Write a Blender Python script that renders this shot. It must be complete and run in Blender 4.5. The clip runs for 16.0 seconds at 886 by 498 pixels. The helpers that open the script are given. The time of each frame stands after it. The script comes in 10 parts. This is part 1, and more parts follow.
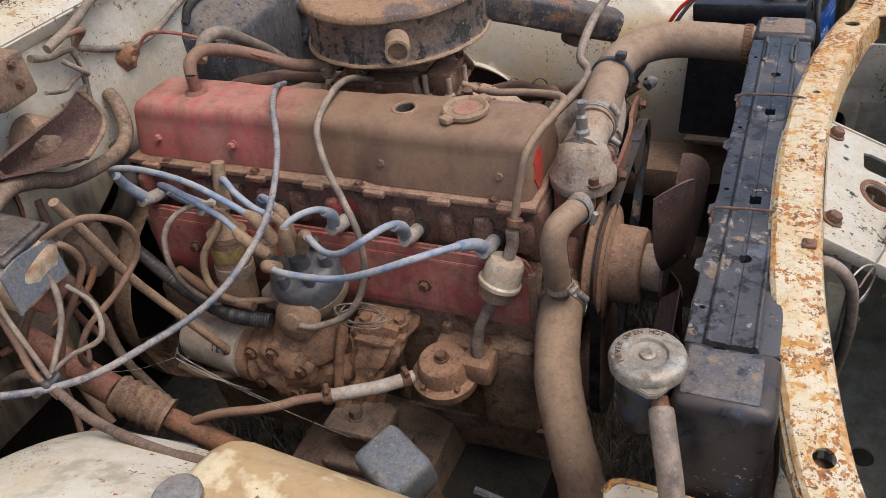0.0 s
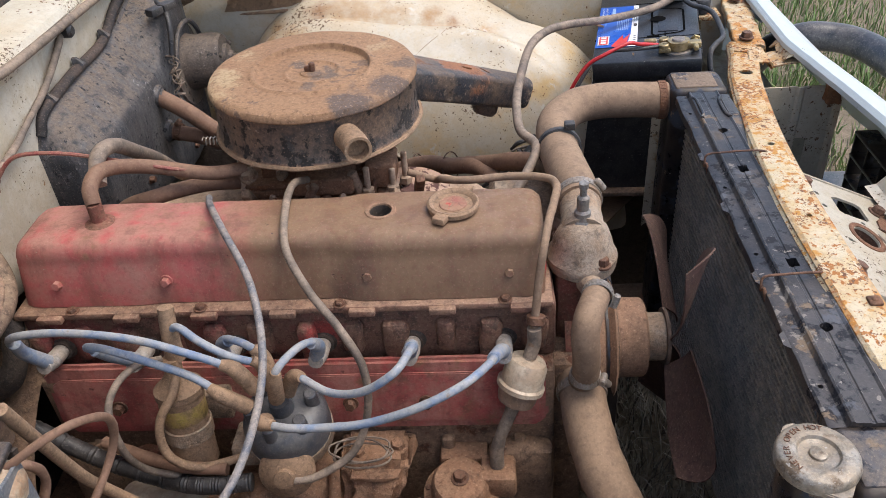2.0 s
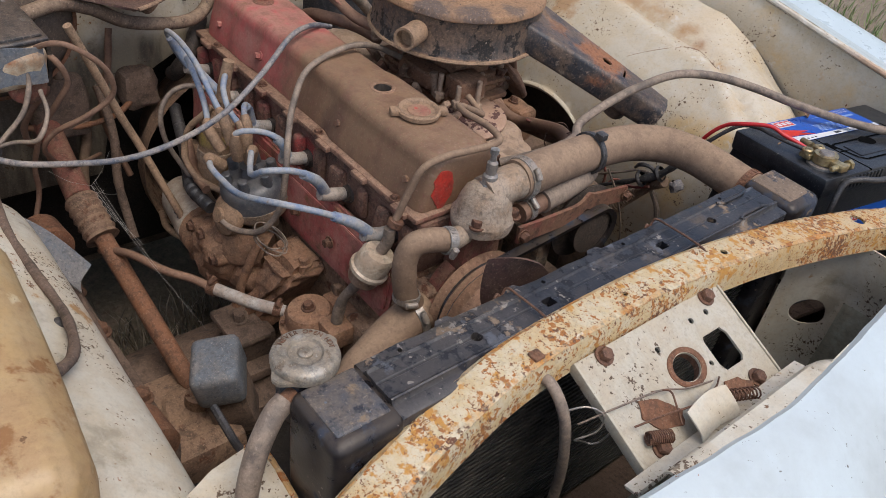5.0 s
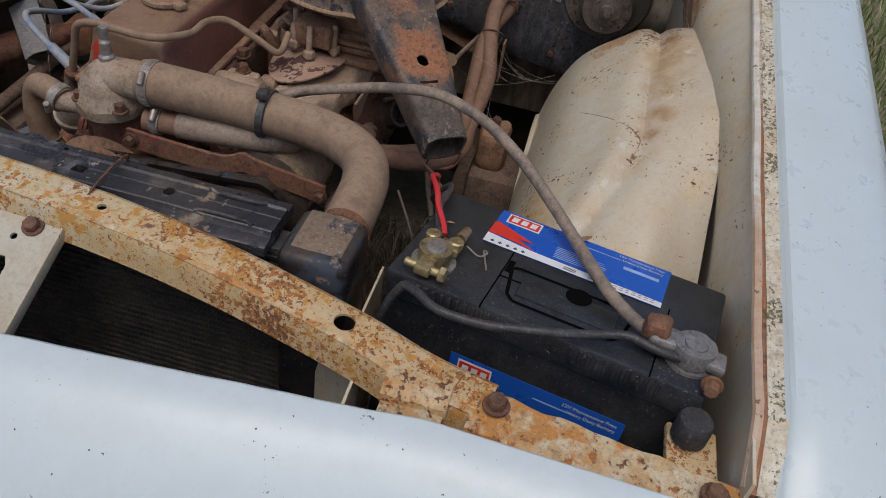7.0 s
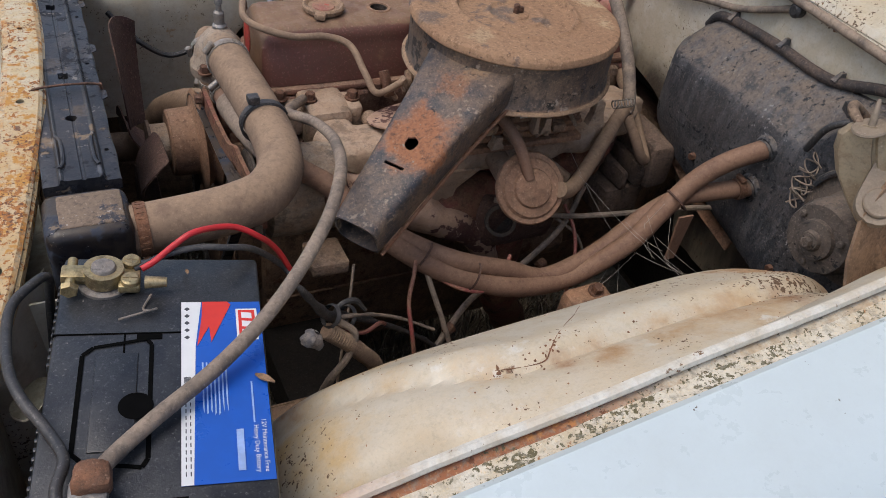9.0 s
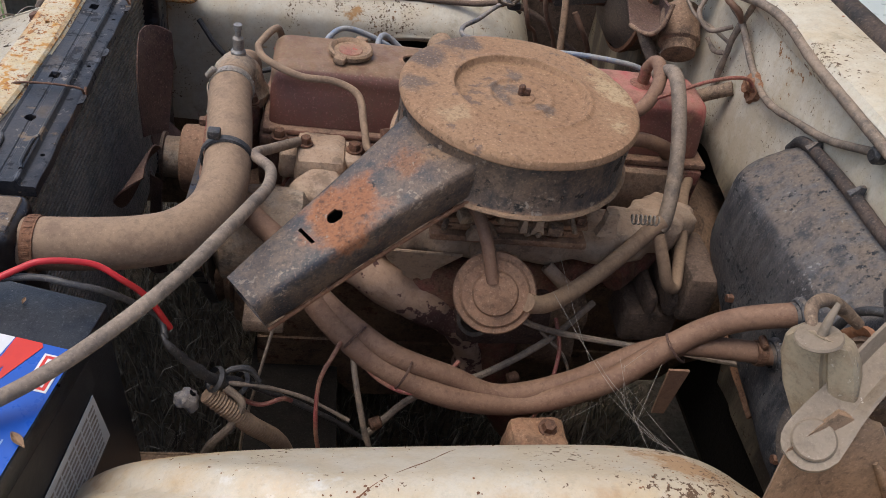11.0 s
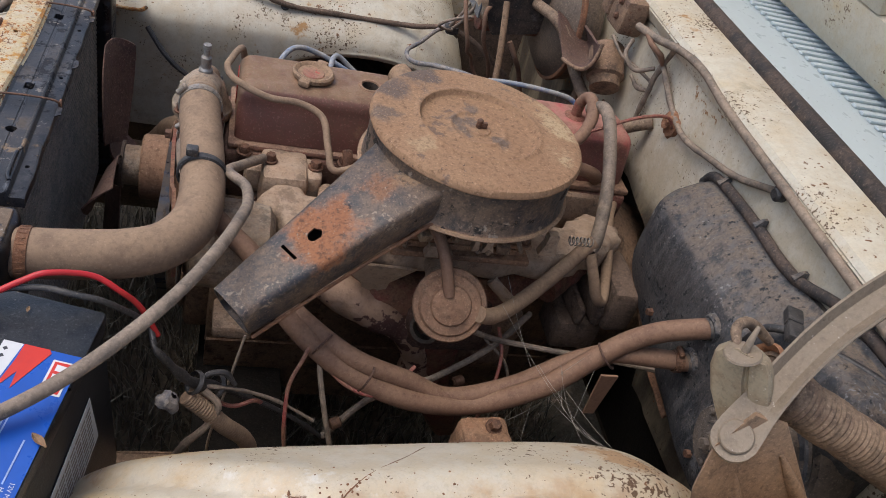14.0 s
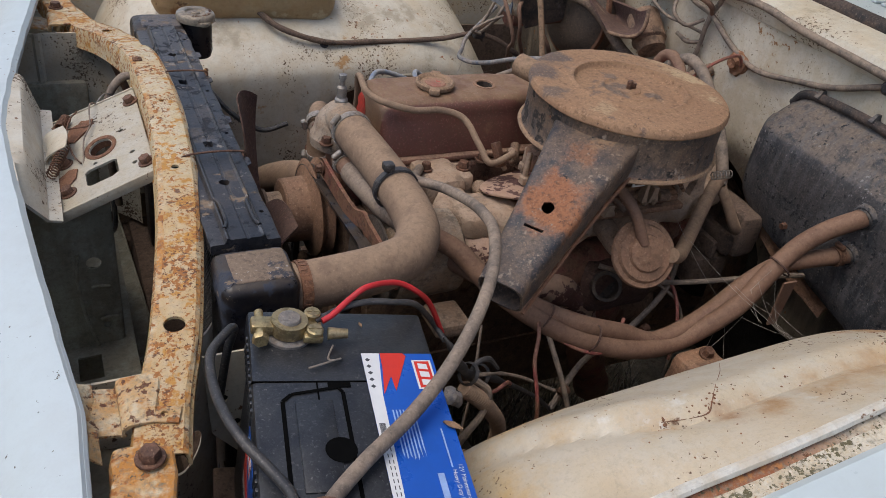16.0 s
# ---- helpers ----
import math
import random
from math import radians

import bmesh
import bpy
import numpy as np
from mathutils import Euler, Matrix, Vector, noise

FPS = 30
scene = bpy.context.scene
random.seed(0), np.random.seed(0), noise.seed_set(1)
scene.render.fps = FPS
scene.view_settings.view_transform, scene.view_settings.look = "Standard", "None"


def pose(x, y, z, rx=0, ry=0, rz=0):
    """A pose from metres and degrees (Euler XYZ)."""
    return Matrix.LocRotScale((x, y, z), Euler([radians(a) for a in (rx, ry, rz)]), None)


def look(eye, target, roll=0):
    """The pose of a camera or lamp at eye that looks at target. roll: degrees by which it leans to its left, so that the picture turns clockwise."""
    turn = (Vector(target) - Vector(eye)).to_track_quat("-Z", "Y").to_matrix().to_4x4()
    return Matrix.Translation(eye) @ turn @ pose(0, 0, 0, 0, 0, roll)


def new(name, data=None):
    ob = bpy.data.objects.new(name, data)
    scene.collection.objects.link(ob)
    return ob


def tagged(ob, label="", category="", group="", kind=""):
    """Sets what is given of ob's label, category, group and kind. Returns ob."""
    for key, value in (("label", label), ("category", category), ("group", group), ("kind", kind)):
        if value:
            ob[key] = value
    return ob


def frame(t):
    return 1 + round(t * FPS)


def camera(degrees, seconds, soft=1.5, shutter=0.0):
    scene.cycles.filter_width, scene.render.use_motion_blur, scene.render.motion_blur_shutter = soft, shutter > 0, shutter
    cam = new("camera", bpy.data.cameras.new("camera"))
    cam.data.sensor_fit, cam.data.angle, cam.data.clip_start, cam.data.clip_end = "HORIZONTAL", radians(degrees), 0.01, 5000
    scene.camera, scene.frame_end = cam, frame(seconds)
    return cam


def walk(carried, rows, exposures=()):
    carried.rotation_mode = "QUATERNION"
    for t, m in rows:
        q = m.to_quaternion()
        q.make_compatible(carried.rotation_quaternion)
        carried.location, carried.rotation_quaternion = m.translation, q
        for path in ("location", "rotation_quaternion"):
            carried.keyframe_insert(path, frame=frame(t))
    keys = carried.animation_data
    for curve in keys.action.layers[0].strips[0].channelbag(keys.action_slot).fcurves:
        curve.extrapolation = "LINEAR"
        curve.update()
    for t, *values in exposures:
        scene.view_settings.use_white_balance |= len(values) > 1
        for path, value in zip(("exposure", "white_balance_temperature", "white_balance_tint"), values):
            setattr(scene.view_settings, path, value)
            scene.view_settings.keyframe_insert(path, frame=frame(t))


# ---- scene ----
cam = camera(58.0, 16.0, soft=0.3)
PATH = [
    (0, (0.356, -0.809, 1.339), (-0.371, 0.611, 0.132), -8.6),
    (0.5, (0.151, -0.745, 1.335), (-0.212, 0.741, 0.046), -9.0),
    (1, (0.025, -0.732, 1.358), (-0.118, 0.744, 0.015), -7.7),
    (1.5, (0.026, -0.739, 1.373), (-0.101, 0.861, 0.18), -5.8),
    (2, (0.044, -0.749, 1.368), (-0.083, 0.86, 0.187), -4.5),
    (2.5, (0.049, -0.772, 1.376), (-0.07, 0.778, 0.117), -3.9),
    (3, (0.072, -0.792, 1.389), (-0.058, 0.735, 0.104), -3.4),
    (3.2, (0.087, -0.797, 1.393), (-0.052, 0.724, 0.103), -3.2),
    (5.3, (0.781, -0.499, 1.377), (-0.476, 0.472, 0.162), 10.1),
    (5.5, (0.804, -0.395, 1.369), (-0.513, 0.493, 0.154), 10.1),
    (6, (0.858, -0.116, 1.38), (-0.586, 0.474, 0.129), 8.4),
    (6.5, (0.976, 0.21, 1.378), (-0.556, 0.352, 0.101), 10.9),
    (7, (0.916, 0.536, 1.357), (-0.603, 0.353, 0.069), 10.3),
    (7.5, (0.831, 0.772, 1.349), (-0.565, 0.182, 0.043), 12.3),
    (8, (0.698, 0.927, 1.348), (-0.577, 0.101, 0.046), 15.2),
    (8.5, (0.543, 0.915, 1.363), (-0.604, -0.094, 0.071), 14.6),
    (9, (0.341, 1.024, 1.366), (-0.433, -0.295, 0.077), 9.8),
    (9.5, (0.131, 1.092, 1.363), (-0.35, -0.395, 0.115), 10.8),
    (10, (0.028, 0.969, 1.367), (-0.317, -0.53, 0.089), 10.0),
    (12.3, (0.076, 1.03, 1.419), (-0.302, -0.461, 0.141), 14.9),
    (12.5, (0.097, 1.042, 1.428), (-0.34, -0.445, 0.165), 16.1),
    (13, (0.115, 1.033, 1.439), (-0.435, -0.438, 0.2), 18.3),
    (13.5, (0.121, 1.02, 1.438), (-0.444, -0.449, 0.204), 18.6),
    (14, (0.125, 1.018, 1.44), (-0.445, -0.444, 0.199), 18.9),
    (14.5, (0.113, 0.993, 1.421), (-0.445, -0.505, 0.22), 18.3),
    (15, (0.182, 0.977, 1.39), (-0.294, -0.587, 0.239), 15.8),
    (15.5, (0.417, 0.998, 1.377), (-0.122, -0.545, 0.224), 5.3),
    (16, (0.5, 1.0, 1.347), (-0.308, -0.442, 0.22), 9.4),
]
walk(cam, [(t, look(eye, target, roll)) for t, eye, target, roll in PATH],
     [(0, 0.75), (0.5, 0.88), (1, 1.18), (1.5, 0.99), (2.0, 0.89), (2.5, 0.95), (3.2, 1.0), (5.3, 0.33), (6, 0.19), (6.5, 0.12), (7, -0.14), (8, -0.07), (9, 0.3), (9.5, 0.2), (10, 0.5), (12.5, 0.45), (14.2, 0.42), (15, 0.6), (15.5, 0.48), (16, 0.18)])

# ---- light ----
world = bpy.data.worlds.new("sky")
scene.world = world
world.use_nodes = True
wn = world.node_tree.nodes
sky = wn.new("ShaderNodeTexSky")
sky.sky_type, sky.sun_disc = "NISHITA", False
sky.sun_elevation, sky.sun_rotation = radians(66), radians(95)
sky.dust_density, sky.air_density = 3.0, 1.0
world.node_tree.links.new(sky.outputs[0], wn["Background"].inputs[0])
wn["Background"].inputs[1].default_value = 0.17
sun = new("sun", bpy.data.lights.new("sun", "SUN"))
sun.data.energy, sun.data.angle, sun.data.color = 1.1, radians(35), (1.0, 0.96, 0.9)
sun.matrix_world = look((1.4, 0.1, 4.0), (0, 0, 0.6))


# ---- materials ----
def ramp(nt, socket, lo, hi):
    """A smooth step from lo to hi."""
    n = nt.nodes.new("ShaderNodeMapRange")
    n.interpolation_type = "SMOOTHSTEP"
    n.inputs[1].default_value, n.inputs[2].default_value = lo, hi
    nt.links.new(socket, n.inputs[0])
    return n.outputs[0]


def maths(nt, op, a, b):
    n = nt.nodes.new("ShaderNodeMath")
    n.operation = op
    n.use_clamp = True
    for k, v in ((0, a), (1, b)):
        if isinstance(v, (int, float)):
            n.inputs[k].default_value = v
        else:
            nt.links.new(v, n.inputs[k])
    return n.outputs[0]


def noise_tex(nt, coord, scale, detail=5.0, rough=0.6, stretch=None):
    n = nt.nodes.new("ShaderNodeTexNoise")
    n.inputs["Scale"].default_value, n.inputs["Detail"].default_value = scale, detail
    n.inputs["Roughness"].default_value = rough
    if stretch:
        m = nt.nodes.new("ShaderNodeMapping")
        m.inputs["Scale"].default_value = stretch
        nt.links.new(coord, m.inputs[0])
        coord = m.outputs[0]
    nt.links.new(coord, n.inputs["Vector"])
    return n.outputs[0]


def blend(nt, fac, a, b):
    n = nt.nodes.new("ShaderNodeMix")
    n.data_type = "RGBA"
    for k, v in ((0, fac), (6, a), (7, b)):
        if isinstance(v, (int, float)):
            n.inputs[k].default_value = v
        elif isinstance(v, tuple):
            n.inputs[k].default_value = (*v, 1)
        else:
            nt.links.new(v, n.inputs[k])
    return n.outputs[2]


def surface(name, base, rough=0.6, metal=0.0, tone=None, dust=None, dust_amount=0.0, settle=0.0, layers=(), bump=0.15, grain=220.0, spec=0.5, along=(), spots=(), streak=None, dirt=0.6, grime=0.0):
    """A worn surface: base with a second tone, dust in patches and on what faces up, and layers of
    (colour, scale, low, high, wide scale, wide weight): stains, rust or chips with ragged borders.
    along: (axis, from, to, colour, weight) colours that take over along the thing; spots: (place,
    radius, colour, weight, and 1 for a soft border) single stains; streak: (colour, stretch, amount); grime: dark blotches."""
    m = bpy.data.materials.new(name)
    m.use_nodes = True
    nt = m.node_tree
    p = nt.nodes["Principled BSDF"]
    co = nt.nodes.new("ShaderNodeTexCoord").outputs["Object"]
    wide, fine = noise_tex(nt, co, 9.0, 4), noise_tex(nt, co, grain, 4, 0.7)
    mid = noise_tex(nt, co, 45.0, 6, 0.65)
    col = blend(nt, ramp(nt, mid, 0.38, 0.62), base, tone or tuple(c * 0.78 for c in base))
    rgh = maths(nt, "ADD", rough - 0.12, maths(nt, "MULTIPLY", mid, 0.24))
    if dust:
        amount = maths(nt, "MULTIPLY", ramp(nt, maths(nt, "ADD", maths(nt, "MULTIPLY", wide, 0.5), maths(nt, "MULTIPLY", mid, 0.5)), 0.42, 0.58), dust_amount)
        if settle:
            g = nt.nodes.new("ShaderNodeNewGeometry")
            s = nt.nodes.new("ShaderNodeSeparateXYZ")
            nt.links.new(g.outputs["Normal"], s.inputs[0])
            up = maths(nt, "MULTIPLY", ramp(nt, s.outputs[2], 0.15, 0.95), settle)
            up = maths(nt, "MULTIPLY", up, ramp(nt, mid, 0.30, 0.55))
            amount = maths(nt, "MAXIMUM", amount, up)
        col = blend(nt, amount, col, dust)
        rgh = maths(nt, "MAXIMUM", rgh, maths(nt, "MULTIPLY", amount, 0.9))
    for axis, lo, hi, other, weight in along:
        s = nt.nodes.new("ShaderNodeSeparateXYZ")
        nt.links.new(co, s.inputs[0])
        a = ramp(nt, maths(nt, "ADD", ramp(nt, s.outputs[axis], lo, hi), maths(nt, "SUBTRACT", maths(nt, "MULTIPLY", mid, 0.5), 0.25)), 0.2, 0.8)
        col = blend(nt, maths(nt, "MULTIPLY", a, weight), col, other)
    if streak:
        colour, stretch, much = streak
        col = blend(nt, maths(nt, "MULTIPLY", ramp(nt, noise_tex(nt, co, 1.0, 5, 0.6, stretch), 0.46, 0.64), much), col, colour)
    for at, radius, colour, weight, *soft in spots:
        d = nt.nodes.new("ShaderNodeVectorMath")
        d.operation = "DISTANCE"
        nt.links.new(co, d.inputs[0])
        d.inputs[1].default_value = at
        away = nt.nodes.new("ShaderNodeMath")
        away.operation = "MULTIPLY_ADD"
        nt.links.new(noise_tex(nt, co, 0.9 / radius, 6, 0.65), away.inputs[0])
        away.inputs[1].default_value = radius * 3.4
        nt.links.new(d.outputs["Value"], away.inputs[2])
        f = maths(nt, "SUBTRACT", 1.0, ramp(nt, away.outputs[0], radius * (1.2 if soft else 2.1), radius * (3.1 if soft else 2.75)))
        col = blend(nt, maths(nt, "MULTIPLY", f, weight), col, colour)
        rgh = maths(nt, "MAXIMUM", rgh, maths(nt, "MULTIPLY", f, 0.85))
    for colour, scale, lo, hi, wscale, weight in layers:
        n = noise_tex(nt, co, scale, 5, 0.62)
        w = noise_tex(nt, co, wscale, 3)
        f = ramp(nt, maths(nt, "ADD", maths(nt, "MULTIPLY", n, 1 - weight), maths(nt, "MULTIPLY", w, weight)), lo, hi)
        col = blend(nt, f, col, colour)
        rgh = maths(nt, "MAXIMUM", rgh, maths(nt, "MULTIPLY", f, 0.85))
    if grime:
        col = blend(nt, maths(nt, "MULTIPLY", ramp(nt, noise_tex(nt, co, 34.0, 7, 0.72), 0.51, 0.64), grime), col, (0.022, 0.016, 0.013))
    if dirt:
        speck = noise_tex(nt, co, 130.0, 6, 0.75)
        col = blend(nt, maths(nt, "MULTIPLY", ramp(nt, speck, 0.50, 0.68), dirt), col, tuple(c * 0.25 for c in base))
        col = blend(nt, maths(nt, "MULTIPLY", ramp(nt, noise_tex(nt, co, 330.0, 4, 0.7), 0.54, 0.70), dirt * 0.8), col, tuple(min(0.8, c * 1.5 + 0.05) for c in (dust or base)))
        col = blend(nt, maths(nt, "MULTIPLY", ramp(nt, fine, 0.45, 0.72), min(0.55, dirt)), col, tuple(c * 0.45 for c in base))
    nt.links.new(col, p.inputs["Base Color"])
    nt.links.new(rgh, p.inputs["Roughness"])
    p.inputs["Metallic"].default_value = metal
    p.inputs["Specular IOR Level"].default_value = spec
    if bump:
        b = nt.nodes.new("ShaderNodeBump")
        b.inputs["Strength"].default_value, b.inputs["Distance"].default_value = min(1.0, bump * 2.0), 0.003
        nt.links.new(maths(nt, "ADD", maths(nt, "MULTIPLY", mid, 0.55), maths(nt, "MULTIPLY", fine, 0.45)), b.inputs["Height"])
        nt.links.new(b.outputs[0], p.inputs["Normal"])
    return m


DUST = (0.29, 0.178, 0.105)
DUST2 = (0.225, 0.122, 0.068)
RUST = (0.26, 0.085, 0.02)
RUST2 = (0.11, 0.04, 0.018)
ORANGE = (0.46, 0.19, 0.035)
BLACK = (0.02, 0.017, 0.015)
M = {}
M["cream"] = surface("cream_paint", (0.555, 0.515, 0.425), 0.45, tone=(0.525, 0.48, 0.39), dust=(0.44, 0.33, 0.20), dust_amount=0.3,
                     layers=((RUST, 60, 0.635, 0.67, 5, 0.4), ((0.10, 0.06, 0.035), 210, 0.58, 0.605, 9, 0.45), ((0.36, 0.20, 0.08), 30, 0.60, 0.67, 6, 0.4), ((0.15, 0.07, 0.03), 110, 0.61, 0.63, 8, 0.4), ((0.36, 0.31, 0.23), 18, 0.55, 0.66, 5, 0.4)), bump=0.06, grain=300, dirt=0.18, streak=((0.50, 0.40, 0.26), (14, 14, 3), 0.5))
# below z 0.84 the paint turns near-black: deep shade painted over the dirt
M["firewall"] = surface("cream_paint_dirt_and_lower_shade", (0.54, 0.49, 0.40), 0.5, tone=(0.51, 0.455, 0.36), dust=(0.40, 0.31, 0.20), dust_amount=0.4, along=((2, 0.84, 0.72, (0.045, 0.033, 0.024), 0.95),),
                        layers=((RUST, 60, 0.66, 0.70, 5, 0.4), ((0.09, 0.055, 0.03), 200, 0.60, 0.62, 11, 0.4), ((0.24, 0.11, 0.04), 90, 0.625, 0.65, 7, 0.4)), bump=0.08, grain=300, dirt=0.2, streak=((0.46, 0.38, 0.26), (14, 14, 3), 0.5))
M["cream_stained"] = surface("stained_cream_paint", (0.50, 0.455, 0.37), 0.42, tone=(0.475, 0.425, 0.335), dust=(0.50, 0.37, 0.20), dust_amount=0.25,
                     spots=(((-0.02, 0.70, 0.854), 0.094, (0.50, 0.40, 0.27), 0.6, 1), ((0.13, 0.68, 0.826), 0.088, (0.50, 0.40, 0.27), 0.6, 1), ((-0.20, 0.71, 0.875), 0.077, (0.47, 0.35, 0.21), 0.7, 1),
                            ((-0.34, 0.65, 0.804), 0.066, (0.43, 0.24, 0.09), 0.75, 1), ((-0.31, 0.648, 0.831), 0.033, (0.27, 0.12, 0.04), 0.8, 1), ((-0.263, 0.674, 0.869), 0.030, (0.25, 0.11, 0.035), 0.9, 1), ((-0.21, 0.672, 0.866), 0.034, (0.33, 0.17, 0.055), 0.9, 1), ((-0.155, 0.671, 0.862), 0.032, (0.34, 0.18, 0.06), 0.9, 1),
                            ((-0.11, 0.670, 0.859), 0.028, (0.36, 0.20, 0.07), 0.9, 1), ((-0.06, 0.668, 0.850), 0.028, (0.33, 0.17, 0.055), 0.9, 1), ((-0.02, 0.660, 0.842), 0.020, (0.28, 0.13, 0.045), 0.9, 1), ((-0.29, 0.60, 0.835), 0.040, (0.38, 0.21, 0.09), 0.8), ((0.05, 0.632, 0.823), 0.024, (0.42, 0.26, 0.11), 0.7, 1), ((0.12, 0.602, 0.799), 0.021, (0.44, 0.30, 0.15), 0.65, 1), ((0.19, 0.572, 0.752), 0.021, (0.44, 0.30, 0.15), 0.6, 1),
                            ((0.10, 0.60, 0.802), 0.008, (0.16, 0.07, 0.03), 0.9), ((0.075, 0.618, 0.814), 0.007, (0.16, 0.075, 0.035), 0.9), ((0.20, 0.55, 0.726), 0.024, (0.30, 0.14, 0.05), 0.8, 1), ((0.03, 0.645, 0.832), 0.005, (0.13, 0.06, 0.03), 0.9)),
                     layers=(((0.52, 0.36, 0.17), 14, 0.50, 0.66, 4, 0.5), ((0.42, 0.22, 0.07), 22, 0.60, 0.68, 5, 0.5), (RUST, 45, 0.66, 0.70, 5, 0.35), ((0.10, 0.055, 0.03), 200, 0.60, 0.62, 9, 0.42), ((0.17, 0.075, 0.03), 95, 0.64, 0.66, 7, 0.42), ((0.56, 0.53, 0.47), 40, 0.60, 0.68, 8, 0.35)), bump=0.06, grain=300, dirt=0.16)
M["latch_paint"] = surface("scratched_cream_latch_paint", (0.43, 0.39, 0.31), 0.45, tone=(0.405, 0.36, 0.275), dust=(0.38, 0.29, 0.18), dust_amount=0.3,
                           layers=(((0.36, 0.19, 0.06), 26, 0.60, 0.66, 6, 0.4), ((0.16, 0.07, 0.03), 70, 0.615, 0.635, 9, 0.4), ((0.08, 0.05, 0.03), 190, 0.595, 0.615, 12, 0.4), ((0.11, 0.05, 0.03), 34, 0.645, 0.655, 6, 0.3)), bump=0.15, grain=300, dirt=0.25)
M["white"] = surface("white_paint", (0.475, 0.535, 0.545), 0.3, tone=(0.468, 0.528, 0.538), dust=(0.455, 0.505, 0.505), dust_amount=0.2,
                     layers=(((0.10, 0.08, 0.065), 170, 0.652, 0.665, 24, 0.3), ((0.40, 0.43, 0.42), 5, 0.5, 0.75, 2, 0.5), ((0.33, 0.34, 0.33), 60, 0.66, 0.70, 9, 0.4)), bump=0.006, grain=400, dirt=0.03)
M["rusty"] = surface("rust_speckled_cream_paint", (0.50, 0.425, 0.295), 0.5, tone=(0.475, 0.385, 0.235), dust=(0.45, 0.29, 0.11), dust_amount=0.45, along=((1, -0.05, 0.40, (0.45, 0.27, 0.095), 0.45),),
                     layers=(((0.43, 0.21, 0.045), 70, 0.525, 0.585, 12, 0.36), ((0.31, 0.115, 0.024), 150, 0.545, 0.57, 14, 0.36), ((0.125, 0.05, 0.023), 230, 0.57, 0.595, 14, 0.36), ((0.20, 0.078, 0.022), 420, 0.58, 0.61, 26, 0.3), ((0.14, 0.065, 0.037), 38, 0.62, 0.64, 7, 0.35), ((0.16, 0.075, 0.05), 11, 0.655, 0.67, 4, 0.2)), bump=0.3, grain=260, dirt=0.22)
M["rim"] = surface("mossy_gutter", (0.60, 0.55, 0.45), 0.6, tone=(0.52, 0.46, 0.35), dust=(0.40, 0.28, 0.14), dust_amount=0.4,
                   layers=(((0.10, 0.085, 0.04), 230, 0.52, 0.55, 14, 0.4), ((0.62, 0.56, 0.46), 240, 0.575, 0.61, 18, 0.35), ((0.26, 0.10, 0.03), 90, 0.60, 0.63, 9, 0.45)), bump=0.3)
M["channel"] = surface("rusted_gutter_channel", (0.52, 0.46, 0.36), 0.65, tone=(0.44, 0.36, 0.25), dust=(0.34, 0.19, 0.07), dust_amount=0.5, along=((0, -0.12, 0.16, (0.25, 0.075, 0.02), 0.92),),
                       layers=(((0.09, 0.075, 0.035), 210, 0.56, 0.59, 14, 0.4), ((0.13, 0.045, 0.018), 120, 0.56, 0.60, 10, 0.4), ((0.42, 0.17, 0.05), 80, 0.58, 0.63, 9, 0.4)), bump=0.4)
M["lip"] = surface("chipped_cream_lip", (0.60, 0.57, 0.50), 0.5, tone=(0.55, 0.51, 0.43), dust=(0.40, 0.27, 0.13), dust_amount=0.3, along=((0, 0.10, 0.30, (0.38, 0.17, 0.06), 0.6),),
                   layers=(((0.16, 0.09, 0.045), 150, 0.60, 0.63, 16, 0.35),), bump=0.2, dirt=0.25)
M["hinge"] = surface("dust_tan_painted_steel", (0.205, 0.16, 0.115), 0.65, tone=(0.18, 0.138, 0.098), dust=(0.235, 0.178, 0.122), dust_amount=0.5, settle=0.4, bump=0.14, dirt=0.3,
                     layers=(((0.46, 0.41, 0.34), 170, 0.64, 0.67, 20, 0.3), ((0.10, 0.068, 0.046), 60, 0.58, 0.66, 12, 0.3)))
M["hinge_cream"] = surface("dusty_cream_pressed_steel", (0.33, 0.27, 0.185), 0.65, tone=(0.29, 0.225, 0.15), dust=(0.25, 0.175, 0.11), dust_amount=0.5, settle=0.3, bump=0.2, dirt=0.35, spec=0.3,
                   layers=(((0.14, 0.125, 0.11), 40, 0.60, 0.65, 12, 0.3), ((0.48, 0.42, 0.33), 180, 0.63, 0.66, 20, 0.3)))
M["rust"] = surface("bare_rust", (0.20, 0.085, 0.04), 0.85, tone=(0.13, 0.052, 0.028), dust=DUST2, dust_amount=0.5, settle=0.3, bump=0.45, grime=0.5)
M["red"] = surface("faded_red_engine_paint", (0.40, 0.085, 0.075), 0.55, tone=(0.36, 0.082, 0.072), dust=(0.40, 0.20, 0.155), dust_amount=0.7, settle=0.35,
                   layers=((DUST2, 42, 0.53, 0.66, 8, 0.4), ((0.11, 0.04, 0.032), 60, 0.60, 0.68, 9, 0.4)), bump=0.10, grime=0.3, dirt=0.32, streak=((0.20, 0.06, 0.045), (50, 50, 9), 0.45))
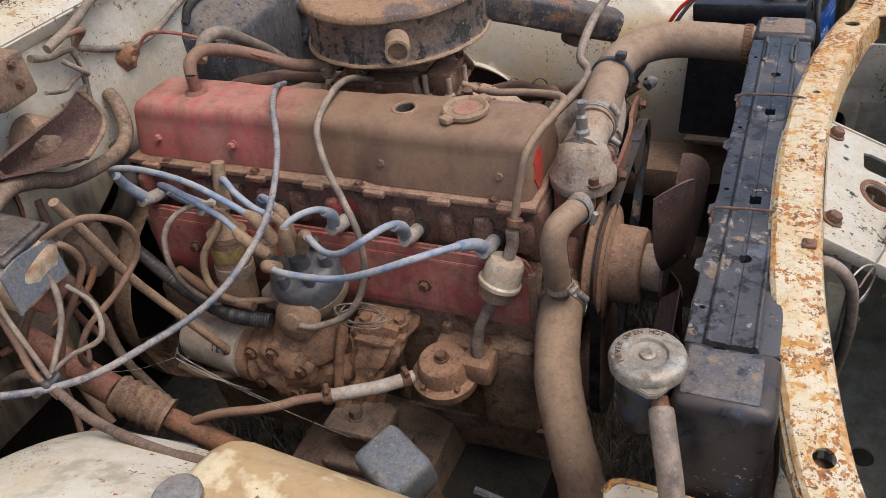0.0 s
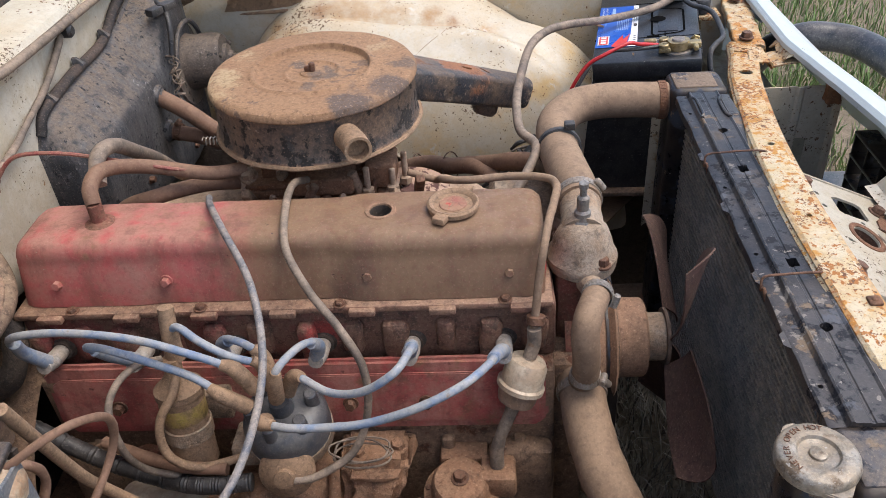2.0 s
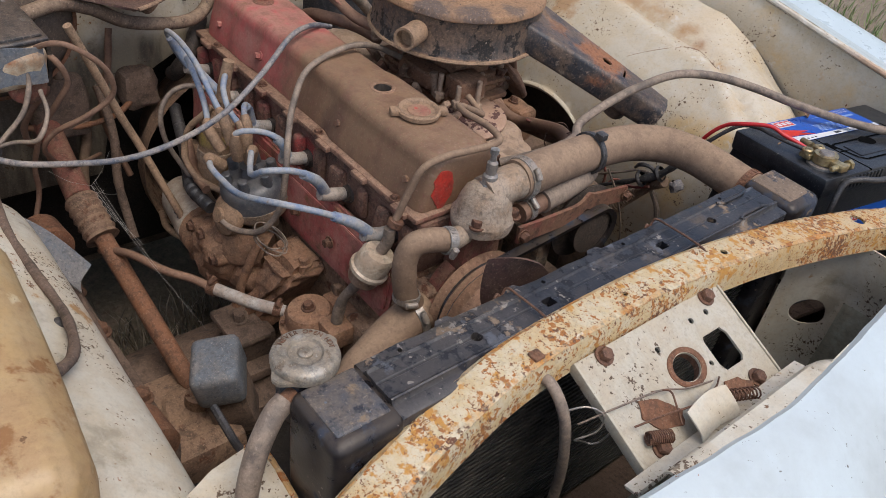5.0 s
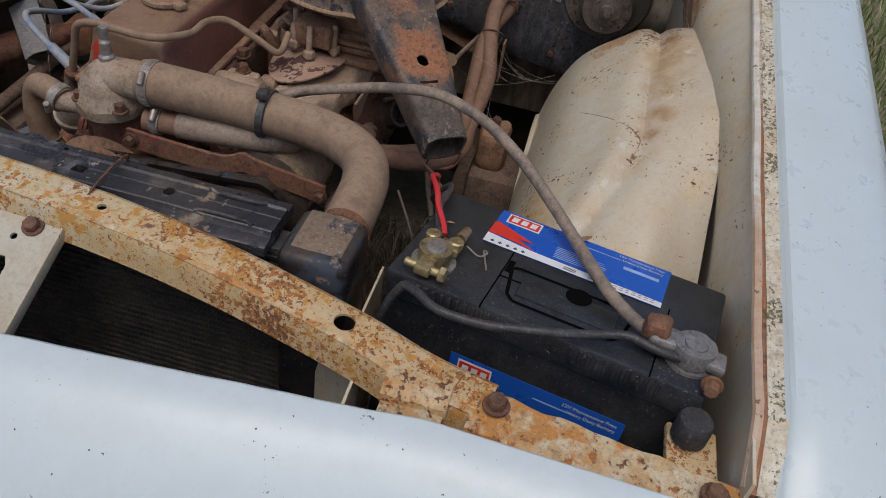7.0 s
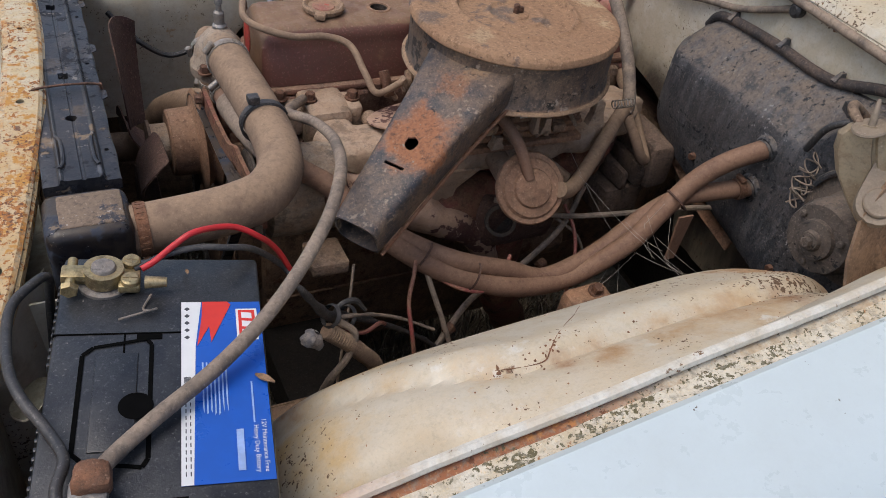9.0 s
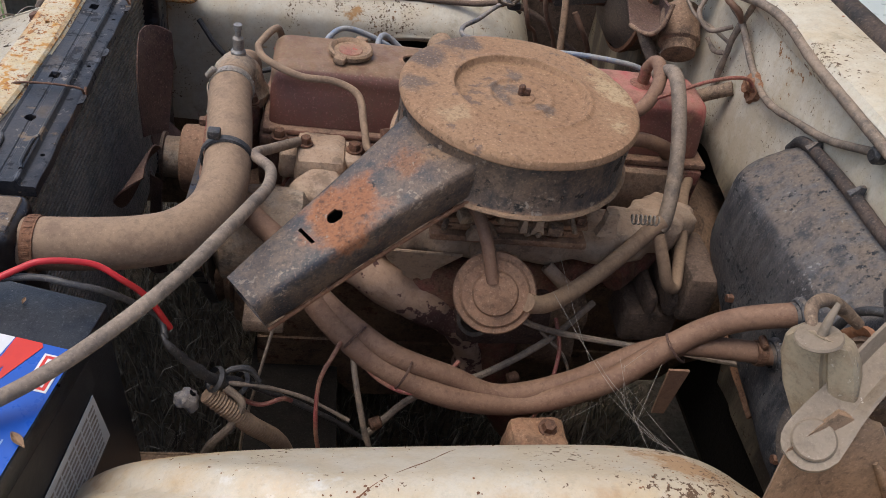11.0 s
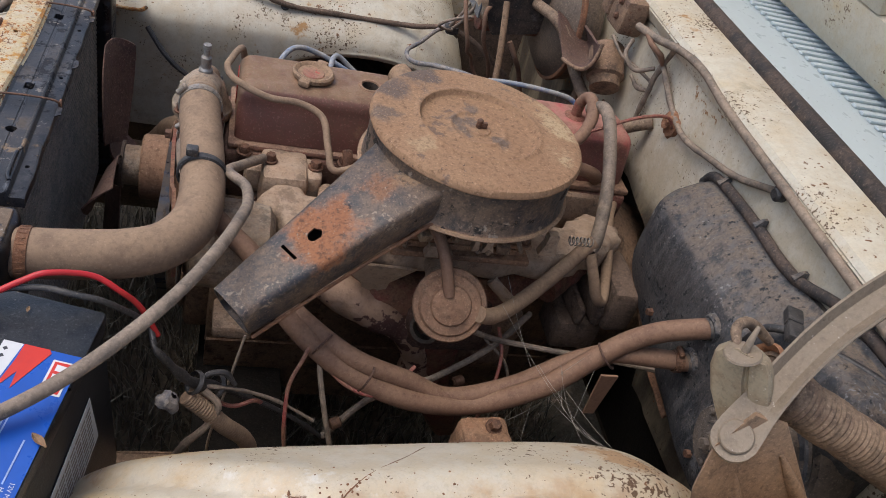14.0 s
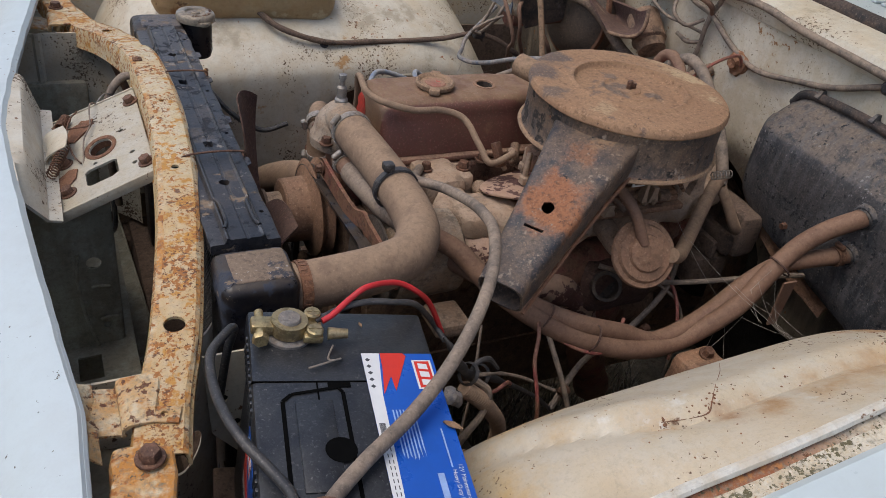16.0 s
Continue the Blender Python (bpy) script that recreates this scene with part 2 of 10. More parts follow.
# front brown is dust; the +y flank is darkened for its shade and dust
M["cover"] = surface("red_paint_with_dust_and_flank_shade", (0.40, 0.088, 0.08), 0.55, tone=(0.37, 0.088, 0.08), dust=(0.345, 0.175, 0.13), dust_amount=0.55, settle=0.9,
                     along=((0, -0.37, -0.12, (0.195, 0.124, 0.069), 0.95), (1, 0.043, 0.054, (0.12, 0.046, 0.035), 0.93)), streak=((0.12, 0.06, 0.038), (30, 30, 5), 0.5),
                     spots=(((-0.115, -0.058, 0.803), 0.034, (0.07, 0.045, 0.034), 0.5, 1), ((0.05, -0.05, 0.815), 0.05, (0.13, 0.072, 0.045), 0.5, 1), ((-0.095, -0.055, 0.835), 0.022, (0.11, 0.062, 0.042), 0.5, 1),
                            ((-0.36, -0.055, 0.825), 0.03, (0.30, 0.17, 0.13), 0.7, 1), ((-0.30, -0.05, 0.84), 0.026, (0.40, 0.09, 0.09), 0.6, 1)),
                     layers=((DUST2, 40, 0.56, 0.70, 8, 0.4), ((0.33, 0.24, 0.17), 210, 0.66, 0.69, 18, 0.3), ((0.055, 0.035, 0.028), 160, 0.665, 0.69, 14, 0.3)), bump=0.08, grime=0.12, dirt=0.28)
M["flange"] = surface("dust_brown_flange", (0.20, 0.10, 0.065), 0.75, tone=(0.24, 0.085, 0.062), dust=(0.27, 0.175, 0.11), dust_amount=0.7, settle=0.8, bump=0.3, grime=0.45)
M["iron"] = surface("dusty_brown_cast_iron", (0.19, 0.115, 0.073), 0.8, tone=(0.12, 0.072, 0.05), dust=(0.31, 0.195, 0.12), dust_amount=0.8, settle=0.6,
                    layers=((RUST2, 50, 0.56, 0.64, 8, 0.4),), bump=0.6, grime=0.6)
M["iron_red"] = surface("dusty_red_cast_iron", (0.21, 0.066, 0.046), 0.8, tone=(0.12, 0.048, 0.036), dust=DUST2, dust_amount=0.75, settle=0.5, bump=0.5, grime=0.6)
M["head"] = surface("red_paint_caked_with_grime", (0.20, 0.055, 0.045), 0.8, tone=(0.13, 0.05, 0.038), dust=(0.21, 0.125, 0.08), dust_amount=0.7, settle=0.5, bump=0.5, grime=0.7,
                    along=((0, -0.22, -0.08, (0.16, 0.09, 0.058), 0.85),), spots=(((-0.16, -0.075, 0.75), 0.03, (0.30, 0.04, 0.035), 0.9), ((-0.46, -0.075, 0.74), 0.05, (0.24, 0.045, 0.04), 0.7)))
M["alloy"] = surface("dust_caked_alloy", (0.33, 0.26, 0.195), 0.75, tone=(0.25, 0.18, 0.125), dust=(0.30, 0.20, 0.125), dust_amount=0.8, settle=0.4, bump=0.5, grime=0.6)
M["manifold"] = surface("tan_dust_on_alloy_casting", (0.34, 0.235, 0.16), 0.8, tone=(0.26, 0.17, 0.112), dust=(0.33, 0.215, 0.135), dust_amount=0.7, settle=0.3, bump=0.5, grime=0.55,
                        layers=((RUST2, 30, 0.60, 0.68, 9, 0.4),))
M["pump"] = surface("orange_brown_dusty_casting", (0.25, 0.128, 0.07), 0.85, tone=(0.19, 0.092, 0.052), dust=(0.31, 0.185, 0.11), dust_amount=0.7, settle=0.4, bump=0.5, grime=0.45)
M["duct"] = surface("dusty_corrugated_duct", (0.15, 0.095, 0.062), 0.8, tone=(0.10, 0.066, 0.047), dust=(0.29, 0.20, 0.13), dust_amount=0.75, settle=0.4, bump=0.25, grime=0.5)
M["runner"] = surface("pale_dusty_alloy_casting", (0.41, 0.30, 0.215), 0.8, tone=(0.33, 0.23, 0.16), dust=(0.37, 0.25, 0.165), dust_amount=0.7, settle=0.3, bump=0.5, grime=0.4, dirt=0.4,
                      layers=(((0.25, 0.13, 0.075), 26, 0.58, 0.68, 8, 0.4),))
M["rust_dark"] = surface("dark_rust_scale_and_duct_shade", (0.075, 0.035, 0.028), 0.9, tone=(0.05, 0.026, 0.022), dust=(0.17, 0.10, 0.065), dust_amount=0.4, settle=0.5, bump=0.7)
M["shield"] = surface("tan_flaking_shield", (0.42, 0.28, 0.205), 0.7, tone=(0.36, 0.225, 0.16), dust=(0.38, 0.245, 0.16), dust_amount=0.6, bump=0.3, dirt=0.3,
                      layers=(((0.085, 0.035, 0.03), 50, 0.53, 0.55, 13, 0.4),))
M["dark"] = surface("grimy_black_metal", (0.035, 0.029, 0.025), 0.8, tone=(0.045, 0.036, 0.03), dust=(0.11, 0.075, 0.052), dust_amount=0.4, settle=0.4, bump=0.5)
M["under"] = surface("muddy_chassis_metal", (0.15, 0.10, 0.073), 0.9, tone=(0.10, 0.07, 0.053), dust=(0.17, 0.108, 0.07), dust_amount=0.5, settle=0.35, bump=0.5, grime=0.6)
# even near-black that stands for deep shade behind and below the engine
M["underseal"] = surface("deep_shade_black", (0.022, 0.019, 0.017), 0.8, tone=(0.03, 0.025, 0.021), bump=0.4, spec=0.2)
# dark coat of the floor pan; on the arch sheet it gives the gap's shade
M["shadow_metal"] = surface("underbody_and_gap_shade", (0.095, 0.075, 0.06), 0.85, tone=(0.12, 0.094, 0.075), bump=0.3, spec=0.2)
M["hose"] = surface("dusty_rubber_hose", (0.185, 0.118, 0.076), 0.85, tone=(0.205, 0.132, 0.086), dust=(0.29, 0.195, 0.124), dust_amount=0.35, settle=0.8, bump=0.10,
                    layers=(((0.12, 0.072, 0.05), 24, 0.60, 0.78, 9, 0.4), ((0.36, 0.27, 0.19), 150, 0.66, 0.69, 14, 0.3)), grime=0.06, dirt=0.30)
M["hose_brown"] = surface("brown_dusty_hose", (0.165, 0.088, 0.056), 0.75, tone=(0.18, 0.098, 0.062), dust=(0.245, 0.145, 0.092), dust_amount=0.4, settle=0.6, bump=0.10, grime=0.10, dirt=0.32)
M["cable"] = surface("dusty_grey_cable", (0.125, 0.097, 0.077), 0.7, tone=(0.17, 0.13, 0.10), dust=(0.30, 0.225, 0.165), dust_amount=0.8, settle=0.5, bump=0.12, grime=0.2, dirt=0.35)
M["throttle"] = surface("blue_grey_cable_mottled_with_dust", (0.085, 0.10, 0.13), 0.6, tone=(0.14, 0.15, 0.17), dust=(0.30, 0.25, 0.21), dust_amount=0.85, settle=0.6, bump=0.15, grime=0.3)
M["cable_black"] = surface("black_cable", (0.022, 0.022, 0.024), 0.5, dust=(0.11, 0.095, 0.085), dust_amount=0.4, settle=0.2, bump=0.15)
M["lead"] = surface("dusty_blue_ignition_lead", (0.145, 0.20, 0.30), 0.6, tone=(0.19, 0.24, 0.30), dust=(0.33, 0.315, 0.295), dust_amount=0.9, settle=0.6, bump=0.1, dirt=0.3,
                    layers=(((0.15, 0.20, 0.38), 24, 0.58, 0.64, 9, 0.3), ((0.24, 0.18, 0.14), 70, 0.60, 0.68, 12, 0.3)))
M["plug_boot"] = surface("grey_plug_boot", (0.36, 0.35, 0.335), 0.7, tone=(0.32, 0.30, 0.28), dust=(0.36, 0.29, 0.23), dust_amount=0.8, settle=0.5, bump=0.2, grime=0.4)
M["boot"] = surface("tan_dusty_boot", (0.25, 0.16, 0.098), 0.8, tone=(0.30, 0.195, 0.12), dust=DUST, dust_amount=0.6, settle=0.4, bump=0.2, grime=0.3)
M["diaphragm"] = surface("clay_caked_steel", (0.26, 0.145, 0.088), 0.85, tone=(0.21, 0.11, 0.066), dust=(0.30, 0.19, 0.12), dust_amount=0.5, bump=0.4, grime=0.3)
M["red_wire"] = surface("red_wire", (0.50, 0.02, 0.025), 0.45, tone=(0.42, 0.02, 0.02), bump=0.02, dirt=0.0)
M["old_red_wire"] = surface("faded_red_wire", (0.26, 0.055, 0.05), 0.6, dust=DUST, dust_amount=0.6, settle=0.4, bump=0.05)
M["filter"] = surface("chalky_aircleaner_black", (0.028, 0.028, 0.032), 0.5, tone=(0.05, 0.046, 0.045), dust=(0.21, 0.13, 0.08), dust_amount=0.6, settle=0.0,
                      along=((2, 0.884, 0.874, (0.27, 0.155, 0.09), 0.8),), streak=((0.17, 0.115, 0.08), (60, 60, 8), 0.5),
                      layers=((BLACK, 42, 0.535, 0.58, 13, 0.3), ((0.30, 0.24, 0.19), 120, 0.60, 0.645, 14, 0.35), (RUST, 55, 0.63, 0.69, 6, 0.5)), bump=0.3)
M["filter_top"] = surface("clay_dusted_lid", (0.27, 0.152, 0.083), 0.9, tone=(0.25, 0.140, 0.077), dust=(0.315, 0.19, 0.108), dust_amount=0.6,
                          spots=(((-0.10, 0.27, 0.94), 0.020, (0.38, 0.27, 0.16), 0.7), ((-0.295, 0.19, 0.94), 0.026, (0.43, 0.32, 0.19), 0.85), ((-0.28, 0.255, 0.94), 0.022, (0.42, 0.31, 0.185), 0.8), ((-0.29, 0.15, 0.94), 0.03, (0.40, 0.29, 0.17), 0.7),
                                 ((-0.12, 0.115, 0.94), 0.036, (0.085, 0.070, 0.066), 0.85), ((-0.075, 0.15, 0.94), 0.030, (0.09, 0.072, 0.066), 0.85), ((-0.16, 0.205, 0.937), 0.024, (0.10, 0.082, 0.072), 0.8), ((-0.205, 0.235, 0.937), 0.016, (0.10, 0.085, 0.078), 0.75), ((-0.065, 0.215, 0.94), 0.022, (0.10, 0.08, 0.07), 0.75), ((-0.18, 0.17, 0.937), 0.014, (0.11, 0.09, 0.08), 0.7)),
                          layers=(((0.16, 0.105, 0.075), 60, 0.60, 0.64, 9, 0.45), ((0.08, 0.055, 0.045), 150, 0.63, 0.66, 14, 0.3), ((0.40, 0.285, 0.18), 190, 0.65, 0.68, 12, 0.3)), bump=0.3)
M["snorkel"] = surface("flaking_black_snorkel", (0.025, 0.026, 0.032), 0.5, tone=(0.045, 0.042, 0.042), dust=(0.20, 0.125, 0.075), dust_amount=0.55, settle=0.25,
                       spots=(((0.012, 0.357, 0.876), 0.042, (0.275, 0.112, 0.05), 0.97), ((-0.055, 0.305, 0.92), 0.030, (0.24, 0.115, 0.06), 0.75), ((-0.012, 0.34, 0.89), 0.036, (0.265, 0.108, 0.05), 0.95), ((-0.09, 0.30, 0.93), 0.03, (0.25, 0.155, 0.09), 0.8)),
                       layers=(((0.26, 0.20, 0.15), 120, 0.585, 0.63, 13, 0.4), (BLACK, 60, 0.61, 0.65, 11, 0.3)), bump=0.3)
M["radiator"] = surface("worn_black_radiator_paint", (0.014, 0.0145, 0.018), 0.4, tone=(0.022, 0.0215, 0.025), dust=(0.08, 0.065, 0.055), dust_amount=0.3, settle=0.10,
                        along=((1, 0.02, -0.30, (0.105, 0.088, 0.075), 0.35),),
                        layers=(((0.085, 0.066, 0.052), 20, 0.53, 0.62, 6, 0.45), ((0.010, 0.011, 0.016), 60, 0.50, 0.58, 10, 0.35), ((0.19, 0.135, 0.09), 60, 0.575, 0.62, 9, 0.5), ((0.085, 0.09, 0.105), 40, 0.59, 0.64, 10, 0.4), ((0.23, 0.20, 0.17), 95, 0.60, 0.63, 9, 0.45), ((0.32, 0.28, 0.24), 130, 0.60, 0.625, 8, 0.4), ((0.16, 0.08, 0.035), 60, 0.635, 0.69, 6, 0.5)), bump=0.14, dirt=0.3)
M["tank"] = surface("black_plastic_tank", (0.008, 0.008, 0.011), 0.3, dust=(0.10, 0.075, 0.055), dust_amount=0.22, settle=0.5, bump=0.12, spec=0.3,
                    layers=(((0.040, 0.046, 0.062), 40, 0.53, 0.62, 10, 0.4), ((0.16, 0.12, 0.085), 60, 0.605, 0.64, 10, 0.4), ((0.24, 0.21, 0.19), 160, 0.635, 0.66, 12, 0.35)), dirt=0.0)
M["tank_top"] = surface("dusty_chipped_tank_top", (0.060, 0.062, 0.070), 0.55, tone=(0.085, 0.075, 0.068), dust=(0.17, 0.125, 0.09), dust_amount=0.5, bump=0.3,
                        layers=(((0.022, 0.024, 0.034), 60, 0.50, 0.60, 14, 0.35), ((0.13, 0.145, 0.175), 90, 0.57, 0.63, 12, 0.35), ((0.36, 0.32, 0.28), 170, 0.61, 0.64, 14, 0.3), ((0.20, 0.14, 0.09), 40, 0.58, 0.66, 10, 0.3)))
M["tank_pad"] = surface("tan_dusty_tank_pad", (0.175, 0.122, 0.082), 0.75, tone=(0.14, 0.098, 0.068), dust=(0.25, 0.175, 0.115), dust_amount=0.5, bump=0.25,
                        layers=(((0.035, 0.038, 0.050), 60, 0.56, 0.62, 14, 0.35), ((0.34, 0.30, 0.26), 170, 0.61, 0.64, 14, 0.3)))
M["core"] = surface("dusty_black_fins", (0.165, 0.148, 0.13), 0.6, tone=(0.21, 0.188, 0.163), dust=(0.36, 0.295, 0.235), dust_amount=0.65, bump=0.1)
M["core_dark"] = surface("black_core_paint", (0.022, 0.022, 0.024), 0.55, tone=(0.035, 0.033, 0.032), dust=(0.10, 0.085, 0.07), dust_amount=0.4, bump=0.1)
M["battery"] = surface("black_battery_plastic", (0.011, 0.012, 0.016), 0.34, tone=(0.016, 0.018, 0.022), dust=(0.05, 0.048, 0.046), dust_amount=0.4, settle=0.2,
                       layers=(((0.115, 0.105, 0.095), 26, 0.62, 0.74, 8, 0.4), ((0.26, 0.23, 0.20), 170, 0.645, 0.675, 20, 0.3), ((0.18, 0.165, 0.15), 330, 0.62, 0.65, 12, 0.35)), bump=0.12, grain=500)
M["groove"] = surface("battery_groove_black", (0.003, 0.003, 0.003), 0.95, bump=0.0, dirt=0.0, spec=0.05)
M["blue"] = surface("blue_label_print", (0.01, 0.085, 0.42), 0.3, tone=(0.01, 0.08, 0.39), bump=0.0, grain=600, dirt=0.0)
M["label_white"] = surface("white_label_print", (0.66, 0.66, 0.66), 0.35, tone=(0.62, 0.62, 0.62), bump=0.0, dirt=0.0)
M["label_red"] = surface("red_label_print", (0.58, 0.035, 0.02), 0.35, tone=(0.54, 0.03, 0.02), bump=0.0, dirt=0.0)
M["label_text"] = surface("pale_blue_label_text", (0.30, 0.42, 0.70), 0.4, bump=0.0, dirt=0.0)
M["ink"] = surface("dark_label_ink", (0.06, 0.06, 0.07), 0.5, bump=0.0, dirt=0.0)
M["brass"] = surface("yellow_zinc_plating", (0.47, 0.37, 0.19), 0.42, metal=0.75, tone=(0.36, 0.27, 0.14), dust=(0.33, 0.25, 0.15), dust_amount=0.5, bump=0.3, grime=0.5)
M["lead_post"] = surface("dull_lead", (0.27, 0.26, 0.25), 0.55, metal=0.5, dust=(0.28, 0.22, 0.17), dust_amount=0.6, bump=0.3, grime=0.5)
M["zinc"] = surface("dusty_bright_zinc", (0.36, 0.34, 0.31), 0.42, metal=0.45, tone=(0.31, 0.28, 0.25), dust=(0.30, 0.225, 0.16), dust_amount=0.7, settle=0.3, bump=0.2, grime=0.35)
M["cap"] = surface("dull_spotted_cap_metal", (0.33, 0.305, 0.265), 0.48, metal=0.4, tone=(0.25, 0.22, 0.18), dust=(0.30, 0.235, 0.165), dust_amount=0.7, settle=0.35, bump=0.25, grime=0.35,
                   layers=(((0.17, 0.12, 0.08), 60, 0.56, 0.64, 20, 0.3), ((0.44, 0.41, 0.37), 120, 0.62, 0.66, 20, 0.3)))
M["bolt"] = surface("rusty_bolt_steel", (0.11, 0.055, 0.036), 0.65, metal=0.35, tone=(0.15, 0.07, 0.045), dust=DUST2, dust_amount=0.5, settle=0.3, bump=0.4, grime=0.4)
M["heater"] = surface("weathered_black_heater_plastic", (0.022, 0.025, 0.031), 0.6, tone=(0.038, 0.040, 0.047), dust=(0.165, 0.125, 0.093), dust_amount=0.18, settle=1.0,
                      layers=(((0.012, 0.014, 0.018), 110, 0.545, 0.62, 12, 0.3), ((0.10, 0.102, 0.108), 75, 0.57, 0.66, 12, 0.4), ((0.21, 0.20, 0.195), 180, 0.60, 0.63, 14, 0.4)), bump=0.5, dirt=0.45, streak=((0.10, 0.098, 0.10), (60, 60, 12), 0.6))
M["motor"] = surface("dust_brown_blower_motor", (0.085, 0.068, 0.056), 0.7, tone=(0.06, 0.05, 0.043), dust=(0.17, 0.125, 0.092), dust_amount=0.6, settle=0.8,
                     layers=(((0.012, 0.012, 0.014), 90, 0.58, 0.62, 14, 0.35), ((0.25, 0.21, 0.18), 200, 0.63, 0.66, 16, 0.3)), bump=0.4)
M["plastic_white"] = surface("aged_white_plastic", (0.50, 0.42, 0.32), 0.45, tone=(0.45, 0.37, 0.28), dust=DUST, dust_amount=0.5, settle=0.35, bump=0.05)
M["oil_filter"] = surface("white_oil_filter_paint", (0.50, 0.435, 0.35), 0.45, tone=(0.46, 0.39, 0.31), dust=(0.34, 0.25, 0.18), dust_amount=0.6, settle=0.6, bump=0.08, grime=0.15, dirt=0.3)
M["bottle"] = surface("yellowed_plastic_bottle", (0.40, 0.265, 0.125), 0.45, tone=(0.44, 0.32, 0.175), dust=(0.31, 0.175, 0.075), dust_amount=0.7, bump=0.08, dirt=0.2,
                      layers=(((0.24, 0.115, 0.042), 22, 0.54, 0.60, 7, 0.4), ((0.56, 0.46, 0.29), 15, 0.56, 0.60, 6, 0.4), ((0.14, 0.07, 0.03), 60, 0.62, 0.65, 9, 0.4)))
M["grey_box"] = surface("grey_painted_steel", (0.13, 0.145, 0.165), 0.6, tone=(0.095, 0.105, 0.12), dust=(0.24, 0.215, 0.19), dust_amount=0.6, bump=0.2, grime=0.2)
M["clear"] = surface("smoky_filter_plastic", (0.27, 0.185, 0.135), 0.3, tone=(0.21, 0.14, 0.10), dust=DUST, dust_amount=0.4, bump=0.05)
M["dist"] = surface("dusty_dark_distributor_cap", (0.06, 0.066, 0.078), 0.4, tone=(0.075, 0.082, 0.095), dust=(0.15, 0.13, 0.11), dust_amount=0.55, settle=0.45, bump=0.1, dirt=0.35)
M["baffle"] = surface("olive_grey_mouldy_paint", (0.40, 0.385, 0.30), 0.75, tone=(0.34, 0.325, 0.25), dust=(0.30, 0.24, 0.165), dust_amount=0.5, settle=0.4, bump=0.1, grime=0.25, dirt=0.35, streak=((0.20, 0.185, 0.13), (30, 30, 5), 0.5))
M["nose_paint"] = surface("weathered_white_paint", (0.475, 0.53, 0.54), 0.35, tone=(0.465, 0.52, 0.53), dust=(0.45, 0.48, 0.475), dust_amount=0.3, bump=0.01, grain=400, dirt=0.04,
                          layers=((RUST, 90, 0.68, 0.70, 9, 0.4), ((0.09, 0.075, 0.06), 160, 0.645, 0.66, 22, 0.3), ((0.36, 0.385, 0.38), 7, 0.52, 0.72, 3, 0.5)))
M["dry_leaf"] = surface("dry_brown_leaf", (0.27, 0.165, 0.095), 0.8, tone=(0.21, 0.125, 0.07), bump=0.2)
M["reservoir_black"] = surface("grimy_black_reservoir", (0.022, 0.021, 0.022), 0.45, tone=(0.035, 0.031, 0.030), dust=(0.15, 0.105, 0.075), dust_amount=0.5, settle=0.5,
                               layers=(((0.16, 0.155, 0.15), 45, 0.58, 0.66, 10, 0.4), ((0.20, 0.18, 0.16), 160, 0.62, 0.65, 14, 0.35)), bump=0.25)
M["booster"] = surface("dust_brown_booster_shell", (0.105, 0.076, 0.055), 0.7, tone=(0.075, 0.054, 0.041), dust=(0.185, 0.13, 0.09), dust_amount=0.6, settle=0.6,
                       layers=(((0.020, 0.018, 0.018), 40, 0.58, 0.66, 8, 0.4), ((0.15, 0.06, 0.03), 60, 0.62, 0.67, 8, 0.4)), bump=0.25)
M["web"] = surface("cobweb", (0.40, 0.36, 0.31), 0.9, bump=0.0, dirt=0.0)
M["rubber"] = surface("black_rubber_seal", (0.02, 0.018, 0.018), 0.8, dust=(0.12, 0.08, 0.06), dust_amount=0.6, settle=0.3, bump=0.2)
M["bullbar"] = surface("black_bull_bar_paint", (0.03, 0.033, 0.04), 0.35, tone=(0.05, 0.052, 0.06), dust=(0.2, 0.17, 0.14), dust_amount=0.3, bump=0.08)
M["soil"] = surface("soil_and_thatch", (0.25, 0.19, 0.135), 0.95, tone=(0.19, 0.155, 0.105), dust=(0.16, 0.125, 0.082), dust_amount=0.6,
                    layers=(((0.17, 0.12, 0.075), 60, 0.55, 0.66, 3, 0.4),), bump=0.5, grain=120)
M["yellow"] = surface("dirty_yellow_sticker", (0.38, 0.28, 0.07), 0.5, dust=DUST, dust_amount=0.9, bump=0.05, grime=0.5)
M["bright_red"] = surface("clean_red_paint", (0.50, 0.04, 0.025), 0.45, tone=(0.38, 0.035, 0.025), dust=(0.25, 0.10, 0.07), dust_amount=0.5, bump=0.05, grime=0.3)
M["worn_red"] = surface("worn_red_cap_face", (0.30, 0.10, 0.07), 0.7, tone=(0.26, 0.12, 0.08), dust=DUST, dust_amount=0.7, bump=0.2, layers=(((0.42, 0.05, 0.04), 90, 0.60, 0.66, 30, 0.4),))
M["rust_patch"] = surface("orange_surface_rust", (0.27, 0.12, 0.055), 0.85, tone=(0.22, 0.095, 0.045), dust=(0.24, 0.14, 0.085), dust_amount=0.4, bump=0.2)
M["pale_hose"] = surface("pale_grey_hose", (0.40, 0.36, 0.32), 0.6, tone=(0.34, 0.29, 0.25), dust=(0.31, 0.23, 0.17), dust_amount=0.7, bump=0.1, grime=0.25)
M["stained_plastic"] = surface("cream_plastic_with_rust_runs", (0.50, 0.42, 0.31), 0.5, tone=(0.44, 0.35, 0.25), dust=(0.30, 0.15, 0.07), dust_amount=0.7, bump=0.15, grime=0.3,
                               layers=(((0.24, 0.10, 0.045), 22, 0.55, 0.64, 6, 0.4),))
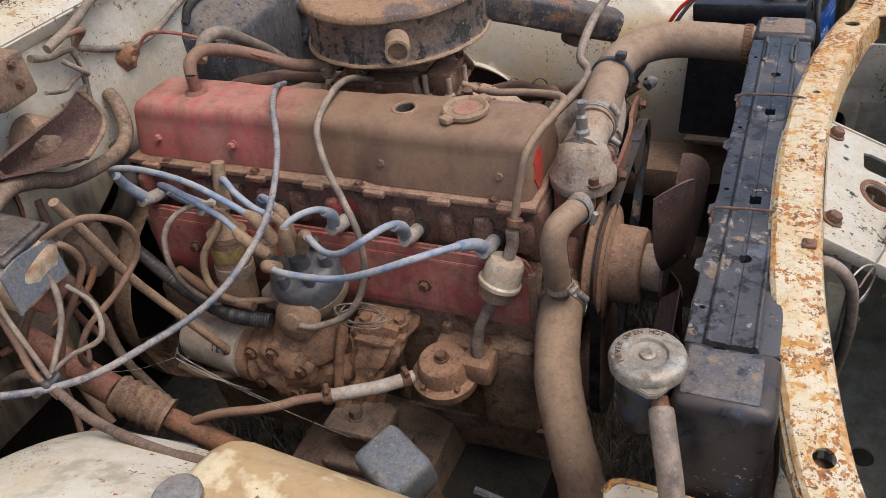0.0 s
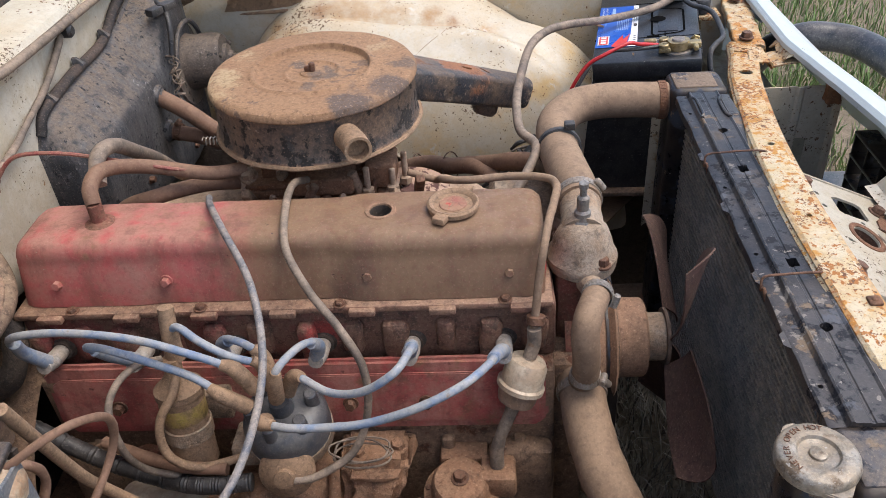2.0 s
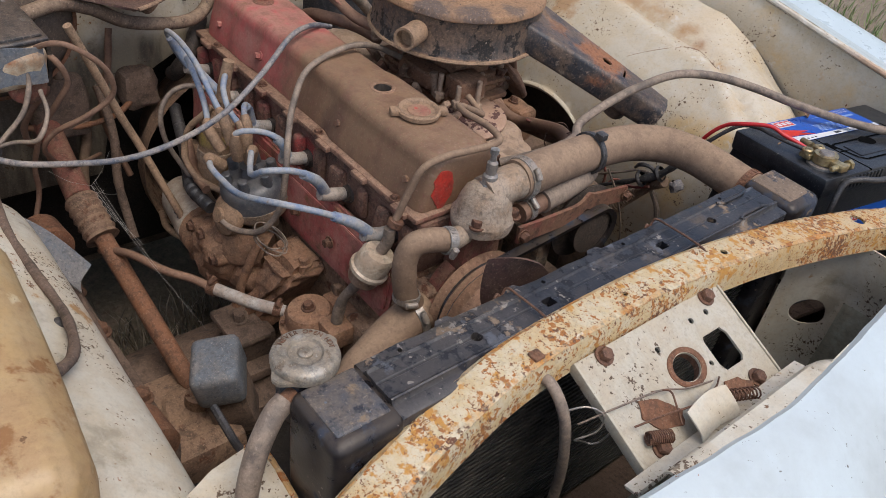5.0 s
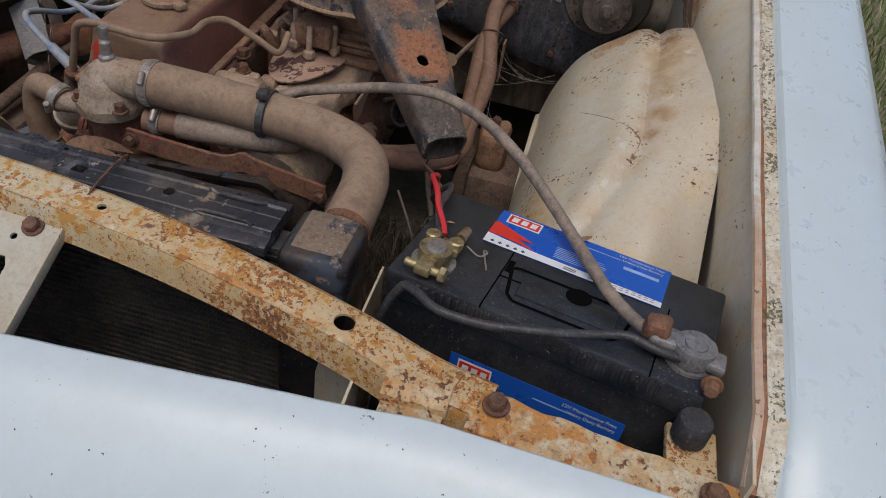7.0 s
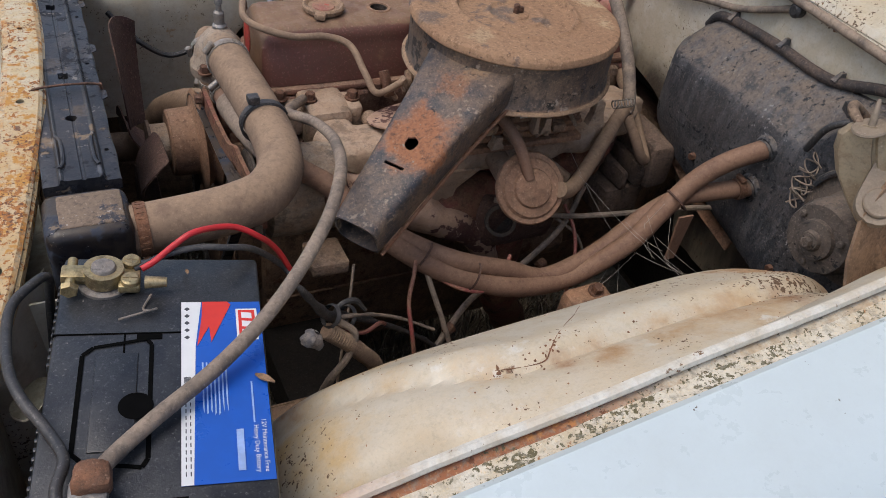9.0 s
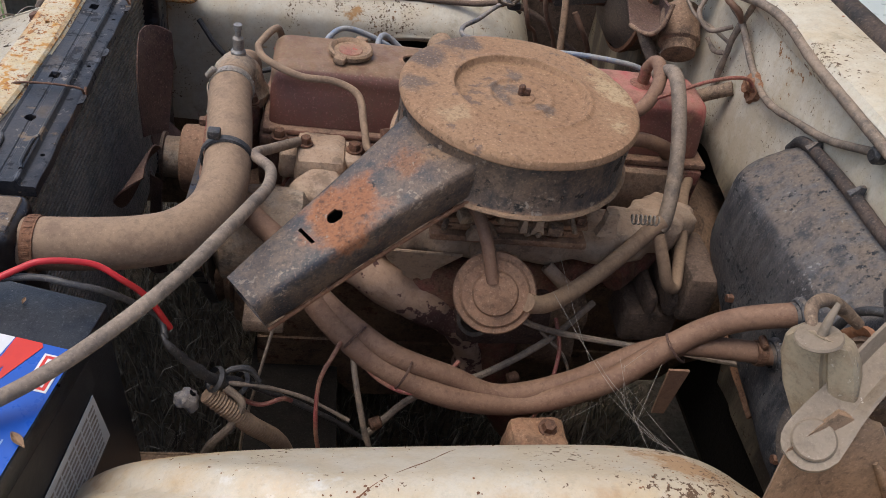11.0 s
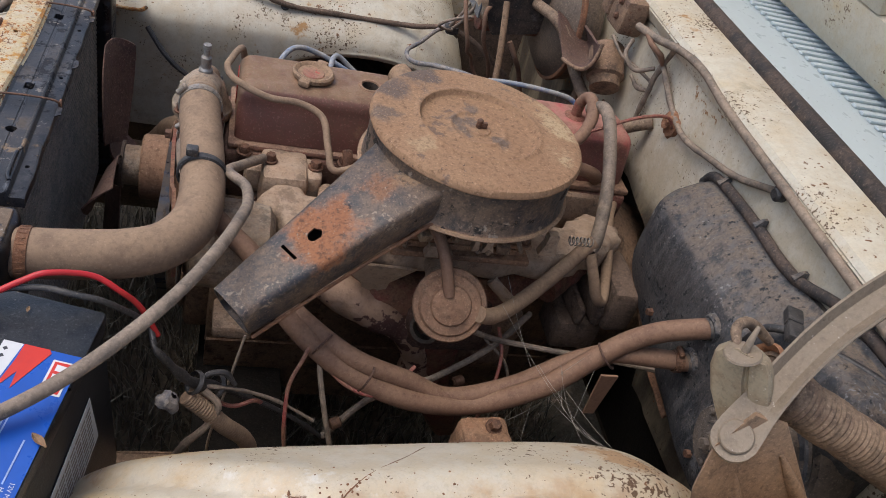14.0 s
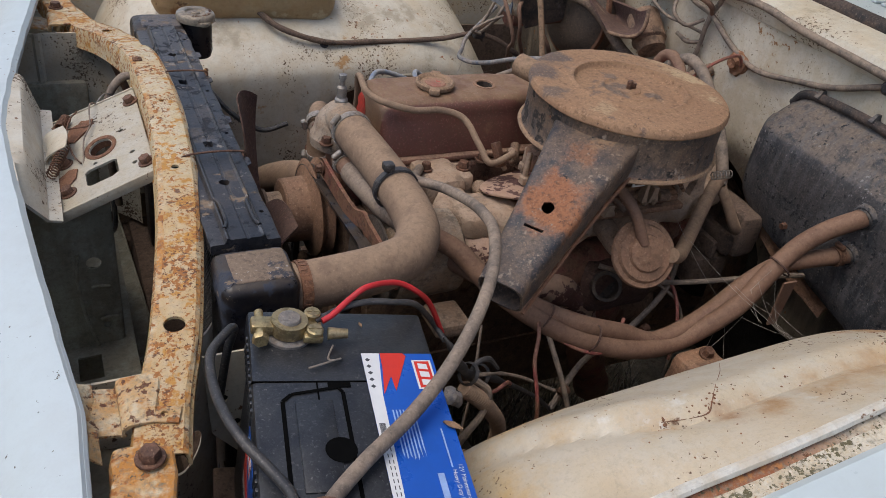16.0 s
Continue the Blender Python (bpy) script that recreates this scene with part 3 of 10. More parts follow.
M["rust_eaten"] = surface("rust_eaten_cream_paint", (0.53, 0.45, 0.31), 0.55, tone=(0.49, 0.36, 0.19), dust=(0.45, 0.235, 0.07), dust_amount=0.75,
                          layers=(((0.44, 0.19, 0.04), 30, 0.50, 0.57, 10, 0.35), ((0.30, 0.105, 0.022), 70, 0.535, 0.58, 9, 0.35), (RUST2, 120, 0.57, 0.595, 13, 0.3), ((0.10, 0.085, 0.05), 240, 0.605, 0.63, 20, 0.3), ((0.58, 0.51, 0.39), 40, 0.60, 0.64, 8, 0.4)), bump=0.4, grain=260)


def leaf_material(name, low, middle, high):
    m = bpy.data.materials.new(name)
    m.use_nodes = True
    nt = m.node_tree
    g = nt.nodes.new("ShaderNodeNewGeometry")
    c = nt.nodes.new("ShaderNodeValToRGB")
    e = c.color_ramp.elements
    e[0].color, e[1].color = (*low, 1), (*high, 1)
    e.new(0.6).color = (*middle, 1)
    nt.links.new(g.outputs["Random Per Island"], c.inputs[0])
    nt.links.new(c.outputs[0], nt.nodes["Principled BSDF"].inputs["Base Color"])
    nt.nodes["Principled BSDF"].inputs["Roughness"].default_value = 0.6
    return m


M["grass"] = leaf_material("grass_blade", (0.075, 0.13, 0.03), (0.155, 0.235, 0.06), (0.36, 0.30, 0.18))
glass = bpy.data.materials.new("dark_window_glass")
glass.use_nodes = True
glass.node_tree.nodes["Principled BSDF"].inputs["Base Color"].default_value = (0.02, 0.025, 0.028, 1)
glass.node_tree.nodes["Principled BSDF"].inputs["Roughness"].default_value = 0.05
M["dark_glass"] = glass
M["dead_grass"] = leaf_material("dead_grass_blade", (0.085, 0.075, 0.055), (0.21, 0.17, 0.125), (0.40, 0.335, 0.25))


# ---- building ----
def link_mesh(name, bm, material, smooth=True):
    me = bpy.data.meshes.new(name)
    bmesh.ops.recalc_face_normals(bm, faces=bm.faces)
    bm.to_mesh(me)
    bm.free()
    for k in material if isinstance(material, (list, tuple)) else (material,):
        me.materials.append(M[k])
    ob = new(name, me)
    if smooth:
        me.shade_smooth()
        me.set_sharp_from_angle(angle=radians(38))
    return ob


def thing(name, at, label, category, group="", kind=""):
    """An empty at the base of a thing, under which its parts go."""
    ob = new(name)
    ob.location = at
    ob.empty_display_size = 0.05
    bpy.context.view_layer.update()
    return tagged(ob, label, category, group, kind)


def part(name, bm, material, parent, label="", smooth=True):
    """One mesh under a thing or a part; its vertices are given in the world."""
    ob = link_mesh(name, bm, material, smooth)
    ob.parent = parent
    base = Matrix.Identity(4)
    up = parent
    while up:
        base = up.matrix_basis.inverted() @ base if up.type == "EMPTY" else base
        up = up.parent
    ob.matrix_parent_inverse = base if parent.type == "EMPTY" else Matrix.Identity(4)
    return tagged(ob, label)


def single(name, bm, material, label, category, kind="", smooth=True, group=""):
    return tagged(link_mesh(name, bm, material, smooth), label, category, group, kind)


def fresh():
    return bmesh.new()


def add_box(bm, x0, x1, y0, y1, z0, z1, bevel=0.003, turn=None, seg=2):
    t = bmesh.new()
    bmesh.ops.create_cube(t, size=1)
    for v in t.verts:
        v.co = Vector(((x0 + x1) / 2 + v.co.x * (x1 - x0), (y0 + y1) / 2 + v.co.y * (y1 - y0), (z0 + z1) / 2 + v.co.z * (z1 - z0)))
    if bevel:
        bmesh.ops.bevel(t, geom=t.edges[:], offset=bevel, segments=seg, affect="EDGES", profile=0.5)
    if turn:
        t.transform(turn)
    merge(bm, t)
    return bm


def merge(bm, t, index=0):
    vs = [bm.verts.new(v.co) for v in t.verts]
    t.verts.index_update()
    for f in t.faces:
        try:
            g = bm.faces.new([vs[v.index] for v in f.verts])
            g.material_index = index or f.material_index
        except ValueError:
            pass
    t.free()


def frame_of(axis):
    a = Vector(axis).normalized()
    u = a.orthogonal().normalized()
    return a, u, a.cross(u)


def add_lathe(bm, origin, axis, profile, seg=28, squash=1.0, up=None):
    """Turns (radius, height) pairs round an axis; radius 0 closes an end."""
    o = Vector(origin)
    a, u, w = frame_of(axis)
    if up:
        u = (Vector(up) - a * Vector(up).dot(a)).normalized()
        w = a.cross(u)
    rings = []
    for r, h in profile:
        if r <= 1e-6:
            rings.append([bm.verts.new(o + a * h)])
        else:
            rings.append([bm.verts.new(o + a * h + (u * math.cos(k / seg * math.tau) + w * squash * math.sin(k / seg * math.tau)) * r) for k in range(seg)])
    for p, q in zip(rings, rings[1:]):
        for k in range(seg):
            if len(p) == 1 and len(q) == 1:
                continue
            if len(p) == 1:
                bm.faces.new((p[0], q[k], q[(k + 1) % seg]))
            elif len(q) == 1:
                bm.faces.new((p[k], q[0], p[(k + 1) % seg]))
            else:
                bm.faces.new((p[k], q[k], q[(k + 1) % seg], p[(k + 1) % seg]))
    return bm


def add_cyl(bm, p0, p1, r0, r1=None, seg=20, edge=0.0015):
    p0, p1 = Vector(p0), Vector(p1)
    n = (p1 - p0).length
    r1 = r0 if r1 is None else r1
    e = min(edge, n / 3, r0 / 2, r1 / 2)
    return add_lathe(bm, p0, p1 - p0, [(0, 0), (r0 - e, 0), (r0, e), (r1, n - e), (r1 - e, n), (0, n)], seg)


def spline(pts, step=6):
    """A smooth way through the given places."""
    p = [Vector(q) for q in pts]
    if len(p) < 3:
        return [p[0].lerp(p[1], k / step) for k in range(step + 1)]
    p = [p[0] * 2 - p[1]] + p + [p[-1] * 2 - p[-2]]
    out = []
    for i in range(1, len(p) - 2):
        a, b, c, d = p[i - 1 : i + 3]
        for k in range(step):
            t = k / step
            out.append(0.5 * (2 * b + (c - a) * t + (2 * a - 5 * b + 4 * c - d) * t * t + (3 * b - a - 3 * c + d) * t**3))
    return out + [p[-2]]


def add_tube(bm, pts, r, seg=12, step=6, open_ends=False, wobble=0.0, wall=0.0):
    """A hose or wire through the places, of radius r or of radii that run from r[0] to r[-1]."""
    way = spline(pts, step)
    n = len(way)
    radii = r if isinstance(r, (list, tuple)) else (r, r)
    rings, u = [], None
    for i, c in enumerate(way):
        t = (way[min(i + 1, n - 1)] - way[max(i - 1, 0)]).normalized()
        u = t.orthogonal().normalized() if u is None else (u - t * u.dot(t)).normalized()
        w = t.cross(u)
        s = i / (n - 1) * (len(radii) - 1)
        k = min(int(s), len(radii) - 2)
        rad = radii[k] + (radii[k + 1] - radii[k]) * (s - k)
        if wobble:
            rad *= 1 + wobble * noise.noise(c * 60)
        rings.append([bm.verts.new(c + (u * math.cos(j / seg * math.tau) + w * math.sin(j / seg * math.tau)) * rad) for j in range(seg)])
    for p, q in zip(rings, rings[1:]):
        for j in range(seg):
            bm.faces.new((p[j], p[(j + 1) % seg], q[(j + 1) % seg], q[j]))
    if open_ends:
        for ring, back, c in ((rings[0], 1, way[0]), (rings[-1], -2, way[-1])):
            inn = [bm.verts.new(c + (v.co - c) * 0.78) for v in ring]
            deep = way[min(4, n - 1)] if back == 1 else way[max(-5, -n)]
            low = [bm.verts.new(deep + (v.co - c)) for v in inn]
            for j in range(seg):
                k = (j + 1) % seg
                bm.faces.new((ring[j], ring[k], inn[k], inn[j]))
                bm.faces.new((inn[j], inn[k], low[k], low[j]))
            bm.faces.new(low)
    else:
        bm.faces.new(rings[0])
        bm.faces.new(rings[-1])
    return bm


def add_loft(bm, sections, closed=True, caps=True):
    rings = [[bm.verts.new(p) for p in s] for s in sections]
    m = len(rings[0])
    for p, q in zip(rings, rings[1:]):
        for k in range(m if closed else m - 1):
            bm.faces.new((p[k], p[(k + 1) % m], q[(k + 1) % m], q[k]))
    if caps and closed:
        bm.faces.new(rings[0])
        bm.faces.new(rings[-1])
    return bm


def add_sheet(bm, fn, nu, nv, thick=0.0):
    """A sheet from fn(u, v), with its back face at the given thickness."""
    g = [[bm.verts.new(fn(i / nu, j / nv)) for j in range(nv + 1)] for i in range(nu + 1)]
    fs = []
    for i in range(nu):
        for j in range(nv):
            fs.append(bm.faces.new((g[i][j], g[i + 1][j], g[i + 1][j + 1], g[i][j + 1])))
    if thick:
        bm.normal_update()
        bmesh.ops.solidify(bm, geom=fs, thickness=thick)
    return bm


def add_plate(bm, outline, thick, bevel=0.0, to=None):
    """A flat plate from its outline (x, y), thick downwards, set by the matrix to."""
    t = bmesh.new()
    f = t.faces.new([t.verts.new((x, y, 0)) for x, y in outline])
    e = bmesh.ops.extrude_face_region(t, geom=[f])
    for v in e["geom"]:
        if isinstance(v, bmesh.types.BMVert):
            v.co.z -= thick
    if bevel:
        bmesh.ops.recalc_face_normals(t, faces=t.faces)
        bmesh.ops.bevel(t, geom=[k for k in t.edges if len(k.link_faces) == 2 and k.calc_face_angle(0) > 0.6], offset=bevel, segments=2, affect="EDGES")
    if to:
        t.transform(to)
    merge(bm, t)
    return bm


def add_hex(bm, at, axis, r, h, washer=True):
    a = Vector(axis).normalized()
    o = Vector(at)
    if washer:
        add_cyl(bm, o, o + a * h * 0.25, r * 1.35, seg=14, edge=0.0005)
    add_cyl(bm, o + a * h * 0.2, o + a * h, r, r * 0.94, seg=6, edge=0.0008)
    return bm


def roughen(bm, amp, scale=30.0, cuts=0):
    if cuts:
        bmesh.ops.subdivide_edges(bm, edges=bm.edges[:], cuts=cuts, use_grid_fill=True)
    bm.normal_update()
    for v in bm.verts:
        v.co += v.normal * amp * noise.fractal(v.co * scale, 0.8, 2.0, 3)
    return bm


def cut(ob, bm):
    """Takes the closed shapes of bm out of ob, once and for all."""
    me = bpy.data.meshes.new("cutter")
    bmesh.ops.recalc_face_normals(bm, faces=bm.faces)
    bm.to_mesh(me)
    bm.free()
    tool = new("cutter", me)
    if ob.parent:
        tool.matrix_world = ob.matrix_world
    mod = ob.modifiers.new("cut", "BOOLEAN")
    mod.operation, mod.object, mod.solver = "DIFFERENCE", tool, "EXACT"
    bpy.context.view_layer.update()
    done = bpy.data.meshes.new_from_object(ob.evaluated_get(bpy.context.evaluated_depsgraph_get()))
    ob.modifiers.remove(mod)
    old = ob.data
    ob.data = done
    bpy.data.meshes.remove(old)
    bpy.data.objects.remove(tool)
    bpy.data.meshes.remove(me)


def clamp_band(parent, at, axis, r, material="zinc", name="hose_clamp", screw=(0, 0, 1)):
    """A worm-drive band round a hose, with its screw housing."""
    b = fresh()
    a = Vector(axis).normalized()
    o = Vector(at)
    add_lathe(b, o - a * 0.006, a, [(r, 0), (r + 0.0013, 0.0003), (r + 0.0013, 0.0117), (r, 0.012), (r, 0)], 30)
    s = (Vector(screw) - a * Vector(screw).dot(a)).normalized()
    side = a.cross(s)
    add_cyl(b, o + s * (r + 0.0045) - side * 0.009, o + s * (r + 0.0045) + side * 0.008, 0.0042, seg=10)
    for k in range(26):
        q = k / 26 * math.tau
        d = s * math.cos(q) + side * math.sin(q)
        if q > 0.5:
            add_box(b, -0.0012, 0.0012, -0.0035, 0.0035, -0.0004, 0.0004, 0, Matrix.Translation(o + d * (r + 0.0015)) @ Matrix((side * math.cos(q) - s * math.sin(q), a, d)).transposed().to_4x4())
    return part(name, b, material, parent, "zinc worm-drive clamp")


# ---- setting: ground and body shell ----
def fender_z(x):
    return 0.868 + (0.43 - x) * 0.16


def ground():
    b = fresh()
    n = 60
    def f(u, v):
        x, y = (u - 0.5) * 2, (v - 0.5) * 2
        x, y = math.copysign(abs(x) ** 2.6, x) * 160, math.copysign(abs(y) ** 2.6, y) * 160
        return (x, y, 0.03 * noise.noise(Vector((x, y, 0)) * 1.3) if max(abs(x), abs(y)) < 20 else 0.0)
    add_sheet(b, f, n, n)
    single("ground", b, "soil", "dry soil and short grass under the car", "ground", "structure")


def grass():
    rng = random.Random(4)
    verts, faces = [], []
    def blade(x, y, h, w):
        a, lean = rng.uniform(0, math.tau), rng.uniform(0.15, 0.9) * h
        dx, dy = math.cos(a), math.sin(a)
        z = 0.03 * noise.noise(Vector((x, y, 0)) * 1.3)
        k = len(verts)
        b = a + rng.uniform(-1, 1) + 1.57
        lx, ly = math.cos(b) * lean, math.sin(b) * lean
        verts.extend([(x - dx * w, y - dy * w, z - 0.005), (x + dx * w, y + dy * w, z - 0.005),
                      (x + dx * w * 0.8 + lx * 0.35, y + dy * w * 0.8 + ly * 0.35, z + h * 0.6), (x - dx * w * 0.8 + lx * 0.35, y - dy * w * 0.8 + ly * 0.35, z + h * 0.6),
                      (x + lx, y + ly, z + h)])
        faces.extend([(k, k + 1, k + 2, k + 3), (k + 3, k + 2, k + 4)])
    for _ in range(22000):
        blade(rng.uniform(-0.7, 0.9), rng.uniform(-0.8, 0.8), rng.uniform(0.03, 0.1), rng.uniform(0.001, 0.0022))
    for _ in range(24000):
        x, y = 0.75 + abs(rng.gauss(0, 1.1)), rng.gauss(-0.6, 1.5)
        if rng.random() < noise.noise(Vector((x, y, 5)) * 2.0) + 0.55:
            blade(x, y, rng.uniform(0.015, 0.06), rng.uniform(0.0014, 0.003))
    me = bpy.data.meshes.new("grass")
    me.from_pydata(verts, [], faces)
    me.materials.append(M["dead_grass"])
    tagged(new("grass", me), "sparse grey-brown dry grass under and before the car", "grass", kind="stuff")
    verts, faces = [], []
    for _ in range(60000):
        x, y = rng.gauss(0.2, 0.95), (0.93 + abs(rng.gauss(0, 0.85))) * (1 if rng.random() < 0.95 else -1)
        if rng.random() < noise.noise(Vector((x, y, 3)) * 2.2) * 1.2 + 0.6:
            blade(x, y, rng.uniform(0.02, 0.07), rng.uniform(0.0014, 0.003))
    for _ in range(60000):
        x, y = rng.gauss(-0.8, 2.6), (0.93 + abs(rng.gauss(0, 2.0))) * (1 if rng.random() < 0.85 else -1)
        if rng.random() < noise.noise(Vector((x, y, 3)) * 0.9) + 0.75:
            blade(x, y, rng.uniform(0.03, 0.12), rng.uniform(0.002, 0.004))
    me = bpy.data.meshes.new("grass")
    me.from_pydata(verts, [], faces)
    me.materials.append(M["grass"])
    tagged(new("grass", me), "short green and straw-coloured grass beside the car", "grass", kind="stuff")


def cabin():
    """The rest of the car behind the engine bay, added out of view: tub, doors, glass and roof, which shut out the
    light from the rear.
    """
    t = thing("car_body", (-2.0, 0, 0.25), "white car body behind the engine bay", "car body")
    b = fresh()
    add_box(b, -4.2, -0.66, -0.80, 0.80, 0.26, 0.30, 0.01)
    part("floor_pan", b, "shadow_metal", t)
    b = fresh()
    add_box(b, -0.70, -0.655, -0.80, 0.80, 0.28, 0.60, 0.01)
    part("toe_board", b, "underseal", t)
    for s in (-1, 1):
        b = fresh()
        secs = []
        for x, z in ((-1.41, 0.955), (-2.4, 0.95), (-3.6, 0.93), (-4.3, 0.86)):
            secs.append([(x, s * y, zz) for y, zz in ((0.80, 0.30), (0.90, 0.32), (0.955, 0.55), (0.95, 0.75), (0.90, z), (0.80, z))])
        add_loft(b, secs)
        part("side_panel", b, "white", t)
    b = fresh()
    secs = []
    for x, z, w in ((-0.90, 1.02, 0.78), (-1.55, 1.40, 0.64), (-2.0, 1.44, 0.64), (-3.0, 1.40, 0.64), (-3.9, 0.98, 0.74)):
        secs.append([(x, -w, z), (x, w, z), (x, w + 0.02, z - 0.02), (x, -w - 0.02, z - 0.02)])
    add_loft(b, secs[1:4])
    part("roof", b, "white", t)
    for a, c, name in ((0, 1, "windscreen"), (3, 4, "rear_window")):
        b = fresh()
        add_loft(b, [secs[a], secs[c]])
        part(name, b, "dark_glass", t)
    for s in (-1, 1):
        b = fresh()
        add_loft(b, [[(-1.0, s * 0.83, 0.95), (-1.57, s * 0.655, 1.385), (-1.57, s * 0.66, 1.385), (-1.0, s * 0.835, 0.95)], [(-3.7, s * 0.83, 0.93), (-3.0, s * 0.655, 1.385), (-3.0, s * 0.66, 1.385), (-3.7, s * 0.835, 0.93)]])
        part("side_window", b, "dark_glass", t)
    b = fresh()
    add_box(b, -4.35, -3.6, -0.88, 0.88, 0.40, 0.95, 0.05)
    part("boot", b, "white", t)
    # added block; its black is the shade seen under the firewall
    b = fresh()
    add_box(b, -1.42, -0.64, -0.94, 0.94, 0.30, 0.90, 0.01)
    part("cowl_side", b, "underseal", t)
    for s in (-1, 1):
        w = thing("wheel", (-2.8, s * 0.78, 0.02), "black rear road wheel", "wheel", "rear wheels")
        b = fresh()
        add_lathe(b, (-2.8, s * 0.73, 0.31), (0, s, 0), [(0, 0.1), (0.19, 0.0), (0.26, 0.0), (0.305, 0.05), (0.305, 0.13), (0.26, 0.18), (0.19, 0.18), (0, 0.12)], 40)
        part("tyre", b, "rubber", w)


def firewall():
    b = fresh()
    def f(u, v):
        y, z = -0.80 + 1.6 * u, 0.52 + 0.49 * v
        tunnel = max(0.0, 1 - (y / 0.24) ** 2) if abs(y) < 0.24 else 0.0
        z = max(z, 0.52 + 0.24 * math.sqrt(tunnel))
        x = -0.556 - 0.10 * max(0.0, 0.74 - z) + 0.004 * math.sin(y * 40) * (abs(y - 0.05) < 0.25)
        return (x, y, z)
    add_sheet(b, f, 80, 30, 0.004)
    single("wall_rear", b, "firewall", "cream firewall with rust specks and grime, shade painted in below", "firewall", "structure")
    b = fresh()
    prof = [(-0.550, 0.988), (-0.541, 1.006), (-0.545, 1.015), (-0.575, 1.023), (-0.640, 1.028)]
    add_loft(b, [[(x - 0.02 * (abs(y) / 0.8) ** 2, y, z - 0.02 * (abs(y) / 0.8) ** 3) for x, z in prof] + [(x - 0.02 * (abs(y) / 0.8) ** 2, y, z - 0.004 - 0.02 * (abs(y) / 0.8) ** 3) for x, z in reversed(prof)] for y in [k * 0.05 - 0.8 for k in range(33)]])
    single("cowl_ledge", b, "cream", "cream cowl ledge chipped along its edge", "cowl", "structure")
    b = fresh()
    add_tube(b, [(-0.630 - 0.02 * (y / 0.8) ** 2, y, 1.030 - 0.02 * abs(y / 0.8) ** 3) for y in (-0.78, -0.4, 0.0, 0.4, 0.78)], 0.013, 10, 10)
    single("hood_seal", b, "rubber", "dusty black rubber seal along the cowl", "seal")
    t = thing("cowl_vent", (-0.74, 0, 1.02), "white louvred cowl vent panel behind the seal", "vent panel")
    b = fresh()
    add_box(b, -0.90, -0.642, -0.78, 0.78, 1.012, 1.024, 0.003)
    part("panel", b, "white", t)
    for k in range(70):
        y = -0.70 + k * 0.020
        b = fresh()
        add_box(b, -0.845, -0.755, y, y + 0.011, 1.0245, 1.0295, 0.0015)
        part("louvre", b, "white", t)


def hood():
    t = thing("hood", (-0.86, 0, 1.06), "raised cream-lined car hood, open", "hood")
    b = fresh()
    tilt = radians(70)
    def f(u, v):
        s, y = 1.15 * u, (v - 0.5) * 1.5
        bow = 0.05 * (1 - (2 * v - 1) ** 2)
        return (-0.83 + s * math.cos(tilt) - bow * math.sin(tilt), y, 1.045 + s * math.sin(tilt) + bow * math.cos(tilt))
    add_sheet(b, f, 16, 20, 0.004)
    part("skin", b, "cream", t)
    for y0, y1, s0, s1 in ((-0.74, 0.74, 0.0, 0.10), (-0.74, 0.74, 1.03, 1.13), (-0.74, -0.63, 0.1, 1.03), (0.63, 0.74, 0.1, 1.03), (-0.05, 0.05, 0.1, 1.03)):
        b = fresh()
        m = Matrix.Translation((-0.83, 0, 1.045)) @ Matrix.Rotation(-tilt, 4, "Y")
        add_box(b, s0, s1, y0, y1, -0.022, 0.012, 0.006, m)
        part("brace", b, "cream_stained", t)


SEAM = ((-0.56, 0.69, 0.86), (-0.40, 0.695, 0.885), (-0.305, 0.703, 0.902), (-0.123, 0.724, 0.897), (-0.027, 0.737, 0.885), (0.05, 0.748, 0.848), (0.11, 0.755, 0.810), (0.20, 0.757, 0.765), (0.30, 0.757, 0.70), (0.60, 0.757, 0.62))


def seam(x):
    """Where the inner fender panel meets the wheel arch on the battery side: y and z."""
    for (x0, y0, z0), (x1, y1, z1) in zip(SEAM, SEAM[1:]):
        if x <= x1:
            k = (x - x0) / (x1 - x0)
            return y0 + (y1 - y0) * k, z0 + (z1 - z0) * k
    return SEAM[-1][1:]


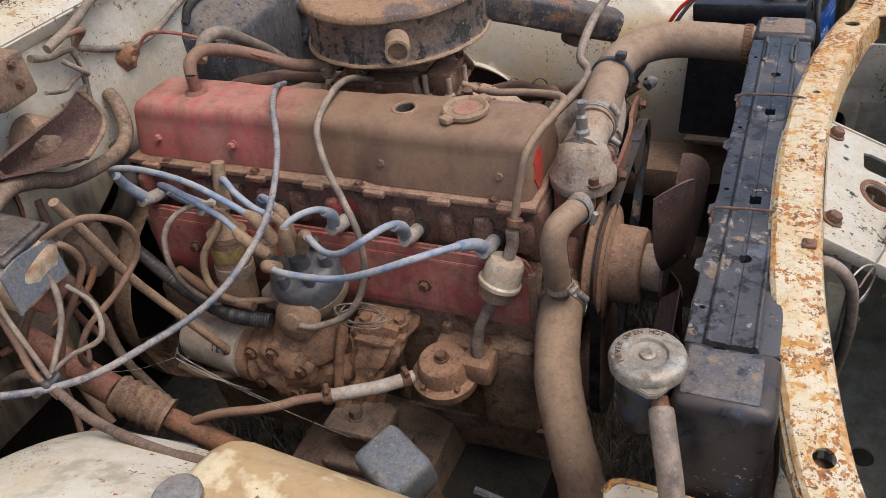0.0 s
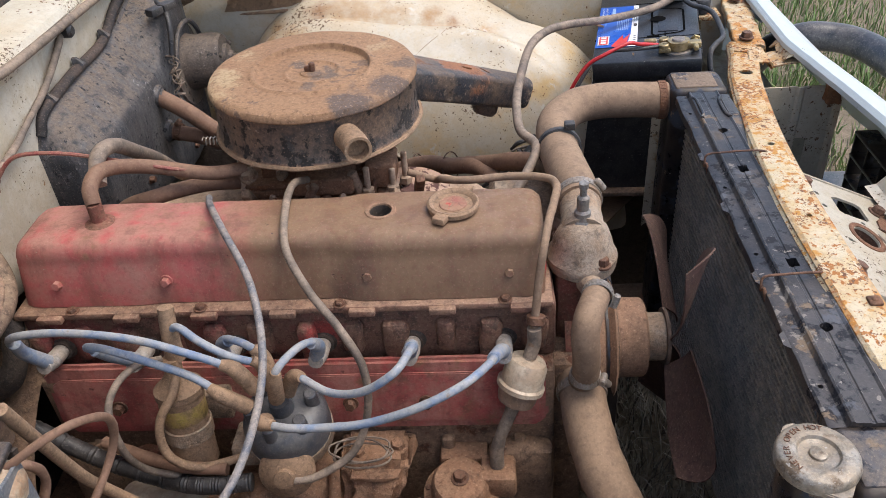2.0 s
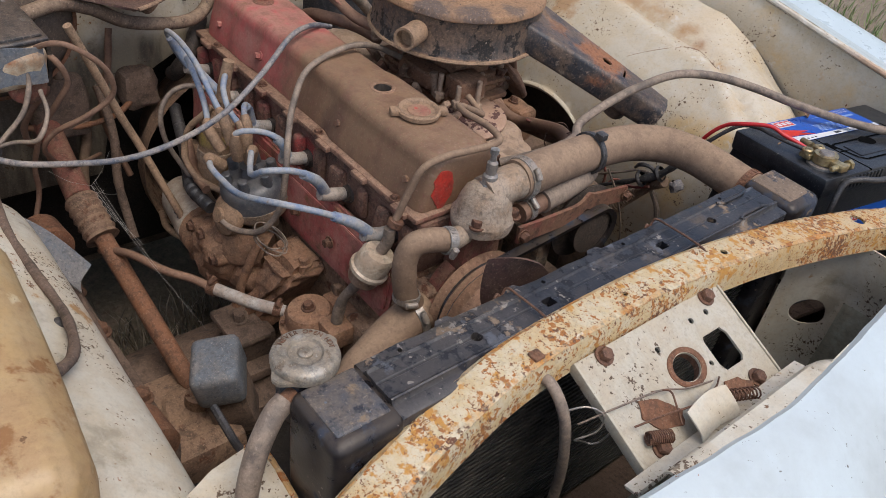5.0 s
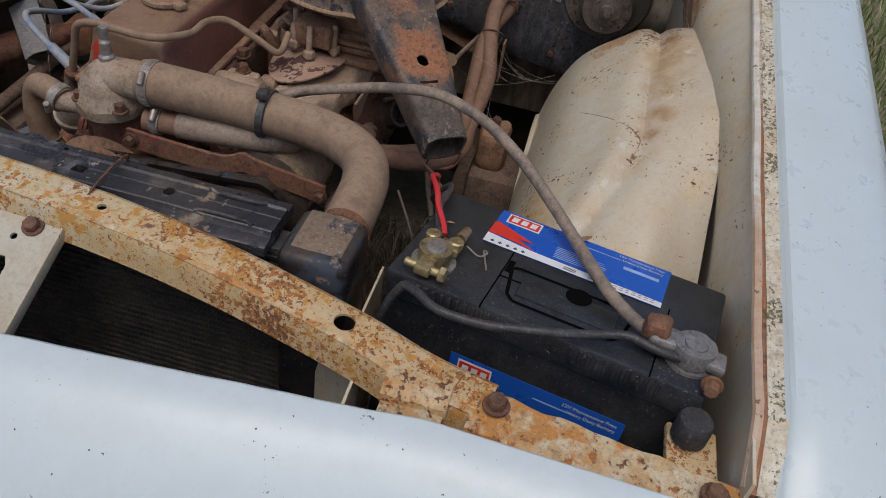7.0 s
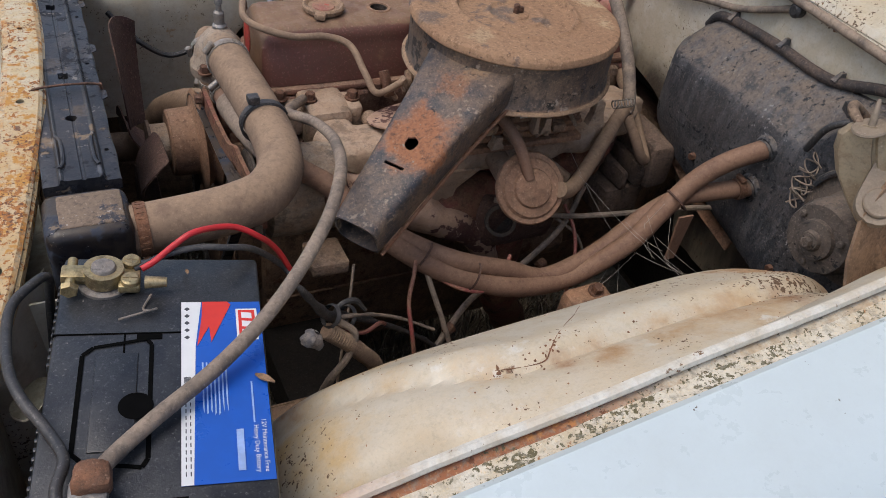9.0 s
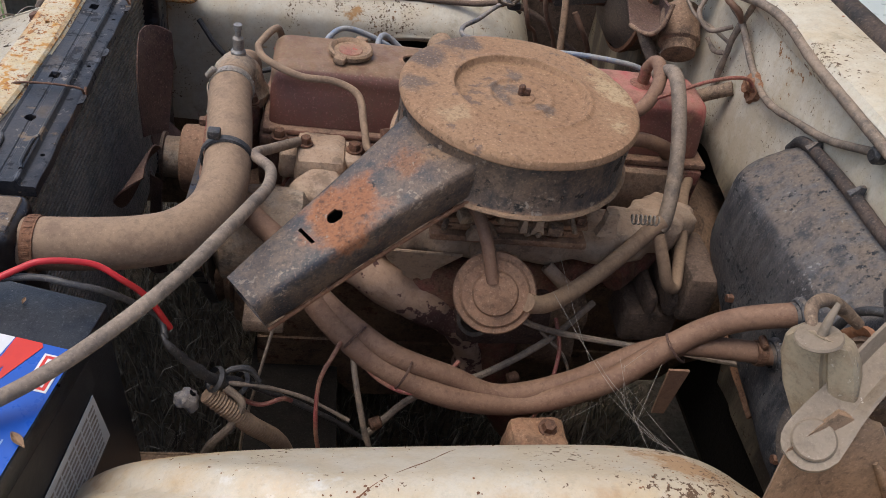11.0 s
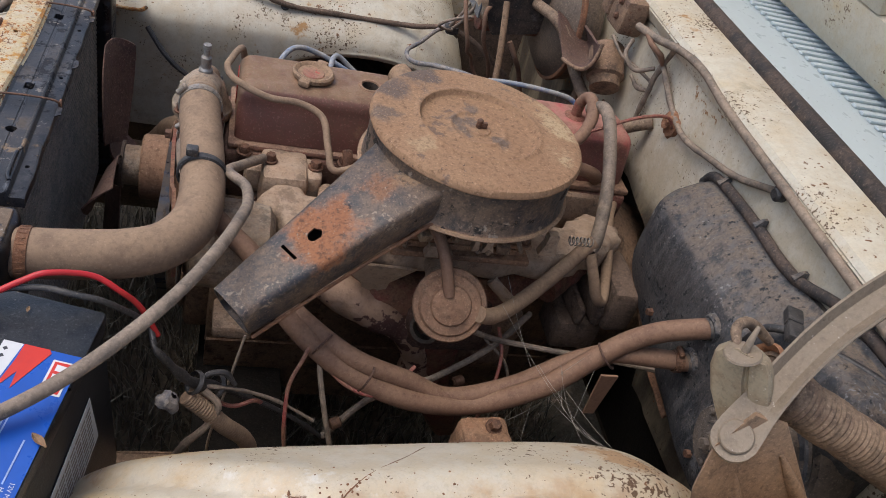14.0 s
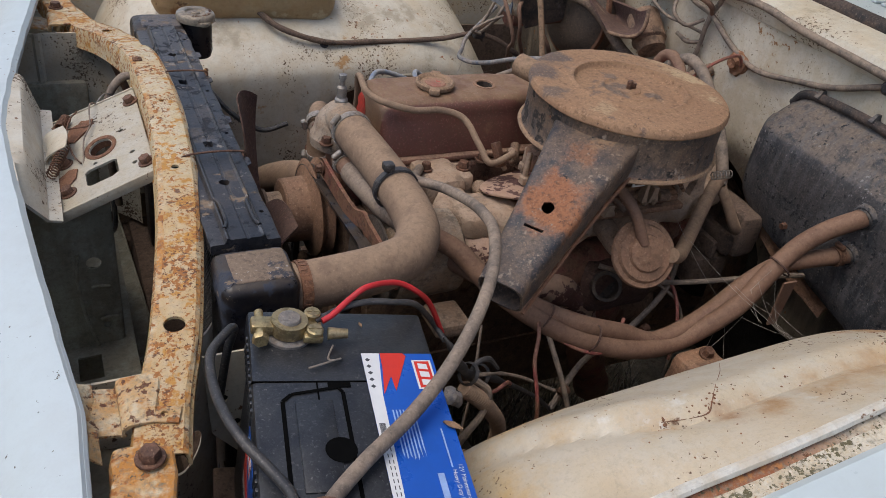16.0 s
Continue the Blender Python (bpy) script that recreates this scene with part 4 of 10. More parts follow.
def wheelhouse(s):
    """The inner wheel arch on one side: a dome that rises to the rear, cut away below for the suspension."""
    if s > 0:
        prof = [(0.512, 0.46), (0.508, 0.54), (0.505, 0.62), (0.512, 0.68), (0.530, 0.738), (0.556, 0.785), (0.60, 0.822), (0.645, 0.844), (0.69, 0.858), (0.745, 0.864)]
        x0, x1, lean = -0.455, 0.30, 0.13
    else:
        prof = [(0.446, 0.46), (0.443, 0.55), (0.438, 0.64), (0.438, 0.690), (0.446, 0.716), (0.475, 0.745), (0.53, 0.783), (0.60, 0.815), (0.67, 0.838), (0.745, 0.852)]
        x0, x1, lean = -0.41, 0.46, 0.03
    prof = [(p.x, p.y) for p in spline([(y, z, 0) for y, z in prof], 5)]
    last = len(prof) - 1
    b = fresh()
    nx = 90
    secs = []
    mid, half = (x0 + x1) / 2, (x1 - x0) / 2
    for i in range(nx + 1):
        x = x0 + (x1 - x0) * i / nx
        g = max(0.0, 1 - abs((x - mid) / half) ** 5) ** 0.5
        row = []
        for k, (y, z) in enumerate(prof):
            zz = 0.46 + (z - 0.46 - lean * (x + 0.05) * (k / last)) * (0.10 + 0.90 * g)
            x_mid, x_half = (-0.22, 0.13) if s > 0 else (-0.16, 0.20)
            if k <= last / 3 and abs(x - x_mid) < x_half:
                zz = max(zz, 0.60 + 0.095 * max(0.0, 1 - ((x - x_mid) / x_half) ** 2) ** 0.5 - 0.012 * (1 - 3 * k / last))
            yy = y + (1 - g) * 0.03
            d = 0.0
            if s > 0:
                yc = 0.658 - 0.40 * max(0.0, x) + 0.006 * math.sin(x * 17)
                d += -0.009 * math.exp(-((y - yc) / 0.009) ** 2) + 0.006 * math.exp(-((y - yc + 0.030) / 0.018) ** 2) + 0.006 * math.exp(-((x - 0.06) ** 2 / 0.003 + (y - 0.61) ** 2 / 0.0004))
                k = max(0.0, min(1.0, (y - 0.665) / 0.08))
                d += k * k * (3 - 2 * k) * (seam(x)[1] - 0.864 + 0.13 * (x + 0.05)) * g
                yy = min(yy, seam(x)[0] + 0.002)
            row.append((x, s * yy, zz + d))
        secs.append(row)
    add_loft(b, secs, closed=False)
    b.normal_update()
    bmesh.ops.solidify(b, geom=b.faces[:], thickness=-0.002)
    return b


def inner_wall(s):
    b = fresh()
    def f(u, v):
        x = -0.55 + 1.05 * u
        top = fender_z(x) - 0.004
        if s < 0:
            z = 0.42 + (top - 0.42) * v
            return (x, s * (0.742 + 0.012 * v + 0.008 * math.sin(v * 3)), z)
        ys, zs = seam(x)
        if v < 0.3:
            return (x, ys + 0.003, 0.42 + (zs - 0.012 - 0.42) * v / 0.3)
        k = (v - 0.3) / 0.7
        z = zs - 0.012 + (top - zs + 0.012) * k
        return (x, ys + (0.757 - ys) * k ** 1.5 - 0.007 * math.sin(math.pi * min(1.0, k * 1.15)) * (0.6 + 0.4 * math.sin(x * 13)), z)
    add_sheet(b, f, 48, 30, 0.003)
    return b


def rust_marks(guard):
    """A hairline crack, three clumps of flaking rust and scattered specks lying on the battery-side arch."""
    def down(x, y):
        ok, at, nor, _ = guard.ray_cast((x, y, 1.3), (0, 0, -1))
        return (at, nor) if ok else (None, None)

    def flake(b, x, y, size, r):
        at, nor = down(x, y)
        if at is None or nor.z < 0.2:
            return
        n, u, v = frame_of(nor)
        n_side, turn, slim = r.randint(5, 7), r.uniform(0, 6.3), r.uniform(0.4, 0.9)
        ring = []
        for k in range(n_side):
            q = k / n_side * math.tau
            a, c = size * r.uniform(0.6, 1.1) * math.cos(q), size * slim * r.uniform(0.6, 1.1) * math.sin(q)
            a, c = a * math.cos(turn) - c * math.sin(turn), a * math.sin(turn) + c * math.cos(turn)
            ring.append((at + u * a + v * c - n * 0.0003, at + u * a * 0.8 + v * c * 0.8 + n * (0.0004 + size * 0.08)))
        lo, hi = [b.verts.new(p) for p, q in ring], [b.verts.new(q) for p, q in ring]
        b.faces.new(hi)
        for k in range(n_side):
            b.faces.new((lo[k], lo[(k + 1) % n_side], hi[(k + 1) % n_side], hi[k]))

    r = random.Random(21)
    way = [down(x, y)[0] for x, y in ((-0.135, 0.545), (-0.10, 0.570), (-0.075, 0.592), (-0.05, 0.611), (-0.027, 0.629), (-0.012, 0.643), (-0.003, 0.650), (0.015, 0.648), (0.041, 0.640))]
    b = fresh()
    add_tube(b, [p for p in way if p], [0.0002, 0.0002, 0.0003, 0.0003, 0.0005, 0.0006, 0.0006, 0.0004, 0.0003], 6, 6, wobble=0.8)
    part("rust_crack", b, "rust", guard, "hairline rust crack in the paint")
    b = fresh()
    for x, y, spread, n, top in ((-0.026, 0.630, 0.006, 6, 0.0022), (-0.012, 0.642, 0.007, 7, 0.0024), (0.0, 0.649, 0.006, 7, 0.0026), (0.020, 0.646, 0.010, 6, 0.0018), (0.040, 0.640, 0.005, 7, 0.0034), (-0.105, 0.647, 0.006, 5, 0.002), (-0.085, 0.535, 0.014, 9, 0.002), (-0.082, 0.525, 0.010, 6, 0.0024)):
        for _ in range(n):
            flake(b, x + r.gauss(0, spread), y + r.gauss(0, spread * 0.7), top * r.uniform(0.4, 1.0), r)
    part("rust_scabs", b, "rust", guard, "flaking rust clumps along the dent")
    b = fresh()
    for _ in range(150):
        flake(b, r.uniform(-0.42, 0.26), r.uniform(0.53, 0.74), r.choice((0.0005, 0.0007, 0.0009, 0.0014)), r)
    for _ in range(60):
        flake(b, r.gauss(-0.29, 0.05), r.gauss(0.62, 0.025), r.uniform(0.0004, 0.0013), r)
    tagged(part("rust_flakes", b, "rust_patch", guard), kind="stuff")


def side_shell(s, side):
    guard = single("inner_guard", wheelhouse(s), "cream_stained" if s > 0 else "cream", "cream inner wheel arch, rust-stained and dented" if s > 0 else "cream inner wheel arch with rust specks and dust", "inner guard", "structure")
    if s > 0:
        rust_marks(guard)
    single("wall_" + side, inner_wall(s), "cream_stained", "cream inner fender wall with rust runs", "inner wall", "structure")
    # added sheet that closes the arch, blocks side light and reads as shade
    b = fresh()
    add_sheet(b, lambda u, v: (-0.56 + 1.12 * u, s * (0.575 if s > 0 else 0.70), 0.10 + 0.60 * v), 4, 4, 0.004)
    single("gap_sheet", b, "shadow_metal" if s > 0 else "under", "added dark sheet closing the gap behind the inner guard", "flap")
    w = thing("wheel", (-0.05, s * 0.72, 0.02), "black road wheel under the fender", "wheel", "front wheels")
    b = fresh()
    add_lathe(b, (-0.05, s * 0.63, 0.31), (0, s, 0), [(0.19, 0.0), (0.26, 0.0), (0.295, 0.02), (0.305, 0.05), (0.305, 0.13), (0.295, 0.16), (0.26, 0.18), (0.19, 0.18)], 48)
    part("tyre", b, "rubber", w)
    b = fresh()
    add_lathe(b, (-0.05, s * 0.63, 0.31), (0, s, 0), [(0.0, 0.10), (0.05, 0.12), (0.17, 0.11), (0.19, 0.18), (0.20, 0.18), (0.19, 0.0), (0.17, 0.02), (0.16, 0.09), (0.0, 0.08)], 40)
    part("rim", b, "bolt", w)
    t = thing("fender", (0, s * 0.86, 0.4), "white front fender with a rusty, mossy inner gutter", "fender")
    b = fresh()
    secs = []
    for i in range(41):
        x = -1.4 + 1.98 * i / 40
        z = fender_z(max(x, -0.6)) - (max(0.0, x - 0.44) * 0.5)
        row = [(0.787, -0.012), (0.787, 0.0), (0.791, 0.0035), (0.82, 0.004), (0.87, 0.0), (0.905, -0.012), (0.928, -0.035), (0.94, -0.08), (0.95, -0.20), (0.955, -0.36), (0.93, -0.46)]
        back = [(y - 0.003, d - 0.003) for y, d in reversed(row[1:])]
        secs.append([(x, s * y, z + d) for y, d in row + back])
    add_loft(b, secs)
    part("skin", b, "white", t)
    b = fresh()
    secs = []
    for i in range(41):
        x = -0.55 + 1.04 * i / 40
        z = fender_z(x) - max(0.0, x - 0.44) * 0.5
        row = [(0.7700, -0.0047), (0.778, -0.005), (0.7868, -0.002)]
        secs.append([(x, s * (y + (0.0012 * noise.noise(Vector((x * 60, 5, 0))) if y < 0.771 else 0)), z + d) for y, d in row + [(y, d - 0.004) for y, d in reversed(row)]])
    add_loft(b, secs)
    part("gutter", b, "rim", t, "gutter grown with moss")
    b = fresh()
    secs = []
    for i in range(41):
        x = -0.55 + 1.04 * i / 40
        z = fender_z(x) - max(0.0, x - 0.44) * 0.5
        row = [(0.7595, -0.003), (0.7635, -0.0055), (0.7720, -0.0056)]
        secs.append([(x, s * y, z + d) for y, d in row + [(y, d - 0.004) for y, d in reversed(row)]])
    add_loft(b, secs)
    part("channel", b, "channel", t, "rusted channel beside the lip")
    b = fresh()
    way = [(x, s * (0.7595 + 0.0006 * math.sin(x * 31)), fender_z(x) - max(0.0, x - 0.44) * 0.5 + 0.0005) for x in [-0.55 + 1.04 * k / 40 for k in range(41)]]
    add_tube(b, way, 0.0048, 8, 2, wobble=0.12)
    part("lip", b, "lip", t, "raised cream lip of the gutter, chipped")


def front_bar():
    """The rust-speckled upper support in front of the radiator, and the tie bar to the fender."""
    t = thing("radiator_support", (0.42, 0, 0.78), "rust-speckled cream steel bar across the radiator", "support bar")
    way = spline([(0.478, -0.56, 0.795), (0.455, -0.46, 0.806), (0.423, -0.375, 0.822), (0.399, -0.26, 0.845), (0.388, -0.163, 0.859), (0.385, 0.0, 0.861), (0.394, 0.147, 0.856), (0.410, 0.27, 0.849), (0.435, 0.403, 0.836), (0.456, 0.48, 0.828), (0.469, 0.545, 0.8255)], 8)
    b = fresh()
    secs = []
    for i, c in enumerate(way):
        d = (way[min(i + 1, len(way) - 1)] - way[max(i - 1, 0)])
        d.z = 0
        d.normalize()
        o = Vector((d.y, -d.x, 0))
        prof = [(-0.022, -0.012), (-0.022, -0.002), (-0.018, 0.0015), (0.014, 0.0015), (0.020, -0.001), (0.0235, -0.008), (0.0245, -0.030), (0.026, -0.034)]
        prof = prof + [(x - 0.003, z - 0.003) for x, z in reversed(prof)]
        secs.append([c + o * x + Vector((0, 0, z)) for x, z in prof])
    add_loft(b, secs)
    bar = part("bar", b, "rusty", t)
    c = fresh()
    for x, y, r in ((0.423, -0.375, 0.0085), (0.394, 0.147, 0.0045), (0.435, 0.403, 0.010), (0.385, -0.02, 0.003)):
        add_cyl(c, (x, y, 0.78), (x, y, 0.90), r, seg=20)
    cut(bar, c)
    r = random.Random(5)
    for lo, hi in ((-0.0222, -0.0185), (0.0135, 0.0205)):
        b = fresh()
        secs = []
        for i, c in enumerate(way):
            d = (way[min(i + 1, len(way) - 1)] - way[max(i - 1, 0)])
            d.z = 0
            d.normalize()
            o = Vector((d.y, -d.x, 0))
            k = r.uniform(-0.002, 0.0015)
            a, e = (lo, hi + k) if lo < 0 else (lo - k, hi)
            top = 0.0019 if lo < 0 else 0.0015
            secs.append([c + o * a + Vector((0, 0, top if lo > 0 else -0.0005)), c + o * e + Vector((0, 0, 0.0019 if lo < 0 else 0.0001)), c + o * e + Vector((0, 0, -0.001)), c + o * a + Vector((0, 0, -0.0015))])
        add_loft(b, secs)
        part("rusted_edge", b, "rust_eaten", bar, "orange rust along the edge")
    b = fresh()
    add_box(b, 0.392, 0.405, -0.169, -0.156, 0.859, 0.8635, 0.002)
    add_cyl(b, (0.3985, -0.1625, 0.862), (0.3985, -0.1625, 0.865), 0.0035, seg=12)
    part("weld_nut", b, "rust", t)
    for s in (-1, 1):
        b = fresh()
        m = pose(0.496 if s > 0 else 0.50, s * 0.635, 0.827 if s > 0 else 0.80, 0, 0, -s * 8)
        add_loft(b, [[m @ Vector((x + 0.0012 * math.sin(k * 2.1), s * (-0.104 + 0.229 * k / 16), z + 0.0014 * math.sin(k * 1.3))) for x, z in ((-0.027, -0.014), (-0.027, -0.002), (-0.025, 0.0), (0.014, 0.0), (0.020, -0.002), (0.0225, -0.008), (0.024, -0.036), (0.021, -0.036), (0.019, -0.010), (0.012, -0.004), (-0.023, -0.004), (-0.024, -0.014))] for k in range(17)])
        part("tie_bar", b, "rust_eaten", t, "cream tie bar eaten by rust")
        dx, dz = (0.0, 0.0) if s > 0 else (0.018, -0.024)
        b = fresh()
        secs = []
        for k in range(9):
            y = s * (0.454 + 0.058 * k / 8)
            skew = 0.012 * k / 8
            prof = [(0.4535 + skew, 0.8285), (0.456 + skew, 0.8315), (0.472 + skew * 0.6, 0.8315), (0.488, 0.8300), (0.4925, 0.8265), (0.494, 0.818)]
            prof = prof + [(x - 0.002, z - 0.0025) for x, z in reversed(prof)]
            secs.append([(x + dx, y, z + dz + 0.0012 * math.sin(k * 1.7 + x * 90)) for x, z in prof])
        add_loft(b, secs)
        part("bracket", b, "rust_eaten", t, "rust-eaten folded bracket")
        b = fresh()
        add_loft(b, [[(x + dx, s * (0.456 + 0.054 * k / 6), z + dz + 0.001 * math.sin(k * 2.0)) for x, z in ((0.490, 0.820), (0.505, 0.8235), (0.530, 0.827), (0.556, 0.829), (0.556, 0.826), (0.530, 0.824), (0.505, 0.8205), (0.490, 0.817))] for k in range(7)])
        part("strap", b, "rust_eaten", t, "cream strap to the front panel, rusted at its fold")
        b = fresh()
        add_hex(b, (0.476 if s > 0 else 0.494, s * 0.551, 0.831 if s > 0 else 0.80), (0, 0, 1), 0.009, 0.011)
        part("bolt", b, "bolt", t)
    b = fresh()
    add_box(b, -0.013, 0.013, -0.009, 0.009, 0.0, 0.0025, 0.001, pose(0.459, 0.506, 0.8285, 0, 0, -18))
    clip = part("clip", b, "rust_eaten", t, "small rusted clip with a hole")
    c = fresh()
    add_cyl(c, (0.459, 0.506, 0.81), (0.459, 0.506, 0.85), 0.0032, seg=12)
    cut(clip, c)
    b = fresh()
    add_hex(b, (0.505, 0.735, 0.832), (0, 0, 1), 0.009, 0.009)
    part("bolt", b, "bolt", t)
    b = fresh()
    add_tube(b, [(0.400, -0.158, 0.835), (0.420, -0.157, 0.838), (0.440, -0.154, 0.815), (0.448, -0.148, 0.775), (0.450, -0.140, 0.72), (0.445, -0.13, 0.64)], 0.0058, 10)
    single("release_cable", b, "cable", "grey hood release cable through the front bar", "cable")
    b = fresh()
    add_tube(b, [(0.436, -0.153, 0.812), (0.450, -0.135, 0.822), (0.462, -0.120, 0.812), (0.462, -0.122, 0.790), (0.452, -0.138, 0.778), (0.450, -0.125, 0.765), (0.462, -0.110, 0.765), (0.47, -0.09, 0.80)], 0.0011, 6)
    single("bent_wire", b, "zinc", "thin grey wire curled round the release cable", "wire")
    return t


def latch_panel():
    t = thing("lock_platform", (0.47, 0, 0.78), "white hood latch plate with rusty holes", "latch plate")
    b = fresh()
    slope = Matrix.Translation((0.412, 0.004, 0.837)) @ Matrix.Rotation(radians(24), 4, "Y")
    add_plate(b, [(0.0, -0.121), (0.0, 0.111), (0.125, 0.111), (0.125, -0.121)], 0.003, 0.001, slope)
    plate = part("plate", b, "latch_paint", t)
    c = fresh()
    add_lathe(c, slope @ Vector((0.060, 0.0, -0.02)), slope.to_3x3() @ Vector((0, 0, 1)), [(0, 0), (0.019, 0), (0.019, 0.04), (0, 0.04)], 24, squash=0.8, up=(0, 1, 0))
    add_plate(c, [(0.043, 0.045), (0.043, 0.075), (0.052, 0.08), (0.080, 0.08), (0.085, 0.075), (0.085, 0.047), (0.080, 0.042), (0.048, 0.042)], 0.04, 0, slope @ Matrix.Translation((0, 0, 0.02)))
    for x, y, r in ((0.022, 0.045, 0.0035), (0.022, 0.072, 0.0035), (0.030, -0.02, 0.0035), (0.075, -0.075, 0.006), (0.10, -0.05, 0.004), (0.07, 0.033, 0.003)):
        add_cyl(c, slope @ Vector((x, y, -0.02)), slope @ Vector((x, y, 0.02)), r, seg=12)
    cut(plate, c)
    b = fresh()
    add_lathe(b, slope @ Vector((0.060, 0.0, 0.0)), slope.to_3x3() @ Vector((0, 0, 1)), [(0.0195, -0.012), (0.0195, 0.001), (0.024, 0.0022), (0.0265, 0.001), (0.0265, -0.0005)], 28, squash=0.82, up=(0, 1, 0))
    part("ring", b, "rust", t, "rusty pressed rim of the latch hole")
    for y in (0.112, -0.122):
        b = fresh()
        add_box(b, 0.0, 0.125, y - 0.0015, y + 0.0015, -0.012, 0.002, 0.001, slope)
        part("flange", b, "latch_paint", t)
    for x, y in ((0.008, -0.085), (0.008, 0.085), (0.108, 0.075), (0.108, 0.005), (0.11, -0.09)):
        b = fresh()
        add_hex(b, slope @ Vector((x, y, 0)), slope.to_3x3() @ Vector((0, 0, 1)), 0.008, 0.009)
        part("bolt", b, "bolt", t)
    b = fresh()
    add_plate(b, [(0.092, 0.030), (0.104, 0.026), (0.119, 0.034), (0.122, 0.060), (0.108, 0.066), (0.096, 0.050)], 0.002, 0, slope @ Matrix.Translation((0, 0, 0.0025)))
    roughen(b, 0.002, 60, 2)
    part("catch", b, "rust", t, "rusted latch catch")
    b = fresh()
    add_plate(b, [(0.062, -0.082), (0.078, -0.090), (0.096, -0.078), (0.104, -0.050), (0.092, -0.040), (0.080, -0.052), (0.070, -0.060)], 0.0016, 0, slope @ Matrix.Translation((0, 0, 0.002)))
    roughen(b, 0.002, 70, 2)
    part("striker_plate", b, "rust", t, "small rusted plate")
    b = fresh()
    add_sheet(b, lambda u, v: (0.507 + 0.026 * v - 0.004 * math.sin(math.pi * u), -0.052 + 0.062 * u, 0.800 + (0.017 + 0.005 * math.sin(u * 2.6)) * (1 - v) ** 0.6), 14, 6, 0.0018)
    part("folded_tab", b, "cream", t, "cream tab folded up over the latch spring")
    for p, q in (((0.509, -0.004, 0.812), (0.527, 0.050, 0.804)), ((0.502, -0.100, 0.806), (0.512, -0.075, 0.804))):
        p, q = Vector(p), Vector(q)
        fr = frame_of(q - p)
        b = fresh()
        add_tube(b, [p.lerp(q, k / 90) + fr[1] * 0.0062 * math.cos(k * 0.8) + fr[2] * 0.0062 * math.sin(k * 0.8) for k in range(91)], 0.0010, 6, 1)
        part("spring", b, "bolt", t, "rusty coil spring")
    for pts in ([(0.488, -0.105, 0.812), (0.498, -0.07, 0.818), (0.505, -0.03, 0.815), (0.500, 0.01, 0.808), (0.492, 0.03, 0.806)], [(0.470, -0.060, 0.816), (0.480, -0.045, 0.819), (0.494, -0.050, 0.815), (0.510, -0.058, 0.808)]):
        part("link_wire", add_tube(fresh(), pts, 0.0011, 6), "bolt", t, "thin rusty link wire")
    single("latch_wire", add_tube(fresh(), [(0.45, -0.14, 0.80), (0.47, -0.10, 0.825), (0.475, -0.05, 0.818), (0.485, -0.02, 0.812), (0.49, 0.03, 0.80)], 0.0011, 6), "cable", "thin bent wire across the latch plate", "wire")


